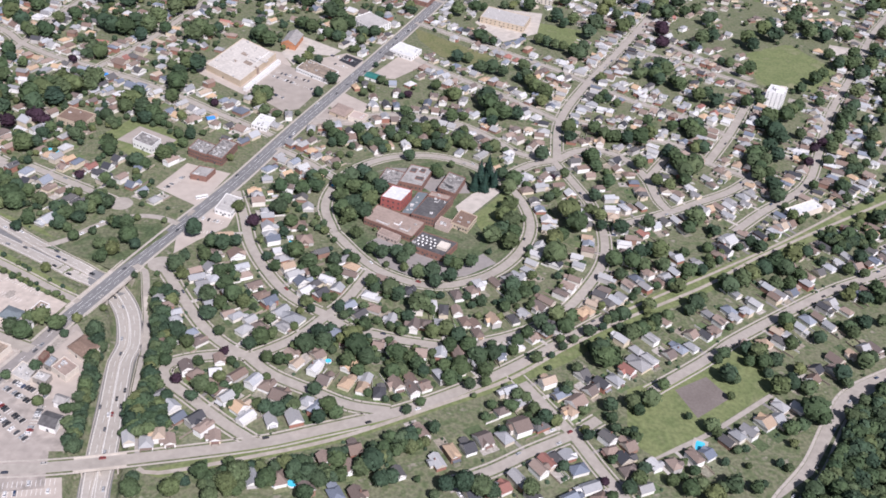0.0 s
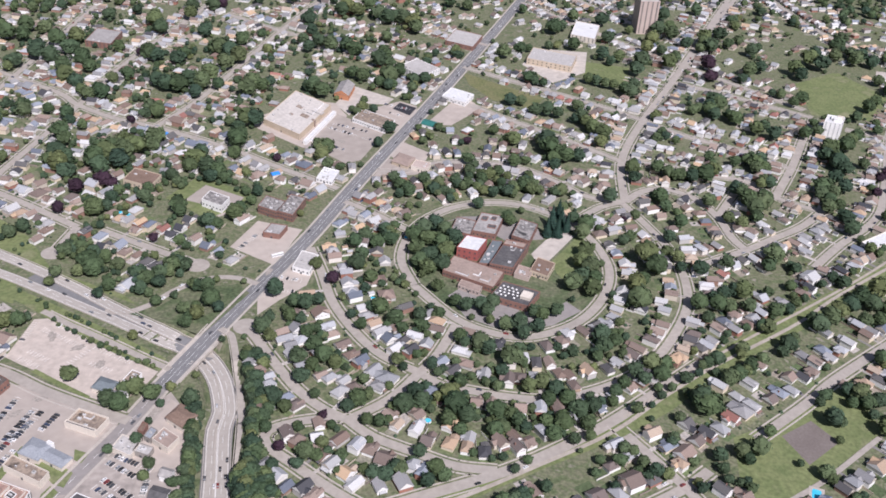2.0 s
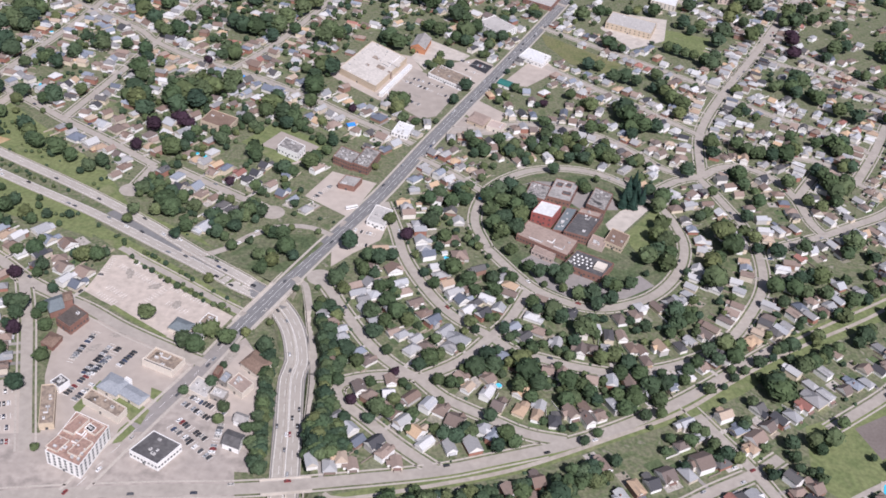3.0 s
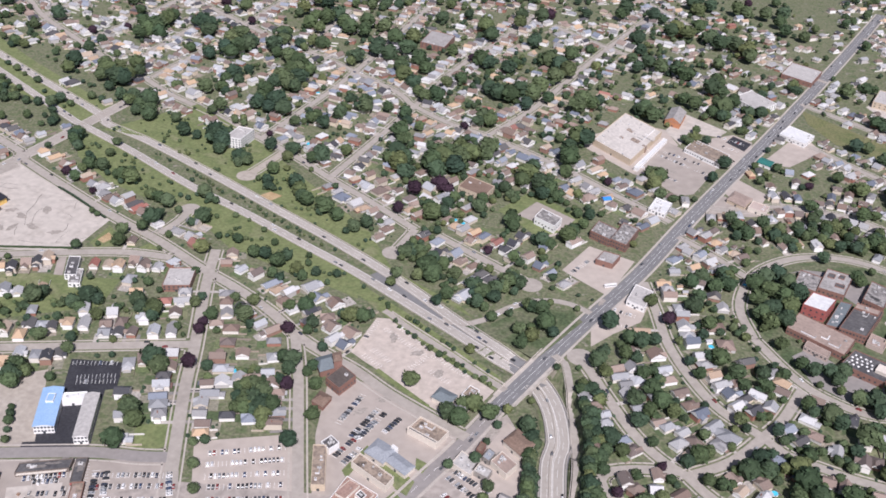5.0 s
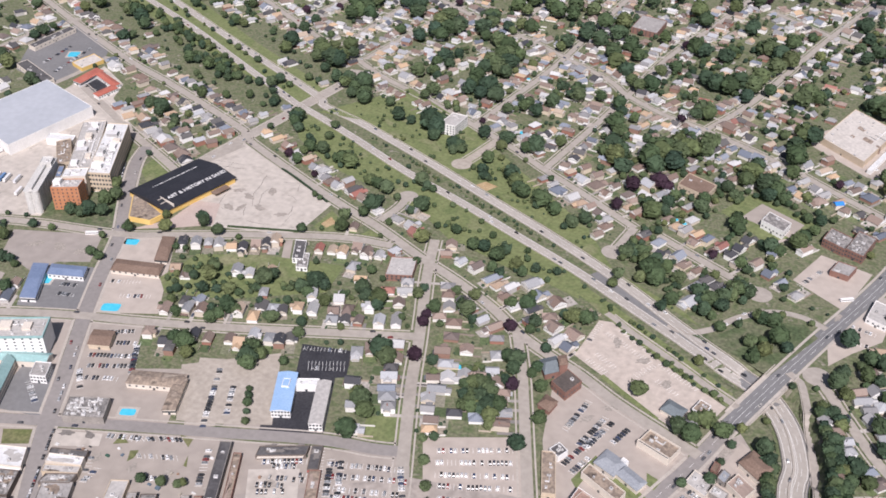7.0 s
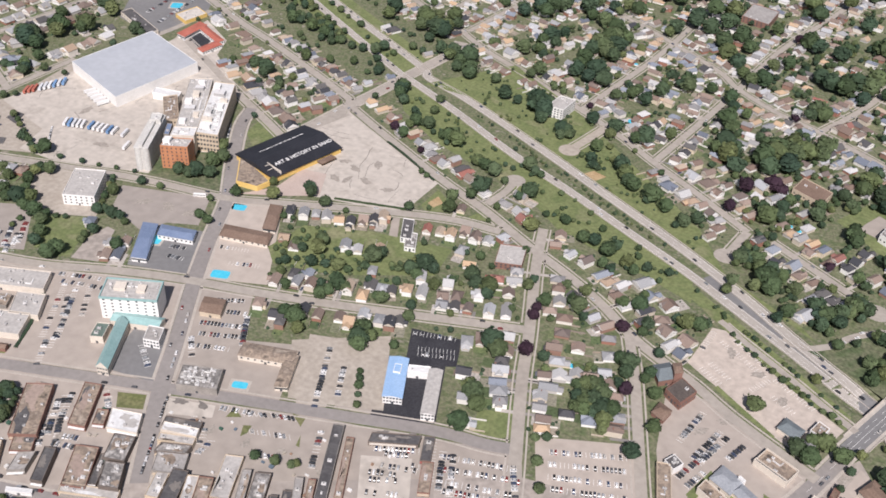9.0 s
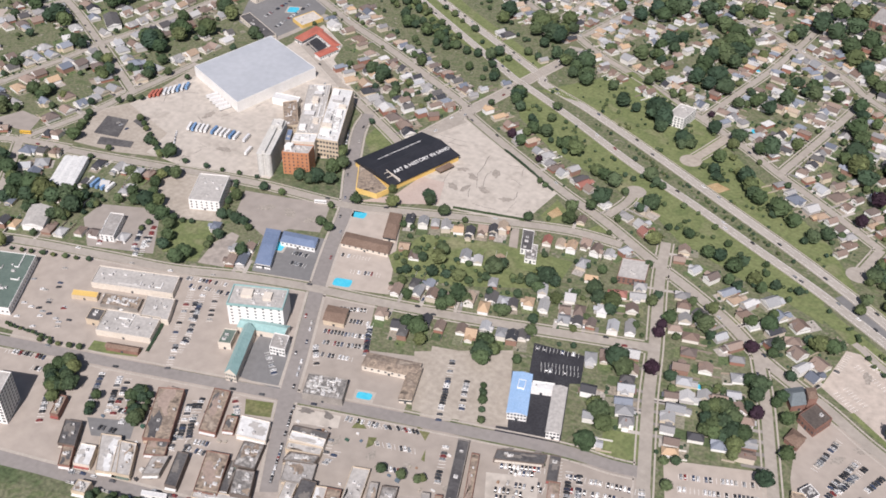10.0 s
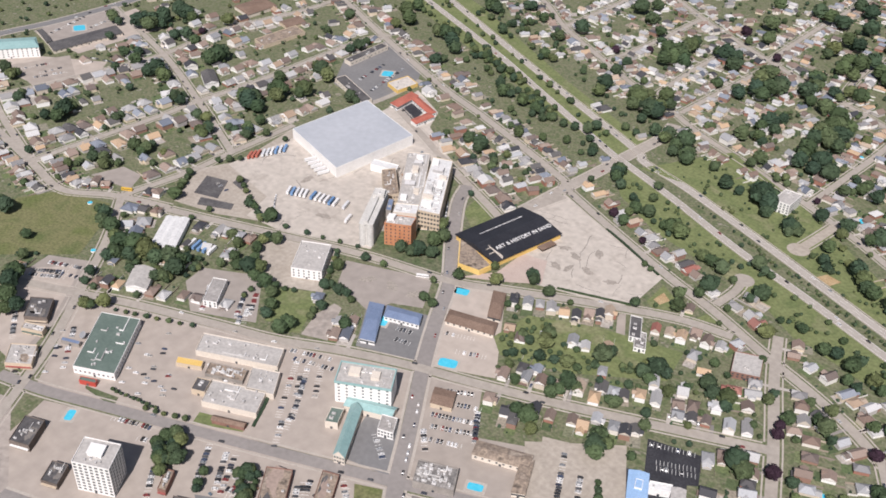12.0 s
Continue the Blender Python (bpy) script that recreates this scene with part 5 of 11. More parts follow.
building(-974.5, 638.7, 14.9, 50.5, 56.5, 0.19, 11, "tan brick annexe of a factory", TAN, ROOF_STAINED, 2, 5, units=7, ducts=2, name="factory", category="factory")
building(-1006.6, 665.4, 30.0, 11.6, 17.1, -0.19, 7, "low white link between warehouse and factory", WHITE, ROOF_WHITE, name="factory", category="factory", door=False)
building(-938.5, 599.3, 5.4, 20.5, 24.2, -0.19, 17, "narrow blue and grey process tower beside the silos", GREY_WALL, ROOF_SLATE_BLUE, units=2, name="factory", category="factory")


def silos(cx, cy, w, d, rot, skew, h):
    root = thing("grain_silo", "row of pale concrete grain silos with a flat roof", "silo", pose(cx, cy, 0, 0, 0, rot))
    n = max(3, round(d / 6.5))
    for k in range(n):
        for x in (-w / 4, w / 4):
            part("silo", Shape().tube(x, (k + 0.5) * d / n - d / 2, -0.3, h, min(w, 2 * d / n) / 3.6, min(w, 2 * d / n) / 3.6, 16).mesh("silo", SILO), root)
    part("wall", Shape().box(-w / 2 + 1.4, -d / 2 + 1.4, 0, w / 2 - 1.4, d / 2 - 1.4, h - 0.5).mesh("wall", SILO), root)
    part("roof", Shape().box(-w / 2, -d / 2, h, w / 2, d / 2, h + 0.8).mesh("roof", SILO), root)
    part("gallery", Shape().box(-1.6, -d / 2 + 1, h + 0.8, 1.6, d / 2 - 1, h + 3.6).mesh("gallery", SILO), root)
    mark(rect(cx, cy, w, d, rot), 4)


silos(-939.5, 577.8, 13.7, 63.8, 29.7, -0.04, 24)
building(-949.7, 596.5, 10.9, 12.7, 26.3, -0.13, 28, "grey concrete head house on top of the silos", SILO, SILO, units=1, name="silo_head", category="silo")
building(-938.6, 494.3, 28.6, 42.9, 28.7, -0.09, 10, "white three-storey block with a cluttered pale flat roof", WHITE, ROOF_PALE, 3, 6, (1.6, 1.4), "se", units=6, name="office")
for b in ((-1077.1, 432.7, 6.2, 48.3, 34.4, -0.02, 6,), (-1070.4, 436.1, 7.1, 48.5, 26.2, -0.17, 6,), (-1062.9, 440.2, 8.2, 50.4, 27.3, -0.16, 6,)):
    building(*b, "long white storage shed with a low pitched roof", WHITE, ROOF_WHITE, pitched=1.2, along="y", name="storage_shed", category="shed")
# motels, hotels and shops of the town blocks
for b, label, wall, roof in (((-838.1, 468.2, 12.9, 48.1, 23.1, -0.19, 5,), "motel wing with a slate blue roof round a pool", WHITE, ROOF_SLATE_BLUE), ((-824.2, 491.7, 31.7, 14.1, 19.9, -0.19, 5,), "motel wing with a slate blue roof round a pool", WHITE, ROOF_SLATE_BLUE),
                             ((-776.1, 524.8, 43.6, 16.2, 17.4, -0.14, 4,), "low motel wing with a brown roof", BEIGE, ROOF_BROWN), ((-774.6, 558.5, 11.1, 36.7, 21.0, -0.15, 4,), "low motel wing with a brown roof", BEIGE, ROOF_BROWN),
                             ((-663.5, 420.4, 41.9, 14.1, 21.2, -0.02, 5,), "motel wing with a grey brown roof", BEIGE, ROOF_STAINED), ((-640.5, 414.0, 9.2, 32.8, 28.0, 0.06, 5,), "motel wing with a grey brown roof", BEIGE, ROOF_STAINED),
                             ((-1098.7, 799.5, 13.6, 39.4, -7.5, -0.19, 5,), "motel wing with a red roof round a dark court", WHITE, ROOF_RED), ((-1071.6, 802.8, 44.7, 9.7, -20.4, -0.19, 5,), "motel wing with a red roof round a dark court", WHITE, ROOF_RED),
                             ((-1051.0, 777.5, 28.6, 11.6, 84.1, 0.19, 5,), "motel wing with a red roof round a dark court", WHITE, ROOF_RED)):
    building(*b, label, wall, roof, 1, 8, pitched=1.6, hip=2.5, name="motel", category="motel")
plot = (-782.9, 403.3, 44.1, 23.5, 29.3, -0.05, 20)
hotel = building(*plot, "white six-storey hotel with a pale flat roof", WHITE, ROOF_PALE, 6, 7, (1.7, 1.2), "sn", units=14, ducts=2, name="hotel", category="hotel")
w, d, k, h = plot[2], plot[3], plot[5], plot[6]
edge = Shape()
for x0, y0, x1, y1 in ((-w / 2 - 0.3, -d / 2 - 0.3, w / 2 + 0.3, -d / 2 + 0.6), (-w / 2 - 0.3, d / 2 - 0.6, w / 2 + 0.3, d / 2 + 0.3), (-w / 2 - 0.3, -d / 2 + 0.6, -w / 2 + 0.6, d / 2 - 0.6), (w / 2 - 0.6, -d / 2 + 0.6, w / 2 + 0.3, d / 2 - 0.6)):
    edge.box(x0, y0, h - 0.9, x1, y1, h + 1.0)
part("roof_edge", edge.mesh("roof_edge", ROOF_TEAL), hotel, label="teal metal roof edge")
part("stair_head", Shape().box(-w * 0.3, -d * 0.1, h, -w * 0.1, d * 0.25, h + 2.6).box(w * 0.1, -d * 0.15, h, w * 0.25, d * 0.2, h + 2.2).mesh("stair_head", BEIGE), hotel)
lean_only(hotel, k, ("roof_edge", "stair_head"))
building(-767.4, 392.0, 38.0, 10.1, 23.4, 0.09, 6, "low teal-roofed hotel entrance wing", BEIGE, ROOF_TEAL, pitched=2.2, name="hotel_wing", category="hotel")
building(-760.7, 361.0, 8.6, 50.1, 19.3, -0.19, 8, "long white hotel wing with a steep teal metal roof", BEIGE, ROOF_TEAL, 2, 4, (1.4, 1.4), "sew", pitched=5, along="y", name="hotel_wing", category="hotel")
building(-780.8, 367.1, 9.9, 15.8, 27.8, 0.01, 6, "low wing with a green flat roof", BEIGE, ROOF_GREEN, units=2, name="hotel_wing", category="hotel")
building(-744.7, 386.3, 12.5, 15.4, 20.6, -0.16, 7, "white block with a grey flat roof beside the street", WHITE, ROOF_GREY, 2, 5, units=3, name="hotel_wing", category="hotel")
green = building(-974.8, 303.4, 35.5, 66.7, 26.7, -0.19, 7, "large green metal-roofed casino hall with a white front", WHITE, ROOF_GREEN, 1, 9, units=8, ducts=6, name="casino_hall", category="hall", parapet=0.4)
building(-950.8, 268.9, 14.0, 4.4, 26.1, -0.19, 4, "red and white entrance canopy before a green hall", RED_PAINT, ROOF_GREEN, name="canopy", category="canopy", parapet=0.5)
building(-1001.5, 286.3, 16.9, 3.9, 22.7, -0.19, 4, "low grey lean-to roof beside a green hall", GREY_WALL, ROOF_SLATE_BLUE, name="lean_to", category="shed", parapet=0.1)
dish = thing("satellite_dish", "large grey satellite dish beside a green hall", "satellite dish", pose(*(-1000, 297), 0))
part("mast", Shape().tube(0, 0, -0.2, 4, 0.4, 0.3, 8).mesh("mast", METAL), dish)
bowl = Shape()
bowl.tube(0, 0, 0, 0.9, 0.6, 2.4, 18).tube(0, 0, 0.9, 1.1, 2.4, 3.2, 18)
part("bowl", bowl.mesh("bowl", METAL), dish, pose(0, 0, 4, 35, 0, 0))
building(-891.0, 369.6, 70.3, 22.0, 25.8, -0.14, 5, "long low shopping mall with a pale flat roof", BEIGE, ROOF_PALE, units=14, ducts=2, name="shopping_mall", category="shopping mall")
building(-849.7, 357.4, 23.3, 25.0, 25.7, -0.19, 5, "low mall wing with a pale flat roof", BEIGE, ROOF_PALE, units=6, name="shopping_mall", category="shopping mall")
building(-852.4, 331.0, 44.9, 24.4, 24.8, -0.09, 5, "low mall wing with a pale flat roof", BEIGE, ROOF_PALE, units=12, ducts=2, name="shopping_mall", category="shopping mall")
building(-880.3, 346.2, 32.0, 13.4, 25.2, -0.13, 3, "sunken cluttered dark roof in the court of a mall", GREY_WALL, ROOF_STAINED, units=22, ducts=5, name="shopping_mall", category="shopping mall")
building(-836.0, 312.1, 26.0, 4.9, 24.8, -0.02, 4, "low brick front wing with a dark red roof", BRICK, ROOF_BROWN, pitched=1.5, name="shop", category="shop")
building(-881.2, 322.7, 11.7, 13.6, 22.8, -0.13, 5, "small block with a dark flat roof and tan front", TAN, ROOF_DARK, units=2, name="shop", category="shop")
building(-910.3, 334.2, 21.7, 7.1, 27.7, -0.19, 4, "yellow canopy beside a parking lot", TAN, YELLOW, name="canopy", category="canopy", parapet=0.1)
building(-667.7, 612.3, 10.0, 29.0, 20.0, -0.14, 5, "white apartment building with a dark flat roof", WHITE, ROOF_DARK, 2, 3, units=3, name="apartment_block")
building(-656.5, 601.0, 10.0, 22.0, 20.0, -0.14, 4, "low white rear wing with a patchy dark flat roof", WHITE, ROOF_PATCHY, 1, 3, units=4, name="apartment_block")
building(-858.8, 219.0, 27.9, 23.0, 26.3, -0.15, 27, "tall white apartment tower with dark balcony strips", WHITE, ROOF_PALE, 9, 7, (2.2, 1.5), "sew", units=9, penthouse=2.5, name="apartment_tower", category="apartment tower")
building(-571.0, 452.3, 13.9, 40.8, 25.8, -0.02, 7, "white motel with a bright blue roof and balconies", WHITE, ROOF_BLUE, 2, 6, (1.5, 1.4), "sew", pitched=1.2, along="y", name="motel", category="motel")
building(-573.9, 459.0, 5.3, 8.6, 23.0, 0.00, 9, "white structure on top of a blue motel roof", WHITE, ROOF_BLUE, name="roof_house", category="building", parapet=0.3, door=False)
building(-541.7, 455.0, 9.6, 45.1, 25.3, 0.01, 7, "motel wing with a pale grey roof", WHITE, ROOF_PALE, 2, 4, pitched=1.2, along="y", name="motel", category="motel")
building(-562.3, 469.2, 16.1, 7.1, 27.3, 0.19, 6, "motel link wing with a white roof", WHITE, ROOF_WHITE, units=2, name="motel", category="motel")
building(-733.7, 437.5, 17.0, 17.3, 21.3, -0.12, 5, "low shop with a tan pitched roof", TAN, ROOF_BROWN, pitched=1.5, name="shop", category="shop")
building(-686.1, 372.6, 29.8, 20.8, 24.3, -0.09, 6, "low restaurant with a cluttered white and dark roof", GREY_WALL, ROOF_PATCHY, units=34, ducts=5, name="restaurant", category="restaurant")
building(-574.6, 631.4, 23.1, 27.3, 23.3, 0.08, 6, "brick apartment building with a flat roof", BRICK, ROOF_PALE, 2, 6, units=3, name="apartment_block")
building(-1029.8, 374.3, 19.7, 29.3, 28.4, -0.19, 6, "white house-like block with a pale pitched roof", WHITE, ROOF_PALE, pitched=2.5, along="y", name="house_block")
building(-966.9, 406.2, 12.9, 32.9, 27.1, -0.14, 6, "two-storey white building with a dark flat roof", WHITE, ROOF_GREY, 2, 3, name="house_block")
# lower town
TOWN_ROOFS = (ROOF_GREY, ROOF_DARK, ROOF_PALE, ROOF_STAINED, ROOF_WHITE, ROOF_PATCHY)
shops = [0]


def shop(cx, cy, w, d, rot, skew, h, k, label, units=7):
    shops[0] += 1
    q = random.Random(shops[0])
    h2 = h - 0.8 + 0.11 * (shops[0] % 9)
    root = building(cx, cy, w - 0.4, d - 0.4, rot, skew, h - 0.8 + 0.11 * (shops[0] % 9), label, (GREY_WALL, DARK_WALL, TAN, BRICK, BEIGE, DARK_WALL)[k], TOWN_ROOFS[k], units=units, name="shop", category="shop", ducts=1 if units > 6 else 0)
    w, d = w - 0.4, d - 0.4
    if d > 6:
        part("awning", Shape().box(-w * 0.46, -d / 2 - 1.7, 2.7, w * 0.46, -d / 2 - 0.05, 3.0).mesh("awning", q.choice((WHITE, PLUM, TAN, WHITE, ROOF_GREEN, BEIGE, TAN, WHITE, GREY_WALL))), root, label="shop awning")
    for i in range(2):
        a, b = q.uniform(0.15, 0.3) * w, q.uniform(0.12, 0.3) * d
        x, y = q.uniform(-0.28, 0.28) * w, q.uniform(-0.3, 0.3) * d
        ring = [(x + a * q.choice((0.45, 0.8, 1.0, 1.15)) * math.copysign(abs(math.cos(t * 0.449)) ** 0.6, math.cos(t * 0.449)), y + b * q.choice((0.5, 0.85, 1.0, 1.1)) * math.copysign(abs(math.sin(t * 0.449)) ** 0.6, math.sin(t * 0.449))) for t in range(14)]
        part("roof_patch", Shape().prism(ring, h2, h2 + 0.03 + 0.02 * i).mesh("roof_patch", {0: ROOF_STAINED, 1: TAR, 2: q.choice((ROOF_STAINED, ROOF_GREY, ROOF_WHITE)), 3: q.choice((ROOF_DARK, ROOF_TAN)), 4: ROOF_PALE, 5: q.choice((ROOF_GREY, ROOF_STAINED))}[k]), root)
    lean_only(root, skew, ("awning", "roof_patch"))


shop(-758.1, 285.4, 19.4, 48.1, 31.7, -0.08, 6, 3, "long building with a stained brown flat roof", 3)
shop(-739.2, 262.2, 14.9, 13.6, 31.9, -0.08, 4, 3, "low rear wing with a stained brown flat roof", 2)
shop(-726.8, 251.3, 11.6, 15.6, 37.6, 0.24, 5, 0, "fan-shaped shop with a grey green roof", 2)
shop(-759.5, 239.1, 15.0, 31.6, 28.4, -0.3, 5, 2, "angled shop with a pale cluttered flat roof", 4)
shop(-748.0, 242.5, 13.9, 27.3, 23.7, -0.3, 5, 2, "angled shop with a pale cluttered flat roof", 5)
shop(-770.9, 228.7, 11.9, 17.5, 25.8, -0.18, 5, 4, "small shop with a white roof", 2)
shop(-795.0, 234.8, 12.9, 21.7, 26.4, -0.24, 5, 1, "shop with a dark flat roof and pale parapet", 3)
shop(-780.6, 220.8, 8.6, 16.8, 27.9, -0.26, 4, 3, "low shop with a brown roof", 3)
shop(-712.8, 257.4, 8.7, 28.3, 22.1, -0.16, 6, 1, "narrow shop with a smooth dark grey roof", 0)
shop(-732.8, 309.4, 13.0, 40.0, 21.5, -0.18, 5, 3, "long shop with a dark stained flat roof and white end", 3)
shop(-699.3, 313.6, 22.6, 17.9, 20.5, -0.24, 5, 4, "shop with a bright white flat roof beside the street", 2)
shop(-715.6, 307.5, 8.5, 14.4, 27.1, -0.09, 4, 3, "small low shop with a beige roof", 1)
shop(-684.2, 294.8, 15.4, 21.7, 21.1, -0.09, 5, 5, "shop with a patchy grey brown roof", 6)
shop(-692.7, 269.6, 16.6, 33.9, 24.6, -0.14, 5, 3, "shop with a cluttered patchy roof", 9)
shop(-682.7, 275.4, 6.0, 26.2, 28.6, -0.0, 3, 1, "sunken dark roof between two shops", 4)
shop(-669.4, 274.7, 13.8, 20.8, 24.1, -0.19, 7, 5, "corner shop with a cluttered grey roof and dark parapet", 8)
shop(-673.0, 259.1, 38.9, 7.7, 24.7, -0.11, 4, 2, "row of low tan shopfronts along a street", 4)
shop(-665.6, 333.6, 26.9, 9.1, 20.9, -0.05, 5, 1, "shop with a dark roof behind a white parapet", 3)
shop(-662.5, 328.6, 25.8, 7.8, 19.2, -0.13, 6, 4, "shop with a white flat roof", 1)
shop(-659.2, 321.6, 25.2, 7.2, 23.8, -0.03, 5, 2, "shop with a smooth pale grey roof", 2)
shop(-654.9, 314.2, 21.4, 8.5, 27.0, 0.29, 5, 5, "shop with a patchy dark roof", 6)
shop(-648.0, 304.4, 21.2, 17.9, 24.7, -0.09, 5, 0, "shop with a tan and grey roof", 5)
shop(-631.8, 291.4, 11.3, 25.9, 19.1, -0.08, 6, 1, "shop with a smooth dark roof and white front", 0)
shop(-642.5, 287.6, 9.0, 22.4, 20.0, -0.06, 4, 2, "low shop with a pale worn roof", 3)
shop(-621.8, 293.8, 8.1, 24.9, 27.9, -0.01, 5, 2, "narrow shop with a pale grey roof", 3)
shop(-614.1, 298.2, 10.1, 23.3, 24.7, -0.08, 5, 3, "shop with a brown stained roof", 4)
shop(-610.1, 316.4, 12.7, 36.0, 25.2, 0.0, 5, 2, "long shop with a pale stained roof", 4)
shop(-597.2, 293.3, 15.1, 16.8, 29.2, -0.03, 5, 3, "shop with a red brown roof facing the street", 3)
shop(-593.5, 311.0, 6.5, 39.4, 29.7, 0.01, 5, 0, "long narrow shop with a pale grey roof", 3)
shop(-587.6, 321.8, 11.0, 22.9, 28.1, 0.03, 5, 5, "shop with a stained dark roof", 6)
shop(-578.7, 306.2, 11.0, 12.0, 32.9, 0.07, 4, 2, "low shop with a pale tan roof", 2)
shop(-571.6, 313.7, 6.4, 17.0, 29.7, 0.03, 5, 1, "narrow shop with a dark roof", 1)
shop(-565.4, 320.0, 6.4, 21.1, 29.7, 0.02, 5, 1, "narrow shop with a dark roof", 1)
shop(-563.0, 328.7, 6.1, 30.3, 29.2, -0.04, 5, 0, "narrow shop with a grey roof", 3)
shop(-556.3, 332.7, 5.4, 28.7, 28.1, -0.0, 5, 3, "shop with a brown roof", 3)
shop(-539.7, 405.5, 34.6, 9.5, 29.3, 0.21, 4, 1, "long low building with a dark stained roof", 3)
shop(-516.6, 410.6, 7.9, 22.4, 27.1, 0.05, 4, 1, "low building with a dark stained roof", 1)
shop(-504.3, 389.1, 8.4, 26.7, 28.2, 0.04, 4, 3, "low building with a brown grey roof", 3)
building(-560.8, 359.0, 8.0, 74.3, 22.7, -0.06, 6, "long building with a dark roof and painted panels", GREY_WALL, ROOF_DARK, units=5, name="shop", category="shop")
shop(-551.0, 362.3, 5.9, 59.0, 22.8, -0.08, 5, 3, "long narrow building with a stained brown roof", 4)
building(-710.4, 235.7, 17.2, 3.6, 26.7, -0.19, 3, "row of white street awnings before the shops", WHITE, ROOF_WHITE, name="awning", category="awning", parapet=0.1)
shop(-750.0, 210.3, 9.9, 9.7, 23.9, 0.03, 6, 2, "small shop with a pale flat roof")
shop(-885.2, 199.1, 13.6, 18.5, 21.9, -0.19, 5, 1, "low building with a dark roof")
shop(-822.9, 245.8, 6.8, 18.4, 22.9, -0.19, 5, 3, "low building with an orange brown roof")
shop(-934.4, 207.9, 17.1, 25.5, 22.2, -0.19, 6, 1, "building with a dark grey roof")
shop(-1055.9, 291.5, 20.4, 26.5, 35.7, -0.19, 6, 1, "white building with a dark roof")
shop(-1037.0, 275.0, 20.0, 8.2, 25.2, -0.19, 6, 2, "low building with a pale roof")
shop(-1014.1, 250.2, 22.0, 23.6, 36.8, -0.19, 6, 2, "low building with a pale roof")


building(-1162.9, 777.4, 74.9, 15.2, -19.9, -0.19, 5, "motel wing with a dark flat roof", BEIGE, ROOF_DARK, 1, 10, units=5, name="motel", category="motel")
building(-1225.7, 866.6, 71.8, 13.1, 91.0, 0.19, 5, "motel wing with a dark flat roof", BEIGE, ROOF_DARK, 1, 10, units=5, name="motel", category="motel")
building(-1131.2, 831.9, 32.6, 24.5, 82.1, 0.19, 4, "low yellow motel office with a cream roof", YELLOW, ROOF_CREAM, units=3, name="motel_office", category="motel")
building(-1556.1, 555.8, 69.4, 33.8, 53.7, -0.19, 13, "white four-storey hotel with a turquoise roof", WHITE, ROOF_TEAL, 4, 12, (1.5, 1.5), "se", pitched=3, hip=4, name="hotel", category="hotel")
building(-1523.7, 644.8, 95.6, 28.9, 83.0, 0.19, 4, "long motel wing with a dark grey roof beside a pool", BEIGE, ROOF_DARK, 1, 14, pitched=0.8, name="motel", category="motel")
building(-1568.7, 612.2, 7.3, 44.6, 84.7, 0.19, 4, "short motel wing with a dark grey roof beside a pool", BEIGE, ROOF_DARK, 1, 4, pitched=0.8, name="motel", category="motel")
building(-1452.2, 875.0, 52.3, 40.0, 88.7, 0.19, 5, "large house with a brown shingle roof", BEIGE, ROOF_BROWN, pitched=2.5, hip=5, name="house_block")
building(-1348.7, 827.6, 70.2, 26.6, 87.0, 0.19, 4, "long low building with a dark brown roof", TAN, ROOF_STAINED, units=4, name="house_block")
building(-1373.1, 872.6, 32.4, 23.4, 84.8, 0.19, 4, "low building with a brown roof", TAN, ROOF_BROWN, pitched=1.5, name="house_block")
building(-1310.1, 677.6, 17.1, 36.0, 70.7, 0.19, 6, "long house with a dark grey roof", WHITE, ROOF_DARK, pitched=3, along="y", name="house_block")


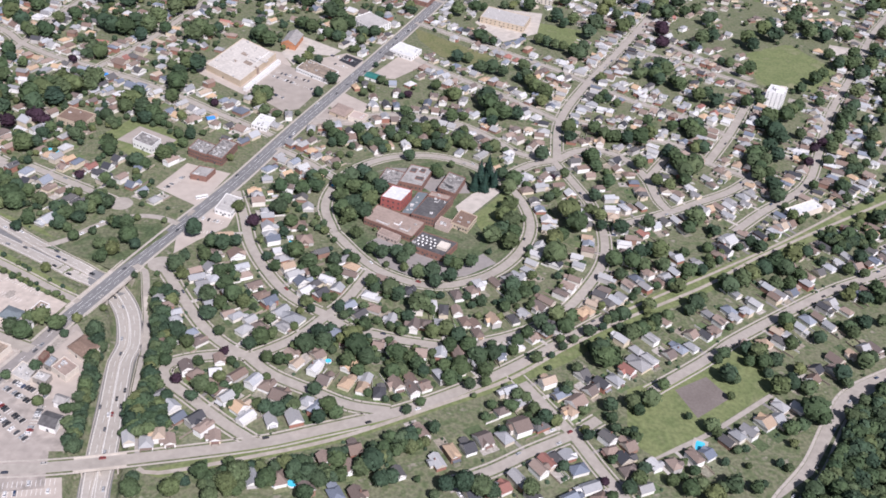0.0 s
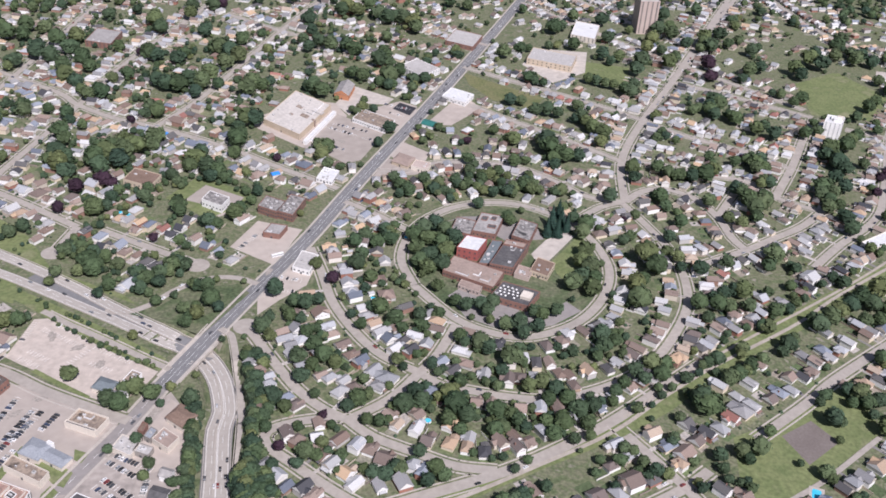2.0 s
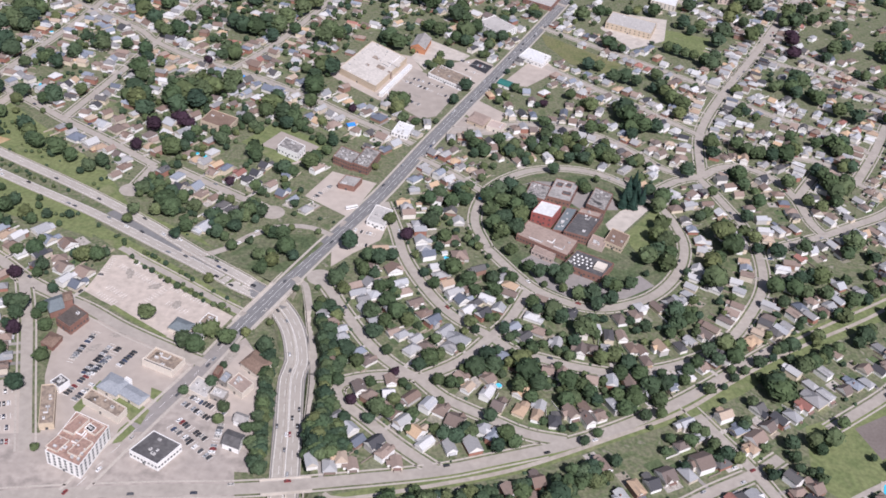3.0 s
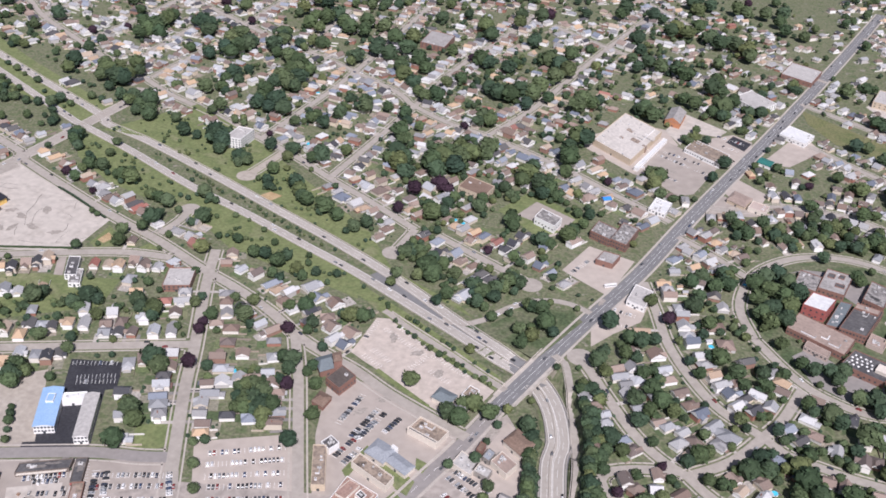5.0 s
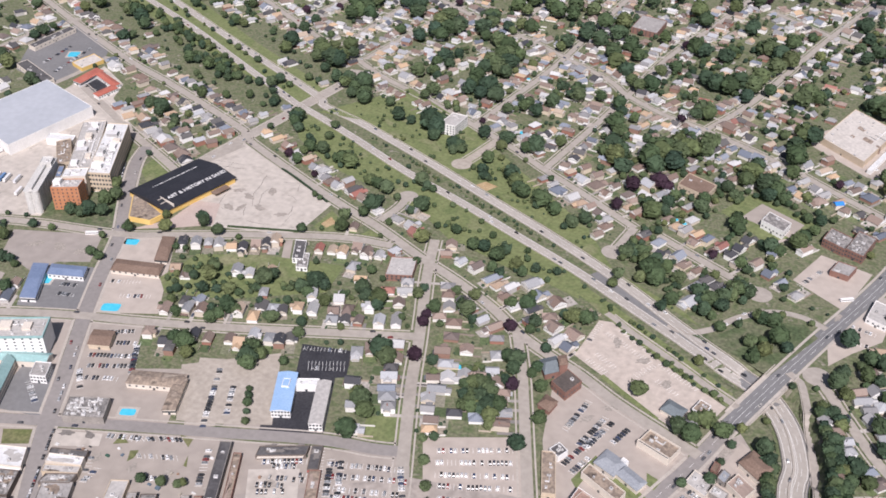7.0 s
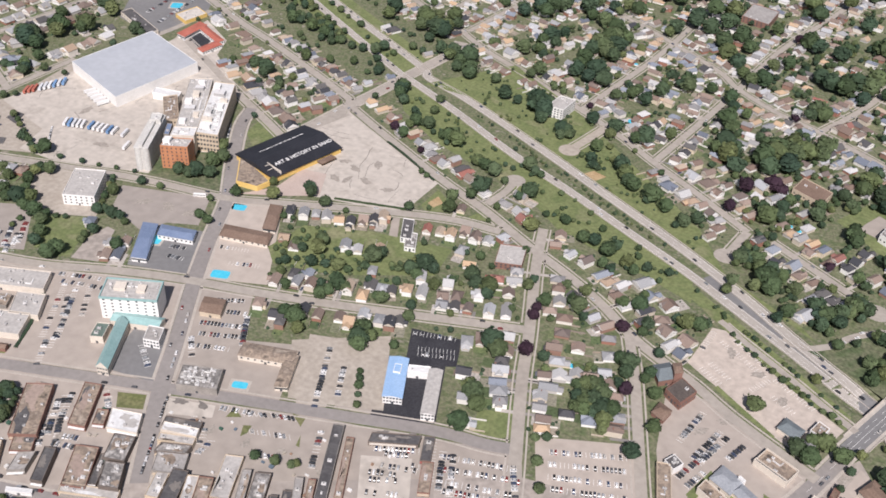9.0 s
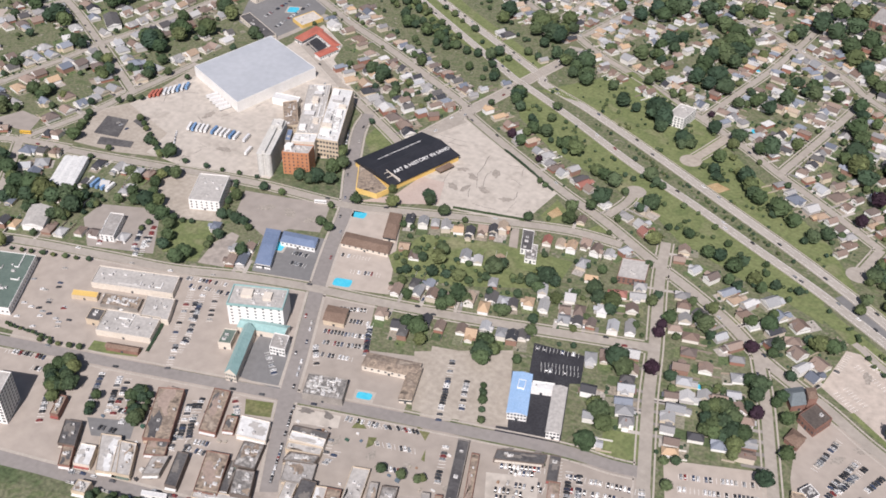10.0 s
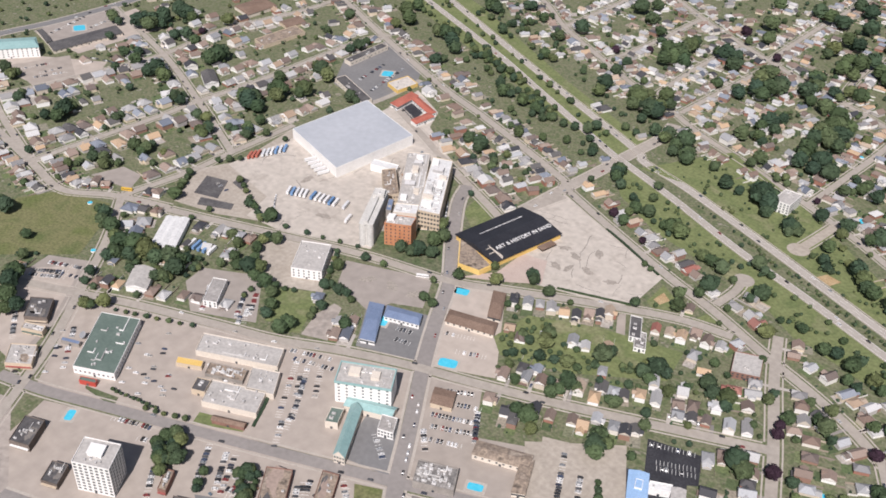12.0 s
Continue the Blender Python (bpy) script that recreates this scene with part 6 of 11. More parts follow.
# the black-roofed hall with white lettering
def hall(cx, cy, w, d, rot, skew, h):
    root = thing("exhibition_hall", "black metal-roofed exhibition hall with white lettering and yellow walls", "hall", pose(cx, cy, 0, 0, 0, rot))
    mark(rect(cx, cy, w + 4, d + 4, rot), 4 | 128)
    mark([(-867, 621), (-838, 582), (-816, 586), (-813, 600)], 4 | 128)
    part("wall", Shape().box(-w / 2, -d / 2, -0.3, w / 2, d / 2, h - 0.2).mesh("wall", YELLOW), root)
    rise = 4.5
    s = Shape().roof(w, d, h, rise, over=1.2, gable_slot=0, edge=0.4)
    part("roof", s.mesh("roof", ROOF_BLACK), root)
    part("canopy", Shape().box(w * 0.12, -d / 2 - 9, 3.6, w * 0.34, -d / 2 - 1.3, 4.1).mesh("canopy", ROOF_BROWN), root, label="dark brown entrance canopy")
    inv = root.matrix_basis.inverted()
    side = [tuple((inv @ Vector((*q, 0)))[:2]) for q in ((-867, 621), (-838, 582), (-816, 586), (-813, 600))]
    mid = [sum(q[0] for q in side) / 4, sum(q[1] for q in side) / 4]
    part("annexe", Shape().prism(side, -0.3, 5).mesh("annexe", YELLOW), root, label="low yellow annexe")
    part("annexe_roof", Shape().prism([(mid[0] + (x - mid[0]) * 0.93, mid[1] + (y - mid[1]) * 0.93) for x, y in side], 4.9, 5.15).mesh("annexe_roof", ROOF_STAINED), root)
    tilt = math.degrees(math.atan2(rise, d / 2 + 1.2))
    text = bpy.data.curves.new("lettering", "FONT")
    text.body, text.size, text.align_x, text.align_y, text.extrude = "ART & HISTORY IN SAND", w * 0.074, "CENTER", "CENTER", 0.03
    text.offset = 0.05
    text.materials.append(WHITE)
    y = -d / 4 - 0.2
    part("lettering", text, root, pose(w * 0.08, y, h + rise * (1 + y / (d / 2 + 1.2)) + 0.12, tilt, 0, 0))
    y = d / 4 - 1.0
    bars = Shape()
    r = random.Random(3)
    x = -w * 0.3
    while x < w * 0.33:
        k = r.uniform(0.6, 1.3)
        bars.box(x, -0.9, 0, x + k, 0.9, 0.06)
        x += k + r.choice((0.5, 0.5, 1.6))
    part("lettering_bars", bars.mesh("lettering_bars", WHITE), root, pose(0, y, h + rise * (1 - y / (d / 2 + 1.2)) + 0.1, -tilt, 0, 0))
    fin = Shape().box(-w * 0.385 - 0.35, -d / 2, h, -w * 0.385 + 0.35, -0.5, h + rise * 0.75)
    part("roof_fin", fin.mesh("roof_fin", BEIGE), root, label="pale board set up on the roof")
    for u, x0 in ((0.62, -0.47), (0.4, -0.45)):
        y = -d / 2 * u
        part("roof_rail", Shape().box(w * x0, y - 0.25, 0, -w * 0.385 - 0.3, y + 0.25, 0.5).mesh("roof_rail", BEIGE), root, pose(0, 0, h + rise * (1 - u) + 0.2))



hall(-832.0, 651.6, 83.3, 56.5, 77.9, 0.18, 6)

# the bridges over the highway
def bridge(pts, width, label):
    line = smooth(pts, 5.0)
    root = thing("road_bridge", label, "bridge", pose(0, 0, 0))
    s = Shape()
    strip(s, line, width / 2, -width / 2, 0.02, 1.3)
    part("deck", s.mesh("deck", CONCRETE), root)
    for side in (1, -1):
        s = Shape()
        o = side * (width / 2 - 0.3)
        strip(s, line, o + 0.2, o - 0.2, 1.1, 1.1)
        part("parapet", s.mesh("parapet", CONCRETE), root)
    mid = line[len(line) // 2]
    t = line[len(line) // 2 + 1] - mid
    rot = math.degrees(math.atan2(t[1], t[0]))
    for k in (-11, 0, 11):
        part("pier", Shape().box(-0.5, -width / 2 + 1, -8, 0.5, width / 2 - 1, -1.2).mesh("pier", CONCRETE), root, pose(mid[0] + math.cos(radians(rot)) * k, mid[1] + math.sin(radians(rot)) * k, 0, 0, 0, rot))


bridge([(-252, 658), (-259, 634), (-266, 611), (-273, 588)], 20.5, "grey concrete road bridge over a sunken highway")
bridge([(-217, 435), (-202, 440), (-186, 445)], 12.5, "grey concrete road bridge over a sunken highway")

# blocks whose trees and houses are placed one by one
BLOCKS = [[(-265, 761), (-8, 820), (-10, 487), (-188, 456)],
          [(-44, 745), (218, 801), (172, 586), (-38, 548)],
          [(50, 1026), (397, 1117), (298, 776), (35, 721)],
          [(-799, 581), (-599, 742), (-503, 559), (-670, 428)],
          [(-580, 674), (-377, 837), (-319, 634), (-487, 503)],
          [(-867, 814), (-653, 994), (-526, 721), (-698, 583)],
          [(-1013, 1156), (-25, 1795), (-26, 1474), (-240, 1088), (-203, 768), (-420, 738), (-475, 776), (-659, 879), (-880, 965)],
          [(-25, 567), (86, 594), (197, 707), (265, 756), (426, 828), (369, 646), (255, 492), (136, 463), (-11, 440)],
          [(-1735, 644), (-1453, 926), (-1104, 609), (-1319, 406)],
          [(-1510, 869), (-1217, 1163), (-926, 777), (-1043, 722), (-1154, 783), (-1144, 662), (-1148, 568)],
          [(-1258, 371), (-1045, 555), (-894, 418), (-965, 385), (-1143, 305)],
          [(-1156, 1224), (-800, 1581), (-599, 1021), (-707, 919), (-998, 991)],
          [(-106, 1346), (-14, 1514), (339, 1639), (236, 1075), (50, 1026), (-86, 1000)],
          [(146, 1443), (678, 1630), (472, 975), (266, 925), (122, 914)],
          [(588, 1485), (707, 1530), (513, 994), (443, 975), (460, 1098), (518, 1269)]]
for pts in BLOCKS:
    mark(pts, 32)

# ---- houses ----
def house_kinds():
    kinds, r = [], random.Random(5)
    for k in range(24):
        w, d = (r.uniform(6.8, 9.2), r.uniform(9.5, 13.5)) if k < 16 else (r.uniform(9.8, 13.5), r.uniform(11.5, 15.5))
        tall = r.random() < 0.4
        h = r.uniform(5.0, 5.8) if tall else r.uniform(2.9, 3.5)
        hip = k % 3 == 0
        along = "y" if r.random() < 0.6 else "x"
        rise = (w if along == "y" else d) / 2 * r.uniform(0.5, 0.85)
        rise = min(rise, 4.0)
        wall = Shape().box(-w / 2, -d / 2, -0.3, w / 2, d / 2, h - 0.05, bottom=False)
        if k % 4 == 1:
            wall.box(-w / 2 + 0.5, -d / 2 - 4, -0.3, w / 2 - 2.2, -d / 2 + 0.1, h - 0.6, bottom=False)
        roof = Shape().roof(w, d, h, rise, hip=(w if along == "y" else d) / 2 * 0.9 if hip else 0, along=along, gable_slot=1)
        if k % 4 == 1:
            roof.roof(w - 2.7, 5.5, h - 0.55, rise * 0.5, cx=-0.85, cy=-d / 2 - 1.5, along="y", gable_slot=1)
        if k % 4 == 2:
            wall.box(w / 2 - 0.1, -d * 0.3, -0.3, w / 2 + 2.4, d * 0.15, h - 0.5, bottom=False)
            roof.roof(4.6, d * 0.45, h - 0.45, rise * 0.55, cx=w / 2 + 0.4, cy=-d * 0.075, along="x", gable_slot=1)
        elif k % 4 == 3:
            roof.roof(w * 0.42, d * 0.5, h + 0.02, rise * 0.8, cx=w * 0.2, cy=d * 0.28, along="y", gable_slot=1)
        porch = Shape()
        pw = w * r.uniform(0.4, 0.9)
        porch.add([(-pw / 2, d / 2 - 0.1, 2.9), (pw / 2, d / 2 - 0.1, 2.9), (pw / 2, d / 2 + 2, 2.4), (-pw / 2, d / 2 + 2, 2.4),
                   (-pw / 2, d / 2 - 0.1, 2.7), (pw / 2, d / 2 - 0.1, 2.7), (pw / 2, d / 2 + 2, 2.2), (-pw / 2, d / 2 + 2, 2.2)],
                  [(0, 3, 2, 1), (3, 7, 6, 2), (0, 4, 7, 3), (1, 2, 6, 5), (4, 5, 6, 7)])
        for x in (-pw / 2 + 0.15, pw / 2 - 0.15):
            porch.box(x - 0.12, d / 2 + 1.7, 0, x + 0.12, d / 2 + 1.94, 2.3)
        chimney = Shape().box(w * 0.22, -1, h, w * 0.22 + 0.8, -0.2, h + rise + 0.5)
        kinds.append(dict(w=w, d=d, tall=tall, wall=wall.mesh("house_wall", WALLS),
                          porch=porch.mesh("porch", ROOFS), chimney=chimney.mesh("chimney", BRICK), hip=hip, S=(wall, roof), roofs={}))
    return kinds


KINDS = house_kinds()
shed_mesh = Shape().box(-2, -2.6, -0.2, 2, 2.6, 2.3).mesh("shed_wall", WALLS)
shed_roof = Shape().roof(4, 5.2, 2.35, 1.0, over=0.25, along="y").mesh("shed_roof", ROOFS)
HOUSES, SHEDS, DRIVES = [], [], Shape()


LINE_PTS = np.array([p[:2] for st in STREETS if st["left"] or st["right"] for p in st["line"]])
LINE_DIR = np.array([math.degrees(math.atan2(v[1], v[0])) for st in STREETS if st["left"] or st["right"] for v in normals(st["line"])])
SHADES = "bbbbbbbwwwwkkkggggttss"


def roof_mesh(k, c):
    """The roof of one kind of house in one colour of shingle."""
    kind = KINDS[k]
    if c not in kind["roofs"]:
        kind["roofs"][c] = kind["S"][1].mesh("house_roof", [SHINGLES[c], GABLE])
    return kind["roofs"][c]


def homes(pts):
    """Houses at given places, turned as the nearest street runs. The letter names the roof's colour, a capital a larger house."""
    for x, y, c in pts:
        d = np.hypot(LINE_PTS[:, 0] - x, LINE_PTS[:, 1] - y)
        near = np.array((x, y)) - LINE_PTS[int(d.argmin())]
        rot = LINE_DIR[int(d.argmin())] + 90
        if near @ np.array((math.cos(radians(rot - 90)), math.sin(radians(rot - 90)))) < 0:
            rot += 180
        k = rnd.randrange(16, 24) if c.isupper() or x < -1080 else rnd.randrange(16)
        kind = KINDS[k]
        if taken(rect(x, y, kind["w"] - 1.5, kind["d"] - 3, rot), 1 | 4):
            k = min(range(16), key=lambda i: KINDS[i]["w"] * KINDS[i]["d"])
            kind = KINDS[k]
            if taken(rect(x, y, kind["w"] - 2.5, kind["d"] - 4, rot), 1 | 4):
                continue
        mark(rect(x, y, kind["w"] + 0.5, kind["d"] + 0.5, rot), 4)
        HOUSES.append((k, x, y, rot + rnd.uniform(-4, 4), c.lower()))


def house_row(st, side):
    line, n = st["line"], normals(st["line"])
    length = np.r_[0, np.cumsum([np.hypot(*(b - a)[:2]) for a, b in zip(line, line[1:])])]
    s = rnd.uniform(5, 10)
    while s < length[-1] - 4:
        k = rnd.randrange(16, 24) if st["name"] in ("upper", "upper_cross", "diagonal") else rnd.randrange(8, 24) if st["name"] == "old" else rnd.randrange(16)
        kind = KINDS[k]
        i = int(np.searchsorted(length, s)) - 1
        p = line[i] + (line[i + 1] - line[i]) * (s - length[i]) / max(1e-6, length[i + 1] - length[i])
        out = n[i] * side
        off = st["width"] / 2 + st["setback"] + kind["d"] / 2 + rnd.uniform(-2.2, 2.6)
        c = p[:2] + out * off
        rot = math.degrees(math.atan2(out[1], out[0])) + 90 + rnd.uniform(-5, 5)
        foot = rect(c[0], c[1], kind["w"] + 1.0, kind["d"] + 1, rot)
        if taken(foot, 1 | 2 | 4 | 8) or at_cell(*c) & 32 and rnd.random() < 0.5:
            s += 3.5
            continue
        mark(rect(c[0], c[1], kind["w"] + 0.5, kind["d"] + 0.5, rot), 4)
        HOUSES.append((k, c[0], c[1], rot, rnd.choice(SHADES)))
        along = np.array((-out[1], out[0]))
        g = p[:2] + along * (kind["w"] / 2 + 1.7) * rnd.choice((1, -1))
        a, b = g + out * (st["width"] / 2 - 0.3), g + out * (off + rnd.uniform(-1, kind["d"] / 2))
        q = along * rnd.uniform(1.2, 1.7)
        poly = [tuple(a + q), tuple(a - q), tuple(b - q), tuple(b + q)]
        if not taken(rect(*((a + b) / 2 + out * 2), 1.5, np.hypot(*(b - a)) - 6, rot), 1 | 2):
            DRIVES.prism(poly, -0.1, 0.035)
            if rnd.random() < 0.4:
                DRIVE_CARS.append((*(a + (b - a) * rnd.uniform(0.5, 0.75)), rot))
        if rnd.random() < 0.5:
            e = c + out * (kind["d"] / 2 + rnd.uniform(7, 11)) + along * rnd.uniform(-3, 3)
            if not taken(rect(e[0], e[1], 5, 6, rot), 1 | 2 | 4 | 8):
                mark(rect(e[0], e[1], 4.5, 5.5, rot), 4)
                SHEDS.append((e[0], e[1], rot))
        s += kind["w"] + (rnd.uniform(2.2, 6.5) if k > 15 else rnd.uniform(1.6, 4.2))


DRIVE_CARS = []
homes([(-860, 451, "g"), (-852, 460, "b"), (-896, 462, "s")])
homes([(534, 1247, "k"), (523, 1225, "k"), (513, 1204, "w"), (505, 1184, "b"), (501, 1166, "w"), (529, 1197, "w"), (528, 1181, "s"), (472, 1087, "w"), (473, 1076, "s"), (456, 1067, "s"), (461, 1051, "w"), (447, 1036, "b"), (435, 1019, "t"), (437, 1010, "t"), (427, 994, "b"), (418, 975, "b"), (409, 963, "s"), (507, 1128, "s"), (503, 1137, "w"), (537, 1141, "s"), (530, 1111, "g"), (553, 1126, "s"), (533, 1079, "s"), (467, 1005, "w"), (470, 999, "w"), (586, 1321, "b"), (573, 1293, "b"), (600, 1303, "w"), (610, 1296, "b"), (631, 1368, "b"), (592, 1390, "s"), (576, 1328, "w")])
homes([(558, 1322, "s"), (633, 1343, "t"), (581, 1247, "s"), (593, 1233, "t"), (460, 1026, "s"), (620, 1385, "w"), (652, 1396, "b"), (615, 1420, "w"), (639, 1413, "s")])
homes([(-38, 1334, "w"), (-31, 1371, "w"), (-38, 1302, "w"), (1, 1336, "g"), (28, 1490, "b"), (32, 1466, "w"), (7, 1483, "w"), (-39, 1155, "b"), (-25, 1150, "w"), (-11, 1146, "s"), (6, 1142, "w"), (13, 1127, "w"), (25, 1114, "t"), (36, 1109, "w"), (46, 1103, "b"), (53, 1191, "r"), (64, 1185, "r"), (63, 1241, "s"), (79, 1227, "t"), (87, 1210, "w"), (105, 1206, "g"), (119, 1201, "w"), (125, 1194, "w"), (131, 1178, "w"), (149, 1183, "w"), (155, 1176, "w"), (93, 1150, "b"), (107, 1145, "w"), (117, 1139, "w"), (126, 1125, "b"), (120, 1108, "t"), (140, 1129, "w")])
homes([(71, 1079, "w"), (80, 1066, "w"), (110, 1066, "w"), (-52, 1100, "b"), (-61, 1074, "w"), (-31, 1051, "b"), (-37, 1027, "s"), (-18, 1086, "w"), (-5, 1081, "b"), (2, 1075, "s"), (-5, 1028, "b"), (8, 1017, "b"), (17, 1012, "w"), (29, 1001, "s"), (75, 1027, "w"), (87, 1024, "w"), (178, 1275, "w"), (178, 1246, "w"), (168, 1225, "w"), (162, 1205, "w"), (198, 1344, "b"), (231, 1410, "s"), (234, 1399, "t"), (271, 1508, "K"), (244, 1336, "t"), (259, 1330, "s"), (182, 1166, "B"), (198, 1154, "w"), (203, 1216, "k"), (196, 1187, "w"), (154, 1078, "w"), (165, 1066, "w")])
homes([(174, 1061, "w"), (186, 1049, "b"), (222, 1136, "w"), (235, 1131, "w"), (215, 1072, "b"), (186, 1160, "B"), (205, 1211, "g"), (207, 1193, "k"), (207, 1157, "w"), (214, 1125, "w"), (232, 1130, "w"), (245, 1126, "w"), (262, 1122, "w"), (271, 1108, "g"), (287, 1105, "r"), (302, 1093, "r"), (283, 1145, "s"), (326, 1193, "r"), (313, 1197, "w"), (298, 1221, "b"), (307, 1233, "t"), (262, 1229, "w"), (280, 1225, "w"), (319, 1090, "t"), (312, 1073, "w"), (355, 1174, "b"), (343, 1145, "b"), (156, 1084, "w"), (161, 1062, "w"), (174, 1058, "w"), (193, 1048, "w"), (206, 1044, "b")])
homes([(233, 1022, "w"), (228, 1013, "w"), (253, 1006, "S"), (288, 1029, "b"), (293, 1016, "b"), (351, 1099, "b"), (344, 1081, "w"), (333, 1041, "s"), (317, 1008, "b"), (326, 990, "w"), (325, 1017, "w"), (485, 1230, "t"), (473, 1200, "b"), (470, 1173, "w"), (433, 1113, "W"), (423, 1087, "s"), (383, 1018, "w"), (381, 997, "t"), (378, 970, "B"), (438, 1033, "b"), (429, 1010, "t"), (452, 1058, "g"), (463, 1075, "g"), (473, 1085, "w"), (416, 973, "w"), (528, 1224, "k"), (511, 1193, "b"), (506, 1174, "w"), (587, 1448, "w"), (612, 1504, "t"), (548, 1495, "t"), (525, 1487, "w")])
homes([(551, 1471, "b"), (295, 1421, "r"), (343, 1314, "b"), (329, 1299, "b"), (370, 1377, "w"), (418, 1451, "b"), (249, 1316, "w"), (244, 1335, "t")])
homes([(-1471, 663, "b"), (-1469, 679, "b"), (-1466, 606, "b"), (-1461, 700, "b"), (-1463, 738, "b"), (-1465, 777, "w"), (-1465, 807, "b"), (-1383, 712, "B"), (-1379, 691, "b"), (-1379, 741, "B"), (-1375, 771, "t"), (-1374, 785, "s"), (-1386, 684, "s"), (-1361, 673, "s"), (-1338, 672, "s"), (-1310, 676, "K"), (-1317, 704, "b"), (-1311, 722, "b"), (-1311, 745, "B"), (-1299, 757, "w"), (-1272, 748, "b"), (-1392, 564, "B"), (-1397, 592, "b"), (-1392, 608, "b"), (-1387, 625, "B"), (-1400, 535, "s"), (-1399, 546, "s"), (-1399, 505, "B"), (-1411, 473, "w"), (-1415, 490, "w"), (-1375, 459, "B"), (-1326, 478, "w")])
homes([(-1321, 492, "k"), (-1316, 506, "b"), (-1316, 525, "b"), (-1325, 546, "B"), (-1315, 565, "w"), (-1315, 585, "w"), (-1315, 617, "w"), (-1247, 582, "b"), (-1253, 567, "s"), (-1247, 601, "w"), (-1240, 542, "T"), (-1266, 527, "b"), (-1256, 509, "t"), (-1253, 486, "K"), (-1271, 460, "b"), (-1316, 461, "b"), (-1319, 449, "b"), (-1325, 470, "b"), (-1198, 529, "b"), (-1177, 558, "g"), (-1241, 637, "w"), (-1243, 655, "b"), (-1236, 693, "b"), (-1175, 661, "g"), (-1178, 610, "w"), (-1335, 850, "B"), (-1356, 880, "B"), (-1360, 812, "B"), (-1344, 788, "B"), (-1295, 798, "w"), (-1293, 826, "b"), (-1296, 760, "w")])
homes([(-1271, 785, "b"), (-1222, 773, "w"), (-1229, 755, "b"), (-1232, 730, "b"), (-1233, 686, "b"), (-1166, 729, "w"), (-1165, 709, "b"), (-1168, 676, "t"), (-1167, 697, "b"), (-1167, 658, "g"), (-1299, 873, "K"), (-1287, 898, "t"), (-1283, 916, "w"), (-1296, 975, "b"), (-1329, 988, "b"), (-1283, 973, "r"), (-1202, 941, "b"), (-1181, 935, "b"), (-1164, 926, "b"), (-1235, 950, "k"), (-1098, 905, "b"), (-1085, 894, "s"), (-1072, 889, "t"), (-1093, 838, "w"), (-1072, 840, "B"), (-1050, 830, "b"), (-1031, 817, "b"), (-1011, 808, "b"), (-1021, 847, "b"), (-1043, 869, "g"), (-1021, 858, "b"), (-989, 838, "w")])
homes([(-990, 808, "w"), (-968, 801, "b"), (-943, 789, "w"), (-1014, 757, "s"), (-997, 755, "g"), (-987, 743, "T"), (-967, 748, "T"), (-1137, 439, "S"), (-1106, 433, "w"), (-1096, 416, "s"), (-998, 375, "w"), (-985, 386, "b"), (-973, 392, "b"), (-949, 403, "w"), (-1114, 419, "w"), (-1026, 1114, "w"), (-1019, 1055, "w"), (-988, 1048, "b"), (-973, 1038, "b"), (-936, 1005, "w"), (-914, 1004, "b"), (-1010, 1230, "b"), (-994, 1291, "b"), (-1003, 1164, "w"), (-997, 1184, "w"), (-957, 1169, "w"), (-948, 1233, "b"), (-940, 1284, "t"), (-909, 1257, "b"), (-977, 1339, "w"), (-940, 1329, "w"), (-913, 1310, "s")])
homes([(-909, 1329, "b"), (-917, 1383, "b"), (-848, 1317, "b"), (-852, 1386, "w"), (-825, 1340, "s"), (-805, 1332, "w"), (-791, 1359, "b"), (-764, 1331, "b"), (-958, 1090, "b"), (-933, 1077, "t"), (-925, 1085, "w"), (-898, 1065, "t"), (-877, 1050, "w"), (-878, 1072, "w"), (-887, 1111, "t"), (-876, 1121, "s"), (-879, 1167, "w"), (-818, 1131, "t"), (-825, 1171, "w"), (-828, 1121, "w"), (-830, 1063, "g"), (-827, 1088, "b"), (-843, 1030, "s"), (-831, 1030, "t"), (-814, 1005, "w"), (-799, 1010, "b"), (-785, 1004, "t"), (-763, 996, "b"), (-803, 1026, "w"), (-767, 1041, "s"), (-773, 1045, "w"), (-837, 964, "w")])
homes([(-844, 919, "g"), (-779, 944, "b"), (-763, 941, "b"), (-750, 936, "b"), (-723, 928, "b"), (-710, 923, "b"), (-799, 962, "t"), (-766, 1093, "w"), (-767, 1113, "w"), (-764, 1074, "b"), (-760, 1153, "w"), (-775, 1172, "s"), (-807, 1200, "b"), (-786, 1196, "b"), (-791, 1253, "t"), (-763, 1231, "t"), (-736, 1221, "b"), (-796, 1274, "b"), (-714, 1081, "t"), (-715, 1100, "w"), (-722, 1044, "w"), (-715, 1042, "g"), (-725, 996, "b"), (-728, 975, "t"), (-706, 970, "w"), (-679, 953, "b"), (-914, 951, "K"), (-925, 950, "w"), (-846, 845, "s"), (-858, 818, "w")])
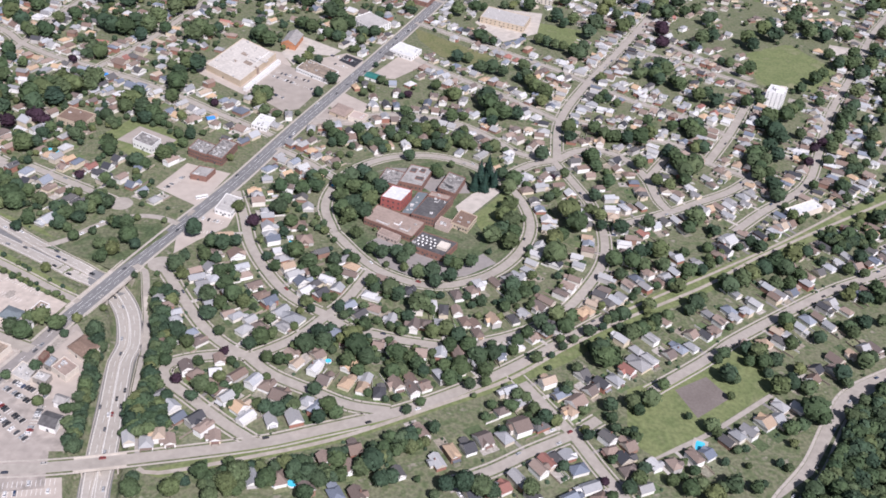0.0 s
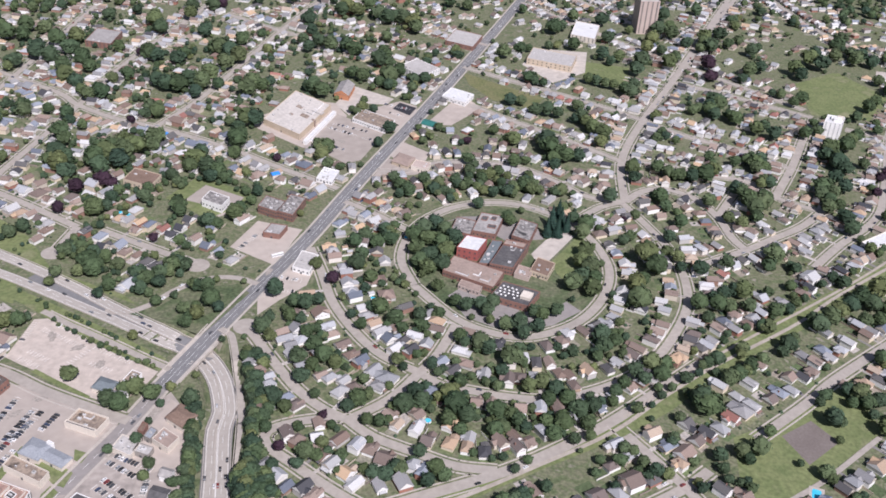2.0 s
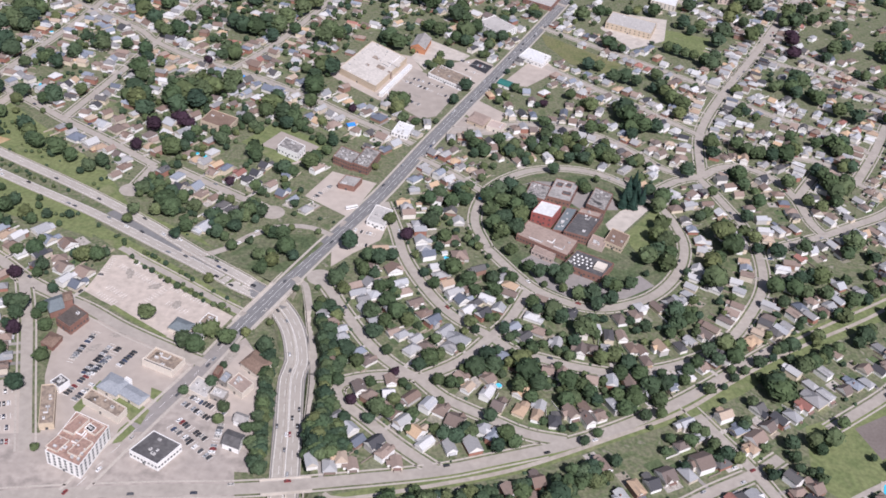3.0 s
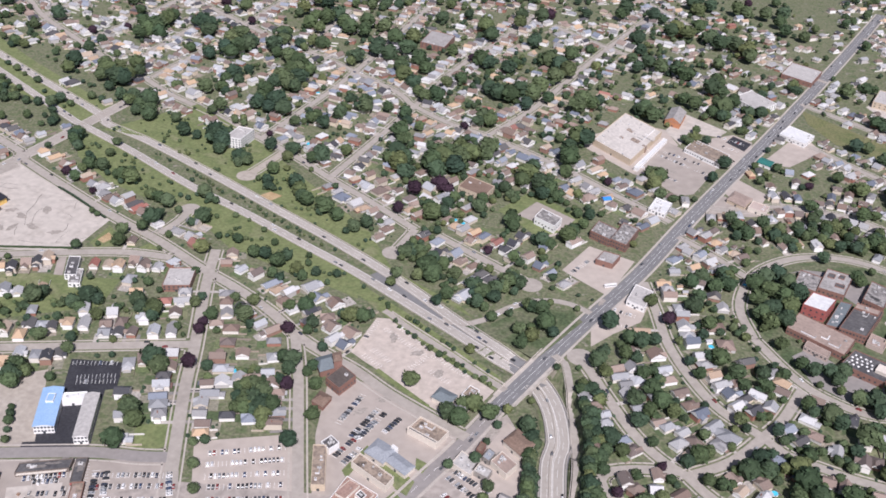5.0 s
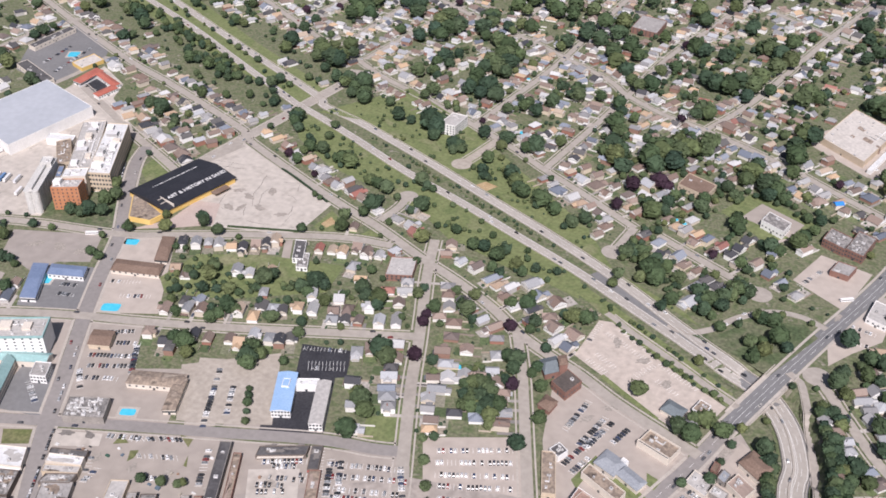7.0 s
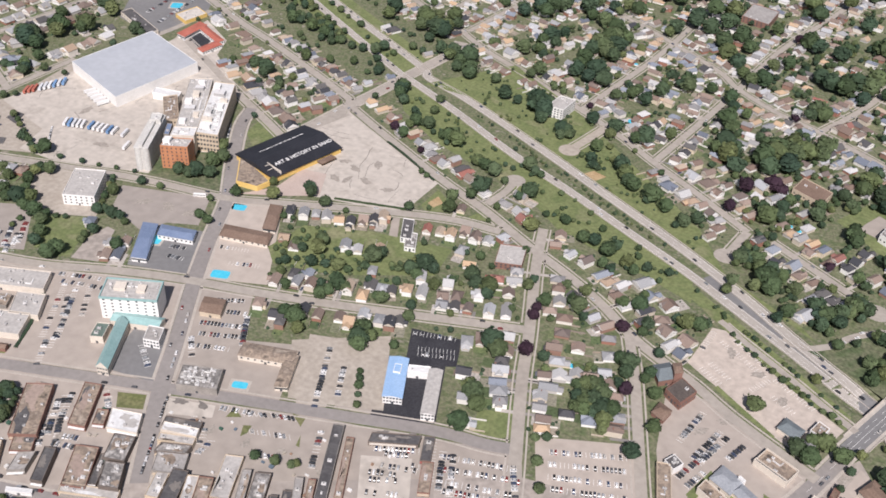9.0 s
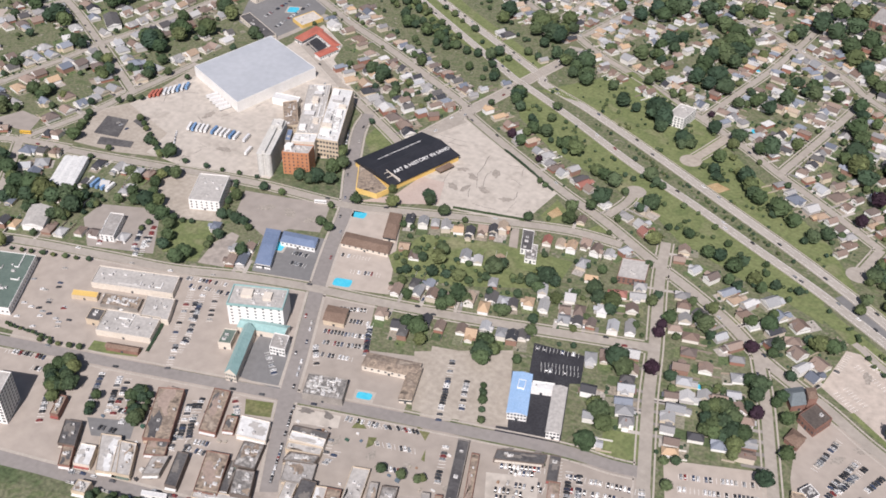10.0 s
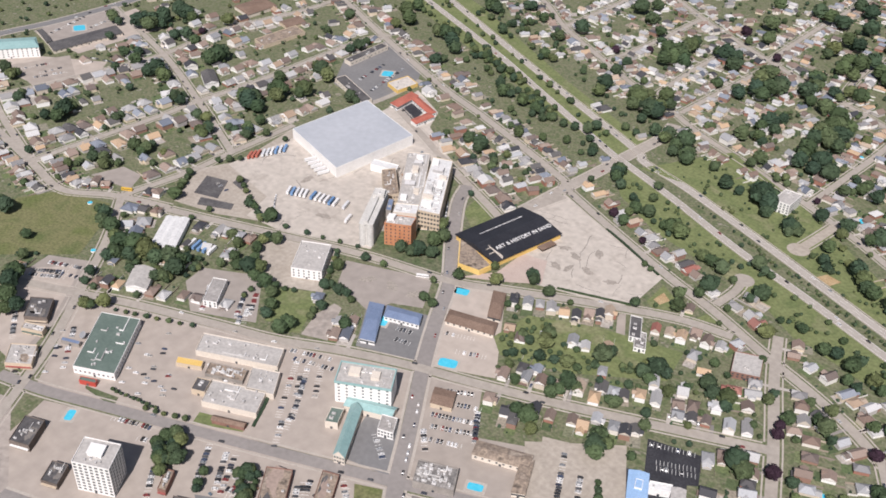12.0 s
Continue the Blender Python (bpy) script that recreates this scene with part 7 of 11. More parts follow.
homes([(-163, 761, "w"), (-160, 748, "w"), (-157, 734, "w"), (-152, 721, "w"), (-139, 696, "w"), (-135, 687, "g"), (-174, 773, "b"), (-128, 774, "w"), (-131, 742, "B"), (-121, 720, "B"), (-103, 702, "k"), (-173, 685, "B"), (-165, 668, "w"), (-159, 657, "b"), (-149, 645, "b"), (-140, 633, "b"), (-132, 624, "s"), (-121, 615, "w"), (-109, 607, "G"), (-153, 602, "w"), (-142, 600, "w"), (-143, 587, "w"), (-132, 592, "b"), (-145, 581, "b"), (-121, 664, "w"), (-127, 674, "t"), (-101, 656, "k"), (-92, 665, "w"), (-107, 643, "w"), (-82, 654, "w"), (-75, 676, "b"), (-86, 633, "t")])
homes([(-66, 687, "b"), (-200, 655, "b"), (-189, 661, "g"), (-190, 639, "g"), (-182, 648, "w"), (-175, 615, "g"), (-208, 603, "b"), (-197, 587, "w"), (-173, 568, "b"), (-196, 557, "b"), (-189, 552, "w"), (-160, 604, "b"), (-55, 650, "w"), (-49, 633, "b"), (-23, 662, "k"), (-34, 620, "w"), (-16, 615, "b"), (-173, 535, "b"), (-165, 529, "b"), (-153, 550, "b"), (-152, 535, "w"), (-136, 535, "b"), (-123, 529, "w"), (-113, 528, "b"), (-102, 519, "B"), (-138, 509, "w"), (-127, 502, "t"), (-120, 493, "w"), (-103, 493, "g"), (-88, 498, "G"), (-184, 503, "g"), (-172, 495, "w")])
homes([(-165, 485, "s"), (-153, 485, "k"), (-145, 478, "b"), (-136, 472, "b"), (-178, 460, "w"), (-172, 467, "t"), (-164, 464, "b"), (-97, 555, "t"), (-83, 551, "w"), (-74, 540, "b"), (-58, 540, "t"), (-46, 537, "t"), (-33, 534, "k"), (-22, 544, "b"), (-12, 552, "b"), (-111, 570, "s"), (-103, 565, "b"), (-88, 603, "r"), (-44, 547, "w"), (-3, 646, "w"), (-7, 620, "b"), (4, 619, "w"), (16, 664, "b"), (28, 671, "b"), (17, 642, "b"), (24, 629, "b"), (32, 628, "b"), (35, 616, "b"), (47, 634, "t"), (33, 682, "w"), (40, 681, "g"), (48, 688, "b")])
homes([(58, 698, "k"), (67, 702, "w"), (75, 713, "w"), (79, 725, "w"), (83, 740, "w"), (87, 754, "w"), (63, 640, "k"), (72, 650, "w"), (85, 659, "b"), (91, 671, "b"), (103, 682, "b"), (110, 694, "b"), (116, 705, "b"), (121, 730, "w"), (120, 743, "w"), (125, 664, "t"), (143, 714, "w"), (141, 697, "b"), (150, 683, "w"), (163, 706, "b"), (171, 719, "s"), (182, 729, "b"), (194, 741, "b"), (161, 618, "w"), (162, 601, "G"), (170, 607, "w"), (116, 581, "k"), (60, 946, "w"), (74, 934, "g"), (55, 914, "w"), (90, 979, "b"), (78, 987, "t")])
homes([(63, 985, "b"), (89, 961, "b"), (123, 946, "b"), (157, 977, "t"), (147, 984, "b"), (177, 972, "g"), (184, 959, "b"), (172, 922, "b"), (215, 982, "w"), (249, 1010, "S"), (274, 1016, "w"), (279, 1005, "b"), (229, 1025, "w"), (96, 886, "b"), (107, 872, "b"), (70, 869, "w"), (75, 854, "b"), (83, 834, "k"), (88, 819, "s"), (94, 801, "w"), (95, 783, "w"), (149, 876, "b"), (141, 900, "b"), (186, 896, "s"), (191, 881, "b"), (157, 856, "w"), (189, 848, "g"), (171, 839, "w"), (218, 887, "b"), (227, 872, "w"), (245, 899, "w"), (249, 886, "g")])
homes([(266, 923, "g"), (283, 948, "b"), (270, 913, "b"), (240, 924, "w"), (240, 956, "g"), (185, 797, "r"), (172, 784, "b"), (165, 773, "w"), (269, 866, "b"), (278, 867, "w"), (298, 893, "w"), (311, 920, "t"), (266, 801, "W"), (284, 819, "b"), (298, 841, "t"), (130, 799, "k"), (131, 779, "t"), (312, 993, "w"), (326, 1023, "g"), (-768, 575, "k"), (-756, 579, "g"), (-748, 586, "w"), (-737, 587, "g"), (-726, 591, "t"), (-715, 593, "k"), (-709, 605, "b"), (-700, 608, "k"), (-696, 616, "t"), (-655, 625, "r"), (-644, 629, "t"), (-633, 629, "t"), (-614, 616, "w")])
homes([(-614, 638, "b"), (-603, 642, "w"), (-710, 508, "k"), (-689, 504, "b"), (-648, 518, "t"), (-649, 532, "k"), (-640, 534, "w"), (-632, 536, "k"), (-622, 544, "t"), (-611, 549, "w"), (-595, 555, "b"), (-585, 561, "b"), (-571, 572, "w"), (-554, 559, "w"), (-543, 567, "g"), (-570, 600, "r"), (-557, 606, "w"), (-553, 589, "b"), (-662, 478, "b"), (-647, 486, "b"), (-638, 487, "t"), (-634, 500, "w"), (-619, 500, "g"), (-610, 501, "k"), (-606, 509, "k"), (-690, 460, "k"), (-680, 455, "k"), (-683, 447, "k"), (-551, 520, "w"), (-544, 530, "b"), (-527, 543, "w"), (-565, 670, "b")])
homes([(-552, 672, "b"), (-535, 667, "w"), (-519, 664, "b"), (-501, 655, "s"), (-492, 651, "t"), (-481, 650, "w"), (-468, 666, "W"), (-521, 616, "b"), (-514, 604, "g"), (-501, 587, "b"), (-483, 601, "w"), (-470, 598, "b"), (-462, 585, "g"), (-495, 571, "b"), (-492, 550, "b"), (-477, 562, "b"), (-453, 568, "w"), (-484, 540, "w"), (-475, 526, "w"), (-465, 534, "w"), (-455, 537, "b"), (-449, 549, "w"), (-440, 538, "b"), (-438, 651, "B"), (-428, 620, "B"), (-410, 618, "B"), (-827, 783, "t"), (-811, 778, "t"), (-792, 771, "b"), (-773, 764, "w"), (-756, 755, "t"), (-741, 746, "g")])
homes([(-729, 745, "w"), (-701, 726, "w"), (-695, 736, "w"), (-684, 726, "k"), (-676, 722, "r"), (-667, 719, "b"), (-619, 701, "g"), (-602, 697, "w"), (-595, 702, "t"), (-594, 689, "r"), (-900, 1135, "g"), (-880, 1130, "w"), (-888, 1069, "t"), (-883, 1048, "w"), (-870, 1050, "b"), (-849, 1081, "b"), (-834, 1072, "w"), (-836, 1039, "b"), (-827, 1015, "t"), (-814, 1014, "w"), (-805, 1041, "w"), (-789, 1008, "t"), (-767, 991, "b"), (-800, 962, "t"), (-783, 953, "w"), (-760, 935, "b"), (-757, 944, "b"), (-726, 922, "b"), (-711, 922, "b"), (-770, 1036, "w"), (-770, 1053, "w"), (-775, 1081, "b")])
homes([(-764, 1098, "W"), (-766, 1132, "w"), (-768, 1155, "b"), (-796, 1188, "b"), (-778, 1186, "b"), (-812, 1203, "b"), (-720, 995, "b"), (-720, 1039, "s"), (-721, 1070, "b"), (-706, 1058, "w"), (-714, 1095, "s"), (-709, 968, "w"), (-698, 969, "w"), (-682, 963, "b"), (-662, 950, "w"), (-629, 935, "b"), (-617, 930, "g"), (-602, 924, "g"), (-581, 906, "w"), (-568, 913, "b"), (-560, 936, "t"), (-562, 924, "k"), (-552, 954, "s"), (-552, 979, "b"), (-728, 1217, "w"), (-703, 1246, "G"), (-654, 1068, "s"), (-654, 1089, "g"), (-665, 1125, "g"), (-657, 1027, "b"), (-651, 1040, "b"), (-610, 1022, "b")])
homes([(-611, 1042, "b"), (-609, 1095, "s"), (-593, 1084, "s"), (-577, 1073, "s"), (-598, 1154, "b"), (-525, 940, "g"), (-513, 936, "s"), (-517, 915, "g"), (-576, 1146, "s"), (-543, 1061, "w"), (-544, 1000, "s"), (-508, 1035, "t"), (-496, 1031, "b"), (-482, 1025, "t"), (-475, 1085, "t"), (-473, 1105, "b"), (-463, 1070, "b"), (-447, 1074, "b"), (-431, 1092, "r"), (-464, 1130, "b"), (-475, 1121, "w"), (-454, 1009, "t"), (-439, 999, "w"), (-392, 1052, "r"), (-377, 1034, "b"), (-372, 1055, "b"), (-360, 1087, "s"), (-351, 1105, "w"), (-359, 1124, "b"), (-329, 1090, "b"), (-330, 1068, "b"), (-343, 1014, "t")])
homes([(-332, 1011, "s"), (-499, 1181, "B"), (-491, 1202, "b"), (-455, 1197, "t"), (-433, 1188, "w"), (-406, 1226, "s"), (-475, 1324, "b"), (-455, 1311, "b"), (-443, 1357, "b"), (-395, 1324, "T"), (-375, 1324, "b"), (-377, 1411, "s"), (-364, 1390, "b"), (-354, 1381, "t"), (-358, 1463, "b"), (-346, 1460, "T"), (-333, 1457, "t"), (-321, 1288, "w"), (-333, 1237, "b"), (-339, 1193, "b"), (-311, 1199, "r"), (-295, 1314, "w"), (-482, 865, "b"), (-460, 857, "b"), (-430, 873, "W"), (-435, 838, "b"), (-468, 808, "b"), (-456, 801, "b"), (-437, 799, "w"), (-443, 782, "b"), (-445, 765, "b"), (-411, 757, "w")])
homes([(-406, 782, "k"), (-391, 779, "s"), (-395, 822, "b"), (-385, 814, "t"), (-375, 808, "g"), (-364, 809, "t"), (-353, 803, "s"), (-339, 800, "r"), (-328, 789, "k"), (-324, 804, "k"), (-320, 820, "k"), (-361, 756, "b"), (-342, 730, "w"), (-337, 744, "k"), (-328, 738, "k"), (-305, 785, "b"), (-292, 776, "s"), (-280, 767, "s"), (-342, 705, "W"), (-331, 954, "t"), (-305, 934, "s"), (-367, 960, "w"), (-380, 963, "s"), (-283, 987, "t"), (-272, 979, "t"), (-256, 973, "s"), (-244, 972, "g"), (-276, 923, "B"), (-251, 915, "b"), (-273, 1423, "g"), (-260, 1419, "w"), (-284, 1417, "b")])
homes([(-246, 1402, "b"), (-233, 1398, "w"), (-221, 1403, "b"), (-280, 1471, "b"), (-201, 1382, "t"), (-173, 1364, "b"), (-158, 1362, "b"), (-146, 1356, "w"), (-133, 1344, "b"), (-122, 1516, "w"), (-172, 1486, "w"), (-181, 1547, "r"), (-199, 1564, "r"), (-129, 1437, "t"), (-116, 1419, "b"), (-117, 1343, "b"), (-104, 1338, "b"), (-81, 1490, "b"), (-141, 1504, "b"), (-84, 1593, "t"), (-69, 1631, "w"), (-270, 1274, "w"), (-229, 1237, "b"), (-284, 1205, "w"), (-264, 1193, "w"), (-319, 1300, "w"), (-294, 1199, "b"), (228, 679, "g"), (236, 669, "b"), (229, 656, "b"), (209, 648, "b"), (221, 649, "k")])
homes([(197, 627, "s"), (247, 688, "s"), (251, 679, "w"), (262, 689, "w"), (272, 701, "w"), (289, 728, "w"), (314, 738, "b"), (331, 754, "b"), (344, 766, "k"), (357, 777, "w"), (369, 787, "w"), (380, 798, "w"), (165, 618, "w"), (161, 603, "G"), (167, 597, "w"), (175, 609, "b"), (187, 618, "b"), (120, 582, "k"), (130, 571, "k"), (141, 579, "w"), (151, 591, "r"), (110, 549, "B"), (121, 563, "b"), (254, 642, "b"), (282, 651, "k"), (293, 660, "w"), (304, 674, "w"), (314, 688, "s"), (325, 694, "b"), (353, 708, "b"), (324, 637, "B"), (319, 624, "b")])
homes([(341, 647, "t"), (353, 657, "w"), (363, 659, "b"), (299, 608, "b"), (259, 556, "w"), (279, 572, "w"), (249, 551, "T"), (9, 559, "w"), (-2, 547, "b"), (-10, 540, "b"), (56, 530, "b"), (68, 515, "B"), (43, 499, "B"), (33, 489, "k"), (22, 482, "t"), (13, 473, "w"), (130, 514, "k"), (140, 496, "k"), (81, 476, "b"), (87, 485, "r"), (101, 493, "w"), (108, 481, "s"), (93, 489, "k"), (115, 466, "w"), (57, 457, "r"), (66, 466, "g"), (161, 494, "w"), (-12, 459, "k")])
for st in STREETS:
    for side, on in ((1, st["left"]), (-1, st["right"])):
        if on:
            house_row(st, side)
# houses set back between the rows, turned as the nearest street runs
def infill(pts, tries):
    pts = list(pts)
    xs, ys = [p[0] for p in pts], [p[1] for p in pts]
    for t in range(tries):
        x, y = rnd.uniform(min(xs), max(xs)), rnd.uniform(min(ys), max(ys))
        if not bool(inside(pts, np.array([x]), np.array([y]))[0]) or at_cell(x, y) & 79 or at_cell(x, y) & 32 and rnd.random() < 0.75:
            continue
        d = np.hypot(LINE_PTS[:, 0] - x, LINE_PTS[:, 1] - y)
        i = int(d.argmin())
        if d[i] > 95:
            continue
        k = rnd.randrange(16)
        kind = KINDS[k]
        rot = LINE_DIR[i] + 90 + rnd.uniform(-4, 4)
        if taken(rect(x, y, kind["w"] + 3, kind["d"] + 3.5, rot), 1 | 2 | 4 | 8):
            continue
        mark(rect(x, y, kind["w"] + 0.5, kind["d"] + 0.5, rot), 4)
        HOUSES.append((k, x, y, rot, rnd.choice(SHADES)))


infill([(-432, 745), (-717, 1456), (-75, 1886), (844, 2044), (523, 975), (369, 646), (226, 543), (136, 458), (-80, 420), (-165, 455), (-225, 621), (-193, 771), (-246, 738)], 9000)
infill([(-1305, 1159), (-717, 1561), (-321, 1833), (-20, 1527), (-171, 960), (-283, 701), (-458, 751), (-875, 1010), (-1114, 1051)], 5000)
infill([(-1899, 682), (-1383, 1209), (-877, 792), (-900, 676), (-1177, 730), (-1175, 479), (-1343, 419)], 1800)
infill([(-1335, 1259), (-880, 1897), (-546, 922), (-639, 921), (-835, 1017), (-1209, 1239)], 3500)
infill([(-474, 788), (-518, 990), (-411, 1086), (-341, 922), (-389, 809), (-414, 752)], 900)
infill([(-671, 1010), (-639, 1299), (-501, 1236), (-529, 1055), (-580, 956)], 700)
infill([(-1156, 889), (-849, 771), (-864, 682), (-1047, 763)], 900)
infill([(-498, 668), (-456, 670), (-407, 653), (-403, 608), (-431, 595), (-491, 633)], 500)
infill([(-567, 521), (-519, 543), (-472, 451), (-508, 435)], 200)
infill([(-760, 536), (-596, 635), (-559, 582), (-717, 488)], 320)
infill([(-1153, 424), (-1025, 487), (-933, 401), (-1053, 347)], 300)
infill([(-599, 662), (-571, 681), (-434, 607), (-399, 507), (-465, 460)], 600)
tagged(new("driveway", DRIVES.mesh("driveway", DRIVEWAY)), "pale concrete driveways beside the houses", "driveway", kind="stuff")

# garden plots, fences and shrubs behind the houses
PLOTS, FENCES, SHRUBS = Shape(), Shape(), []
gr = random.Random(77)
for n, (k, x, y, rot, c) in enumerate(HOUSES):
    kind, m = KINDS[k], pose(x, y, 0, 0, 0, rot)
    deep, half = gr.uniform(6, 12), kind["w"] / 2 + gr.uniform(0.3, 1.6)
    spots = [(-half, -kind["d"] / 2 - deep, half, -kind["d"] / 2 + 1.5)]
    if gr.random() < 0.6:
        spots.append((-half, kind["d"] / 2 - 1, half, kind["d"] / 2 + gr.uniform(3, 5)))
    for x0, y0, x1, y1 in spots:
        poly = [tuple((m @ Vector((a, b, 0)))[:2]) for a, b in ((x0, y0), (x1, y0), (x1, y1), (x0, y1))]
        e = m @ Vector(((x0 + x1) / 2, (y0 + y1) / 2, 0))
        if gr.random() < 0.8 and not taken(rect(e.x, e.y, x1 - x0, y1 - y0 - 1.6, rot), 1 | 2):
            PLOTS.prism(poly, -0.1, 0.012 + 0.002 * (n % 9))
    if gr.random() < 0.4:
        for a in (-half, half):
            p, q = m @ Vector((a, -kind["d"] / 2, 0)), m @ Vector((a, -kind["d"] / 2 - deep, 0))
            if not (at_cell(q.x, q.y) | at_cell((p.x + q.x) / 2, (p.y + q.y) / 2)) & 7:
                strip(FENCES, [np.array(p[:2]), np.array(q[:2])], 0.08, -0.08, 1.6, 1.6)
    for t in range(gr.choice((0, 1, 1, 2, 3))):
        p = m @ Vector((gr.uniform(-half, half), gr.choice((-1, -1, 1)) * (kind["d"] / 2 + gr.uniform(1, deep)), 0))
        if not at_cell(p.x, p.y) & 7:
            SHRUBS.append((p.x, p.y, gr.uniform(0.7, 1.9)))
tagged(new("garden_plots", PLOTS.mesh("garden_plots", GARDEN)), "lawns, beds and patios behind the houses", "gardens", kind="stuff")
tagged(new("garden_fences", FENCES.mesh("garden_fences", FENCE)), "thin board fences between back gardens", "fences", kind="stuff")
s = Shape()
for x, y, q in SHRUBS:
    e = [q * gr.uniform(0.75, 1.15) for i in range(6)]
    s.add([(x + e[i] * math.cos(1.047 * i), y + e[i] * math.sin(1.047 * i), 0.0) for i in range(6)] + [(x + e[i] * 0.75 * math.cos(1.047 * i + 0.3), y + e[i] * 0.75 * math.sin(1.047 * i + 0.3), q * 0.9) for i in range(6)] + [(x, y, q * 1.35)],
          [(i, (i + 1) % 6, 6 + (i + 1) % 6, 6 + i) for i in range(6)] + [(6 + i, 6 + (i + 1) % 6, 12) for i in range(6)])
tagged(new("shrubs", s.mesh("shrubs", LEAF)), "low green shrubs in the gardens", "shrubs", kind="stuff")

LOOKS = ("two-storey house with a pitched %s shingle roof", "low bungalow with a pitched %s shingle roof", "two-storey house with a hipped %s shingle roof", "low bungalow with a hipped %s shingle roof")
HUES = dict(k="black", b="brown", r="red brown", w="pale grey", t="tan", g="grey", s="slate blue")
HOUSES.sort(key=lambda q: q[2] - 0.12 * q[1])
SINGLE_HOUSES = 270


def place_house(k, x, y, rot, c, n):
    kind = KINDS[k]
    m = pose(x, y, 0, 0, 0, rot)
    h = thing("house", LOOKS[(0 if kind["tall"] else 1) + 2 * kind["hip"]] % HUES[c], "house", m, "houses along the streets")
    part("wall", kind["wall"], h)
    part("roof", roof_mesh(k, c), h)
    if n % 3 == 0:
        part("porch", kind["porch"], h)
    elif n % 7 == 1:
        part("chimney", kind["chimney"], h)


def joined(name, items, mats, label, category):
    """Many alike shapes laid out as one mesh: items of (verts, faces, slots, pose)."""
    V, F, S, T, k, r = [], [], [], [], 0, random.Random(len(items))
    for v, f, s, m in items:
        T += [r.random()] * len(v)
        a = np.c_[np.array(v), np.ones(len(v))] @ np.array(m).T
        V.append(a[:, :3])
        F += [tuple(i + k for i in q) for q in f]
        S += s
        k += len(v)
    if not V:
        return
    me = mesh_of(name, np.concatenate(V).tolist(), F, mats, S)
    me.attributes.new("tone", "FLOAT", "POINT").data.foreach_set("value", T)
    return tagged(new(name, me), label, category, kind="stuff")


for n, (k, x, y, rot, c) in enumerate(HOUSES[:SINGLE_HOUSES]):
    place_house(k, x, y, rot, c, n)
far = HOUSES[SINGLE_HOUSES:]
for g in range(8):
    joined("far_house_walls", [(KINDS[k]["S"][0].v, KINDS[k]["S"][0].f, KINDS[k]["S"][0].s, pose(x, y, 0, 0, 0, rot)) for k, x, y, rot, c in far[g::8]], [WALLS], "distant houses with shingle roofs", "houses")
for shade in HUES:
    joined("far_house_roofs", [(KINDS[k]["S"][1].v, KINDS[k]["S"][1].f, KINDS[k]["S"][1].s, pose(x, y, 0, 0, 0, rot)) for k, x, y, rot, c in far if c == shade],
           [SHINGLES[shade], GABLE], "distant houses with %s shingle roofs" % HUES[shade], "houses")
for x, y, rot in SHEDS[:160]:
    sh = thing("garden_shed", "small garden shed with a pitched roof", "shed", pose(x, y, 0, 0, 0, rot), "garden sheds")
    part("wall", shed_mesh, sh)
    part("roof", shed_roof, sh)
print("houses", len(HOUSES), "sheds", len(SHEDS))

# ---- trees ----
def crown_shape(r, wide, tall, lobes, leaves, size, m=9):
    """A rounded crown with an uneven outline: one main dome, smaller lumps pushed out of it and many leaf clumps."""
    s = Shape()
    blobs = [(0, 0, 0, 0.84)]
    turn = r.uniform(0, 6.283)
    for k in range(lobes):
        a, q = turn + 6.283 * k / lobes + r.uniform(-0.4, 0.4), r.uniform(0.4, 0.62)
        blobs.append((wide * q * math.cos(a), wide * q * math.sin(a), tall * r.uniform(-0.25, 0.3), r.uniform(0.36, 0.52)))
    for k, (bx, by, bz, br) in enumerate(blobs):
        n = m if k == 0 else m - 3
        v, f = [(bx, by, bz - tall * br * 0.75)], []
        lats = (-0.6, -0.05, 0.45, 0.95) if k == 0 else (-0.4, 0.35)
        for lat in lats:
            for i in range(n):
                a = 6.283 * i / n + lat
                q = br * wide * math.cos(lat) * r.uniform(0.8, 1.14)
                v.append((bx + q * math.cos(a), by + q * math.sin(a), bz + br * tall * math.sin(lat) * r.uniform(0.84, 1.1)))
        v.append((bx, by, bz + br * tall * r.uniform(0.9, 1.08)))
        top = len(v) - 1
        for i in range(n):
            j = (i + 1) % n
            f.append((0, 1 + j, 1 + i))
            for t in range(len(lats) - 1):
                f.append((1 + t * n + i, 1 + t * n + j, 1 + (t + 1) * n + j, 1 + (t + 1) * n + i))
            f.append((1 + (len(lats) - 1) * n + i, 1 + (len(lats) - 1) * n + j, top))
        s.add(v, f)
    for k in range(leaves):
        bx, by, bz, br = blobs[0] if r.random() < 0.5 else r.choice(blobs)
        a, c = r.uniform(0, 6.283), r.uniform(-0.35, 1)
        e = math.sqrt(1 - c * c)
        d = Vector((e * math.cos(a), e * math.sin(a), c))
        p = Vector((bx + d.x * br * wide, by + d.y * br * wide, bz + d.z * br * tall)) * r.uniform(0.94, 1.1)
        u = d.cross(Vector((r.uniform(-1, 1), r.uniform(-1, 1), r.uniform(-1, 1)))).normalized()
        w = (d + Vector((r.uniform(-0.9, 0.9), r.uniform(-0.9, 0.9), r.uniform(-0.4, 0.9)))).cross(u).normalized()
        q = size * r.uniform(0.6, 1.3)
        s.add([tuple(p - u * q - w * q * 0.6), tuple(p + u * q * 0.7 - w * q), tuple(p + u * q + w * q * 0.7), tuple(p - u * q * 0.6 + w * q)], [(0, 1, 2, 3)])
    return s


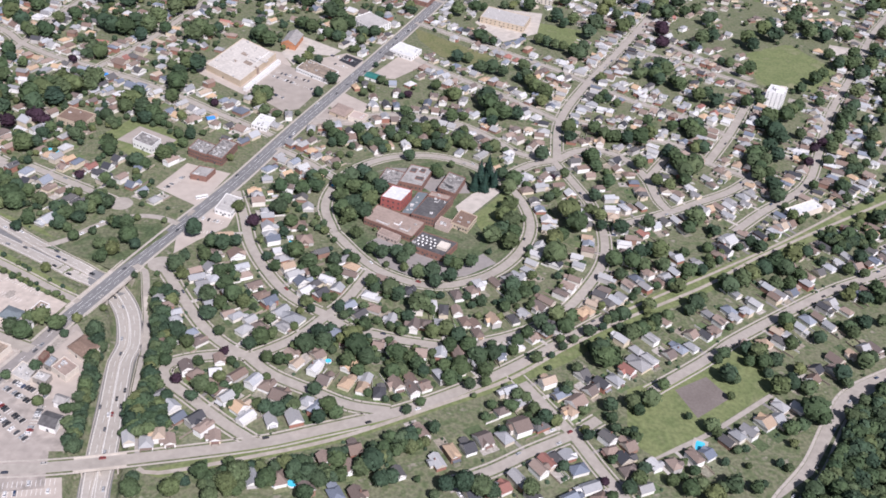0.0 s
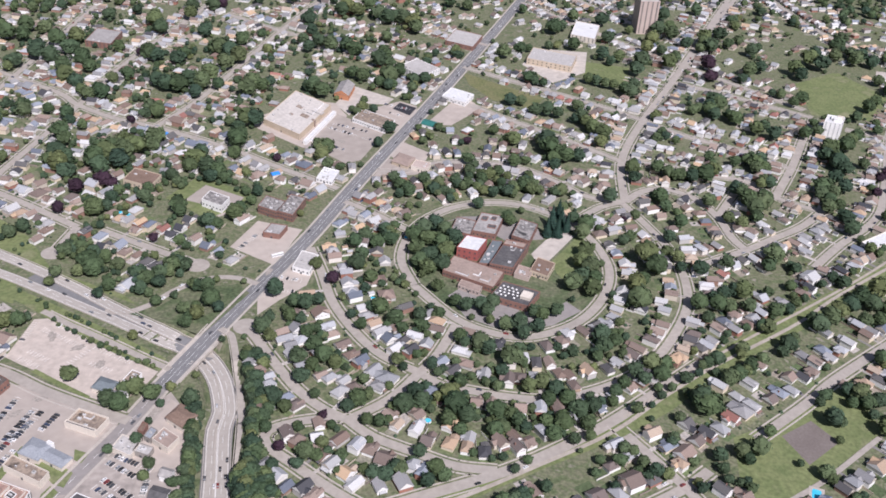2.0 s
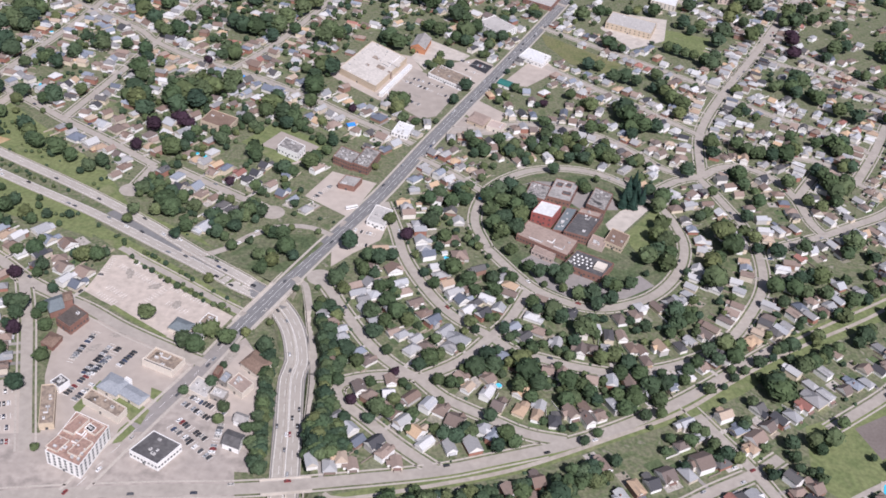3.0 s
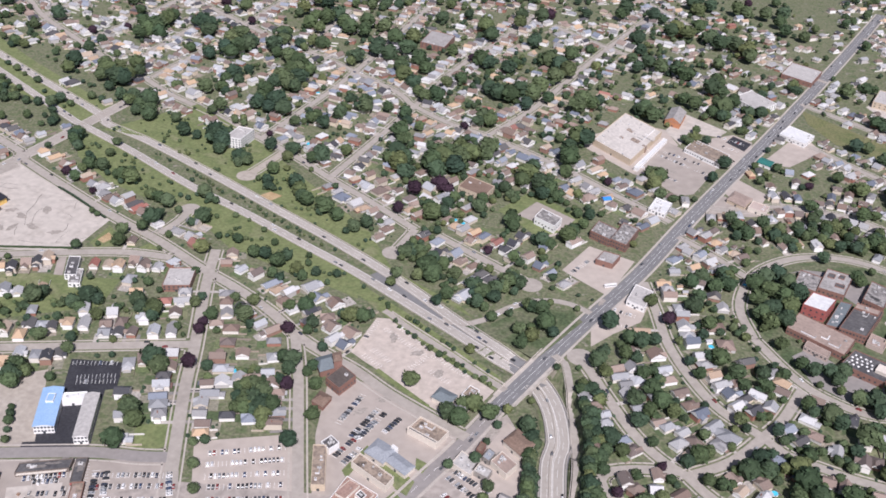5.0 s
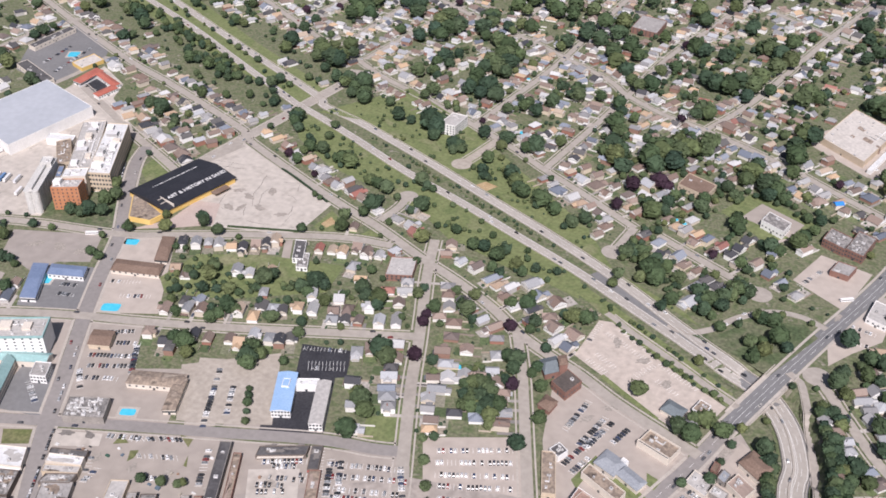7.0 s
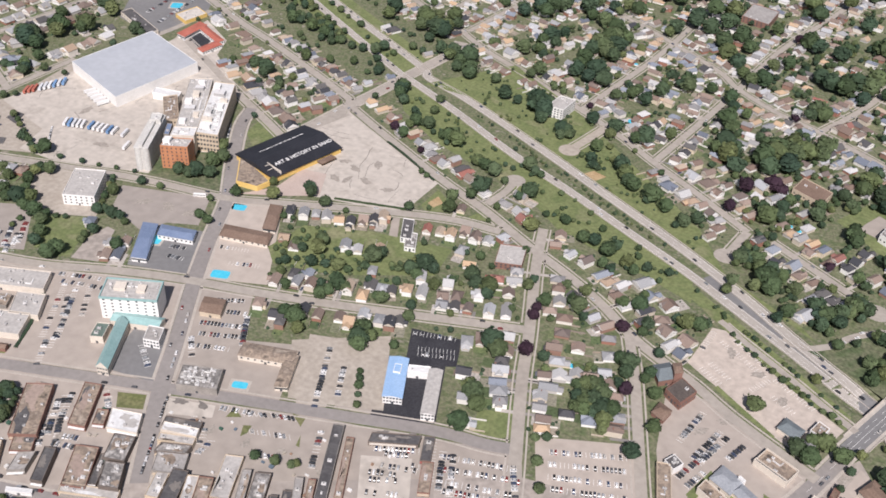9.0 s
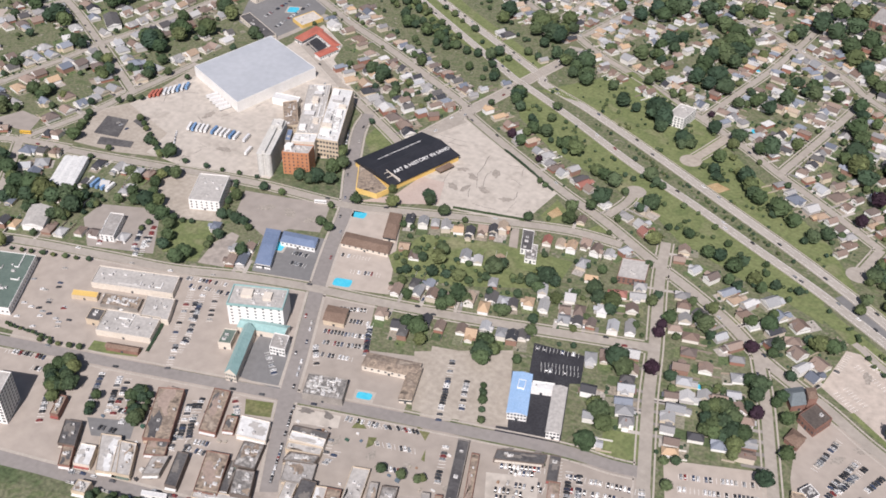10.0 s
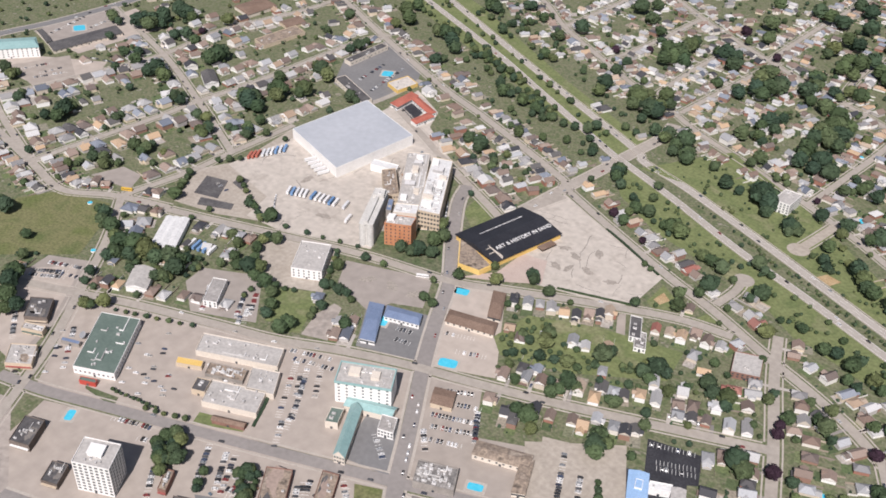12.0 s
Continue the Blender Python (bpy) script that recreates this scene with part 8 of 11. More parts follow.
def trunk_shape(r, h, spread):
    s = Shape().tube(0, 0, -0.3, h, 0.34, 0.2, 7)
    for k in range(4):
        a = k * 1.57 + r.uniform(-0.4, 0.4)
        x, y, z = spread * 0.5 * math.cos(a), spread * 0.5 * math.sin(a), h + r.uniform(1.0, 2.2)
        b = [(0.13 * math.cos(t), 0.13 * math.sin(t)) for t in (0, 2.09, 4.19)]
        s.add([(p, q, h - 0.6) for p, q in b] + [(x + p * 0.5, y + q * 0.5, z) for p, q in b], [(0, 1, 4, 3), (1, 2, 5, 4), (2, 0, 3, 5)])
    return s


tr = random.Random(21)
CROWNS = []
for k in range(7):
    wide, tall = tr.uniform(4.3, 5.2), tr.uniform(4.0, 5.2)
    CROWNS.append((crown_shape(tr, wide, tall, tr.randint(5, 7), 330, 0.5, 12), trunk_shape(tr, 3.2, wide), 3.0 + tall * 0.72))
SMALL = [crown_shape(tr, tr.uniform(4.5, 5.3), tr.uniform(4.3, 5.6), 3, 56, 0.72, 8) for k in range(9)]
CONIFER = Shape()
for k in range(9):
    z0 = 1.2 + k * 1.35
    rad = 3.1 * (1 - k / 9.6)
    for i in range(11):
        a = 6.283 * i / 11 + k * 0.4
        b = rad * tr.uniform(0.8, 1.15)
        CONIFER.add([(0, 0, z0 + 1.9), (b * math.cos(a - 0.3), b * math.sin(a - 0.3), z0), (b * 1.1 * math.cos(a), b * 1.1 * math.sin(a), z0 - 0.25), (b * math.cos(a + 0.3), b * math.sin(a + 0.3), z0)], [(0, 1, 2), (0, 2, 3)])
CROWN_MESH = [c.mesh("tree_crown", LEAF) for c, t, z in CROWNS]
PURPLE_MESH = CROWNS[0][0].mesh("copper_crown", PURPLE)
TRUNK_MESH = [t.mesh("tree_trunk", BARK) for c, t, z in CROWNS]
CONIFER_MESH = CONIFER.mesh("conifer_crown", SPRUCE)
POLE_MESH = Shape().tube(0, 0, -0.3, 10, 0.25, 0.1, 6).mesh("conifer_trunk", BARK)
TREES = []        # x, y, size, kind


def wood(pts, count, lo=0.8, hi=1.4, bits=1 | 2 | 4, kind="leafy", gap=0.75, over=False):
    """Trees scattered over an area, not on roads, lots or roofs. over: also in the blocks whose trees are placed singly."""
    pts = list(pts)
    xs, ys = [p[0] for p in pts], [p[1] for p in pts]
    made = tries = 0
    while made < count and tries < count * 14:
        tries += 1
        x, y = rnd.uniform(min(xs), max(xs)), rnd.uniform(min(ys), max(ys))
        size = rnd.uniform(lo, hi)
        if not bool(inside(pts, np.array([x]), np.array([y]))[0]) or at_cell(x, y) & (bits | 16):
            continue
        if not over and at_cell(x, y) & 32:
            if rnd.random() < 0.62:
                continue
            size *= 0.55
        if bits & 4 and any(at_cell(x + dx * size * 1.3, y + dy * size * 1.3) & 5 for dx, dy in ((1, 0), (-1, 0), (0, 1), (0, -1))):
            continue
        if bits & 4 and any(at_cell(x + dx * size * 3.4, y + dy * size * 3.4) & 1 for dx, dy in ((1, 0), (-1, 0), (0, 1), (0, -1), (0.7, 0.7), (-0.7, 0.7), (0.7, -0.7), (-0.7, -0.7))):
            continue
        if near_tree(x, y, size * 4.6 * gap):
            continue
        add_tree(x, y, size, kind)
        made += 1


CELLS = {}


def near_tree(x, y, gap):
    i, j = int(x // 12), int(y // 12)
    return any((x - p) ** 2 + (y - q) ** 2 < gap * gap for a in (-1, 0, 1) for b in (-1, 0, 1) for p, q in CELLS.get((i + a, j + b), ()))


def add_tree(x, y, size, kind="leafy"):
    CELLS.setdefault((int(x // 12), int(y // 12)), []).append((x, y))
    TREES.append((x, y, size, kind))


def grove(pts, size=1.2, kind="leafy"):
    for x, y in pts:
        if not at_cell(x, y) & (36 | 128):
            add_tree(x, y, size * rnd.uniform(1.0, 1.3), kind)


def stand(pts, kind="leafy"):
    for x, y, size in pts:
        if not near_tree(x, y, size * 1.7) and not at_cell(x, y) & 128:
            add_tree(x, y, size * 1.17, kind)


stand([(-216, 709, 1.6), (-187, 693, 1.4), (-196, 695, 1.2), (-177, 700, 1.2), (-213, 671, 1.0), (-216, 654, 1.5), (-207, 644, 1.1), (-197, 674, 1.2), (-187, 672, 1.0), (-179, 654, 1.1), (-180, 620, 1.3), (-170, 637, 1.3), (-161, 624, 1.4), (-168, 612, 1.1), (-151, 617, 1.1), (-174, 597, 1.2), (-151, 632, 0.6), (-188, 756, 1.1), (-152, 760, 1.5), (-149, 780, 1.1), (-137, 739, 1.4), (-140, 725, 0.9), (-124, 694, 1.5), (-132, 697, 1.0), (-147, 685, 0.8), (-137, 671, 1.0), (-113, 740, 0.6), (-110, 680, 1.5), (-103, 670, 1.0), (-90, 689, 1.2)])
stand([(-87, 673, 1.2), (-74, 695, 1.0), (-31, 693, 0.8), (-56, 664, 1.2), (-39, 656, 1.5), (-32, 650, 1.3), (-51, 657, 1.0), (-76, 626, 1.0), (-71, 617, 0.8), (-103, 628, 1.0), (-98, 621, 0.7), (-217, 624, 0.8), (-190, 570, 1.4), (-180, 562, 1.0), (-191, 557, 1.0), (-161, 580, 0.8), (-128, 575, 1.4), (-135, 568, 1.0), (-87, 590, 1.2), (-94, 572, 1.5), (-81, 578, 1.4), (-69, 587, 0.9), (-61, 588, 1.5), (-127, 602, 0.8), (-166, 543, 0.7), (-189, 539, 0.9), (-157, 516, 1.3), (-149, 514, 1.0), (-161, 506, 0.8), (-147, 528, 0.9)])
stand([(-142, 521, 0.7), (-132, 517, 0.9), (-115, 535, 0.7), (-110, 554, 1.0), (-119, 555, 1.0), (-79, 598, 0.9), (-56, 576, 1.7), (-47, 565, 1.5), (-61, 560, 1.2), (-51, 552, 1.0), (-108, 502, 1.1), (-100, 501, 1.1), (-115, 506, 0.8), (-90, 508, 1.0), (-94, 510, 1.0), (-79, 527, 1.0), (-83, 518, 0.7), (-66, 510, 1.3), (-71, 498, 1.1), (-60, 505, 1.0), (-25, 573, 1.5), (-20, 558, 1.0), (-14, 571, 1.2), (-28, 527, 0.6), (-20, 529, 0.7), (-12, 518, 0.7), (-53, 606, 1.1), (-21, 623, 1.1), (-25, 605, 0.9), (-7, 686, 1.5)])
stand([(-3, 675, 1.2), (99, 759, 1.7), (99, 733, 2.0), (101, 708, 0.7), (79, 703, 0.9), (82, 684, 0.7), (61, 680, 1.5), (62, 665, 1.3), (72, 674, 1.2), (56, 652, 1.0), (77, 660, 0.8), (36, 656, 1.0), (29, 651, 0.7), (-14, 639, 1.6), (-7, 655, 1.0), (-5, 640, 0.8), (-1, 606, 1.3), (10, 612, 1.3), (20, 604, 1.4), (14, 592, 1.2), (28, 592, 1.5), (36, 581, 1.5), (23, 566, 1.5), (11, 567, 1.2), (16, 553, 1.3), (-10, 566, 1.2), (-4, 561, 0.9), (42, 569, 1.1), (47, 589, 1.2), (54, 597, 0.8)])
stand([(43, 557, 0.9), (-26, 554, 1.2), (66, 609, 1.1), (63, 598, 0.9), (74, 620, 1.1), (84, 636, 1.3), (90, 627, 1.1), (98, 646, 1.5), (104, 633, 1.3), (110, 648, 1.2), (100, 619, 0.8), (111, 621, 0.8), (102, 611, 0.7), (81, 592, 0.9), (93, 599, 0.6), (124, 633, 1.0), (152, 739, 1.5), (156, 719, 1.1), (148, 701, 0.7), (169, 739, 1.5), (195, 762, 1.7), (178, 736, 1.3), (196, 740, 1.3), (145, 655, 1.0), (153, 660, 1.2), (176, 676, 1.2), (136, 643, 0.7), (130, 603, 1.9), (134, 596, 1.8), (112, 585, 0.9)])
stand([(165, 641, 1.3), (157, 633, 1.2), (179, 655, 1.2), (122, 996, 1.6), (123, 976, 1.3), (91, 924, 1.7), (127, 1018, 0.9), (151, 1003, 1.6), (162, 993, 1.4), (170, 988, 1.4), (189, 993, 1.6), (201, 989, 2.1), (213, 1006, 1.6), (194, 931, 1.5), (144, 931, 1.7), (148, 914, 1.3), (139, 936, 1.1), (114, 894, 1.0), (158, 882, 1.5), (142, 851, 1.4), (115, 810, 2.1), (121, 791, 1.9), (106, 769, 1.5), (136, 824, 1.2), (118, 830, 1.2), (104, 848, 1.2), (97, 841, 1.0), (145, 816, 1.2), (145, 797, 1.2), (163, 796, 1.4)])
stand([(230, 964, 1.6), (236, 935, 2.2), (250, 933, 2.0), (209, 900, 1.3), (239, 907, 1.3), (221, 891, 1.3), (190, 811, 1.4), (238, 827, 1.8), (229, 810, 1.4), (245, 849, 1.0), (265, 1033, 1.7), (266, 992, 1.4), (258, 1045, 1.2), (243, 1034, 1.4), (362, 1086, 2.0), (364, 1058, 1.8), (327, 982, 1.9), (336, 972, 1.6), (353, 988, 1.7), (321, 938, 1.6), (333, 917, 1.6), (188, 764, 1.3), (177, 758, 1.3), (166, 751, 1.1), (252, 820, 0.8), (255, 811, 1.2), (294, 791, 1.4), (286, 799, 1.2), (219, 767, 1.0), (243, 781, 1.0)])
stand([(-750, 602, 1.2), (-686, 642, 1.0), (-663, 679, 1.2), (-655, 662, 1.3), (-734, 541, 0.9), (-713, 543, 1.4), (-717, 555, 1.2), (-707, 527, 1.0), (-725, 538, 0.9), (-726, 517, 0.8), (-720, 503, 0.8), (-705, 491, 0.9), (-686, 535, 1.1), (-696, 532, 0.8), (-677, 537, 0.7), (-668, 561, 1.5), (-666, 571, 1.0), (-668, 549, 0.8), (-671, 514, 1.5), (-672, 504, 1.1), (-663, 515, 1.0), (-675, 497, 1.1), (-683, 509, 0.8), (-655, 536, 0.7), (-632, 522, 1.0), (-637, 522, 0.8), (-635, 547, 0.8), (-634, 566, 1.2), (-627, 577, 1.5), (-626, 563, 1.0)])
stand([(-619, 578, 1.0), (-607, 560, 1.0), (-608, 528, 0.9), (-610, 535, 0.6), (-602, 515, 1.0), (-578, 539, 0.6), (-599, 576, 0.7), (-588, 589, 1.3), (-580, 581, 1.2), (-568, 582, 1.5), (-566, 575, 1.0), (-544, 605, 1.0), (-544, 615, 0.8), (-541, 572, 0.7), (-609, 616, 0.5), (-596, 617, 0.8), (-569, 648, 0.7), (-646, 606, 0.6), (-673, 463, 1.4), (-683, 464, 1.1), (-663, 454, 1.1), (-620, 480, 1.5), (-618, 470, 1.5), (-612, 479, 1.1), (-593, 482, 0.8), (-578, 518, 0.4), (-568, 523, 0.5), (-518, 625, 0.8), (-523, 595, 1.1), (-497, 603, 1.5)])
stand([(-505, 609, 1.0), (-501, 626, 1.0), (-489, 596, 0.8), (-510, 580, 0.6), (-470, 630, 1.0), (-457, 634, 1.3), (-459, 650, 0.8), (-443, 616, 1.1), (-443, 607, 0.8), (-437, 565, 1.4), (-444, 567, 1.1), (-435, 556, 1.1), (-423, 591, 0.8), (-420, 567, 0.9), (-421, 559, 0.8), (-494, 536, 0.9), (-487, 526, 0.7), (-418, 635, 1.3), (-408, 639, 1.2), (-404, 646, 0.8), (-426, 638, 0.8), (-454, 526, 1.2), (-525, 693, 1.3), (-509, 686, 1.4), (-506, 698, 1.1), (-489, 682, 1.2), (-480, 675, 1.0), (-472, 686, 0.9), (-535, 691, 1.3), (-506, 669, 1.0)])
stand([(-497, 666, 0.9), (-454, 691, 0.8), (-410, 745, 1.3), (-383, 728, 1.8), (-375, 717, 1.6), (-392, 740, 1.3), (-388, 715, 1.1), (-406, 711, 1.1), (-355, 697, 1.2), (-360, 685, 1.0), (-412, 758, 0.9), (-405, 750, 1.1), (-406, 697, 0.9), (-817, 822, 1.5), (-802, 806, 1.1), (-833, 797, 0.7), (-780, 794, 0.9), (-766, 775, 1.3), (-752, 779, 1.3), (-768, 766, 1.0), (-763, 748, 1.2), (-764, 807, 0.9), (-772, 832, 0.9), (-722, 768, 1.4), (-710, 765, 1.6), (-720, 777, 1.2), (-729, 769, 1.0), (-711, 701, 0.6), (-703, 698, 0.6), (-675, 746, 1.2)])
stand([(-665, 744, 1.2), (-653, 739, 1.4), (-648, 705, 1.7), (-649, 717, 1.1), (-650, 692, 1.1), (-637, 733, 0.8), (-630, 770, 1.4), (-621, 764, 1.0), (-614, 763, 0.8), (-607, 727, 1.5), (-613, 716, 0.9), (-622, 691, 0.7), (-581, 680, 1.3), (-560, 708, 0.9), (-721, 882, 1.6), (-704, 881, 1.1), (-681, 884, 2.2), (-668, 872, 1.9), (-689, 893, 1.6), (-675, 897, 1.3), (-665, 859, 1.3), (-631, 850, 1.3), (-633, 842, 1.0), (-619, 890, 1.5), (-592, 841, 1.4), (-587, 818, 1.2), (-581, 810, 1.0), (-680, 942, 0.9), (-691, 941, 0.7), (-792, 823, 0.4)])
stand([(-745, 800, 0.4), (-735, 806, 0.4), (-703, 843, 0.4), (-693, 843, 0.5), (-646, 824, 0.4), (-658, 793, 0.5), (-693, 764, 0.4), (-917, 1134, 2.2), (-938, 1146, 2.1), (-927, 1115, 2.0), (-925, 1168, 1.8), (-874, 1187, 2.2), (-851, 1162, 2.0), (-846, 1103, 1.2), (-809, 1091, 1.6), (-805, 1141, 2.2), (-805, 1166, 2.2), (-776, 1135, 2.2), (-785, 1106, 1.9), (-750, 1158, 1.9), (-754, 1198, 2.0), (-735, 1136, 1.4), (-745, 1042, 2.1), (-750, 1029, 1.5), (-739, 1067, 1.3), (-864, 971, 2.2), (-901, 1001, 1.9), (-863, 992, 1.6), (-863, 951, 1.3), (-796, 933, 2.0)])
stand([(-779, 907, 1.7), (-819, 938, 1.5), (-798, 990, 1.0), (-747, 908, 1.2), (-720, 881, 1.6), (-703, 882, 1.1), (-680, 879, 2.0), (-664, 857, 1.5), (-690, 890, 1.4), (-668, 870, 1.6), (-757, 994, 1.8), (-740, 1004, 1.5), (-719, 960, 1.4), (-686, 934, 0.8), (-674, 932, 0.8), (-685, 1008, 2.2), (-682, 981, 1.7), (-664, 973, 1.7), (-662, 992, 2.2), (-646, 975, 1.9), (-680, 1050, 2.2), (-686, 1078, 2.2), (-689, 1108, 2.2), (-663, 1040, 1.7), (-714, 1126, 1.9), (-669, 1067, 2.0), (-671, 1097, 1.6), (-645, 1081, 1.3), (-723, 1180, 1.4), (-693, 1186, 1.9)])
stand([(-707, 1190, 1.7), (-682, 1256, 2.2), (-698, 1273, 2.2), (-670, 1290, 2.2), (-661, 1256, 2.0), (-728, 1281, 2.2), (-719, 1301, 2.2), (-746, 1283, 1.8), (-634, 1164, 1.9), (-637, 1151, 1.3), (-619, 1196, 2.2), (-628, 1227, 1.4), (-606, 980, 1.4), (-608, 970, 1.4), (-590, 963, 1.6), (-621, 954, 1.4), (-583, 993, 1.7), (-587, 1036, 1.5), (-569, 1037, 1.7), (-572, 1026, 1.2), (-618, 891, 1.5), (-593, 889, 1.5), (-592, 874, 1.1), (-558, 886, 1.9), (-566, 881, 1.3), (-540, 911, 1.3), (-636, 850, 1.5), (-626, 848, 1.1), (-641, 1282, 2.2), (-612, 1249, 2.2)])
stand([(-583, 1218, 2.2), (-596, 1187, 2.2), (-569, 1158, 2.2), (-556, 1188, 2.2), (-591, 1262, 2.2), (-620, 1207, 2.2), (-553, 1126, 2.2), (-537, 1114, 1.8), (-540, 1165, 1.8), (-566, 1039, 2.2), (-563, 1022, 1.7), (-540, 1036, 1.4), (-514, 1024, 1.7), (-506, 1011, 1.2), (-501, 972, 2.2), (-493, 960, 1.6), (-489, 1003, 1.2), (-510, 1081, 1.7), (-498, 1088, 2.0), (-522, 1093, 1.5), (-500, 1136, 1.5), (-487, 1154, 1.6), (-527, 1240, 1.7), (-482, 1222, 2.2), (-469, 1218, 1.9), (-512, 1350, 2.2), (-495, 1321, 2.0), (-551, 1394, 1.5), (-522, 1384, 1.5), (-441, 1213, 1.9)])
stand([(-439, 1236, 1.6), (-445, 1138, 1.8), (-431, 1127, 2.0), (-416, 1126, 2.2), (-406, 1141, 2.2), (-391, 1140, 2.2), (-388, 1171, 2.1), (-391, 1112, 1.7), (-371, 1143, 1.5), (-381, 1249, 2.2), (-367, 1236, 2.2), (-379, 1207, 2.2), (-377, 1297, 2.0), (-399, 1260, 2.2), (-408, 1266, 1.7), (-434, 1321, 2.0), (-436, 1345, 1.5), (-449, 1431, 2.2), (-472, 1388, 2.1), (-478, 1426, 1.9), (-580, 1361, 1.8), (-392, 1481, 1.6), (-338, 1275, 1.4), (-357, 1332, 1.4), (-330, 1148, 2.2), (-332, 1128, 2.2), (-318, 1145, 1.8), (-312, 1167, 1.3), (-427, 1055, 1.9), (-418, 1048, 1.7)])
stand([(-430, 1042, 1.4), (-399, 973, 2.2), (-398, 959, 1.8), (-427, 958, 2.2), (-412, 951, 2.2), (-436, 946, 2.0), (-451, 952, 1.5), (-487, 925, 2.0), (-474, 917, 1.7), (-492, 914, 1.3), (-314, 1044, 2.2), (-304, 1042, 2.2), (-318, 1018, 1.8), (-333, 1041, 1.2), (-268, 1054, 1.4), (-461, 962, 1.1), (-477, 901, 2.1), (-463, 887, 1.7), (-445, 918, 2.2), (-437, 930, 2.2), (-421, 939, 2.2), (-420, 918, 2.1), (-434, 903, 1.9), (-401, 860, 1.2), (-372, 851, 1.4), (-374, 869, 1.2), (-403, 847, 1.2), (-410, 818, 1.8), (-418, 832, 1.4), (-402, 829, 1.2)])
stand([(-397, 796, 0.8), (-462, 779, 1.3), (-412, 739, 0.7), (-398, 751, 1.3), (-382, 739, 1.6), (-372, 739, 1.3), (-375, 727, 1.2), (-358, 731, 1.1), (-317, 777, 1.1), (-309, 771, 0.9), (-299, 813, 1.5), (-291, 812, 1.1), (-305, 815, 1.0), (-278, 829, 1.7), (-276, 842, 1.4), (-269, 863, 1.0), (-336, 839, 1.6), (-331, 830, 1.2), (-343, 952, 1.7), (-345, 937, 1.9), (-328, 919, 1.9), (-315, 913, 1.7), (-347, 922, 1.5), (-321, 903, 1.4), (-307, 904, 1.2), (-360, 902, 1.2), (-350, 888, 1.2), (-311, 985, 2.2), (-308, 958, 1.5), (-312, 1006, 1.6)])
stand([(-267, 881, 1.2), (-279, 881, 1.0), (-287, 921, 1.0), (-312, 734, 1.4), (-310, 745, 1.3), (-312, 725, 1.2), (-301, 740, 1.1), (-333, 709, 1.0), (-340, 1529, 2.2), (-343, 1498, 1.9), (-295, 1514, 2.2), (-281, 1509, 1.6), (-246, 1604, 2.2), (-234, 1567, 2.2), (-220, 1605, 2.0), (-255, 1470, 2.2), (-237, 1455, 2.2), (-225, 1489, 2.2), (-205, 1450, 2.2), (-191, 1433, 2.2), (-261, 1453, 2.2), (-302, 1402, 2.1), (-291, 1360, 1.7), (-297, 1322, 1.7), (-256, 1302, 2.2), (-234, 1304, 2.2), (-221, 1290, 2.2), (-273, 1314, 2.0), (-285, 1295, 1.7), (-181, 1282, 2.2)])
stand([(-185, 1260, 2.2), (-171, 1258, 1.6), (-168, 1435, 2.2), (-151, 1421, 2.2), (-146, 1400, 2.1), (-176, 1442, 2.1), (-184, 1355, 1.7), (-177, 1603, 2.2), (-164, 1597, 2.0), (-135, 1601, 2.2), (-122, 1684, 1.4), (-110, 1616, 2.2), (-113, 1573, 2.0), (-103, 1538, 1.9), (-75, 1529, 1.6), (-60, 1578, 1.3), (-255, 1154, 2.2), (-243, 1142, 2.0), (-262, 1158, 1.5), (-271, 1210, 1.0), (-215, 1213, 1.6), (-200, 1203, 1.8), (-166, 1204, 2.2), (-155, 1229, 1.9), (-178, 1188, 1.5), (-175, 1227, 1.3), (-120, 1212, 1.6), (-88, 1326, 1.1), (217, 734, 1.5), (206, 710, 1.3)])
stand([(231, 741, 1.1), (178, 679, 1.0), (175, 671, 0.9), (202, 713, 1.1), (153, 663, 1.0), (140, 652, 0.8), (130, 600, 1.7), (138, 598, 1.6), (133, 614, 1.1), (126, 609, 1.0), (160, 637, 1.3), (167, 642, 1.2), (174, 648, 1.0), (180, 656, 1.2), (191, 666, 1.0), (217, 687, 1.4), (224, 697, 1.1), (211, 678, 1.0), (252, 719, 1.5), (248, 727, 1.3), (264, 730, 1.7), (276, 742, 1.5), (289, 753, 1.5), (302, 765, 1.7), (310, 758, 1.5), (320, 779, 1.8), (322, 751, 1.2), (295, 732, 1.3), (308, 735, 1.3), (388, 793, 1.4)])
stand([(371, 771, 1.2), (386, 769, 1.0), (390, 730, 1.6), (388, 743, 1.4), (374, 727, 1.2), (359, 728, 1.2), (368, 743, 1.0), (379, 695, 1.1), (362, 688, 1.3), (346, 681, 1.1), (348, 673, 1.1), (292, 678, 1.3), (293, 671, 0.9), (290, 647, 1.2), (267, 650, 0.6), (258, 627, 1.5), (250, 633, 1.2), (260, 617, 1.3), (271, 622, 1.2), (250, 618, 1.0), (263, 607, 0.8), (228, 595, 1.5), (234, 594, 1.0), (228, 575, 0.7), (231, 625, 1.0), (225, 617, 0.8), (177, 578, 0.9), (192, 547, 0.6), (164, 557, 1.4), (151, 552, 1.2)])
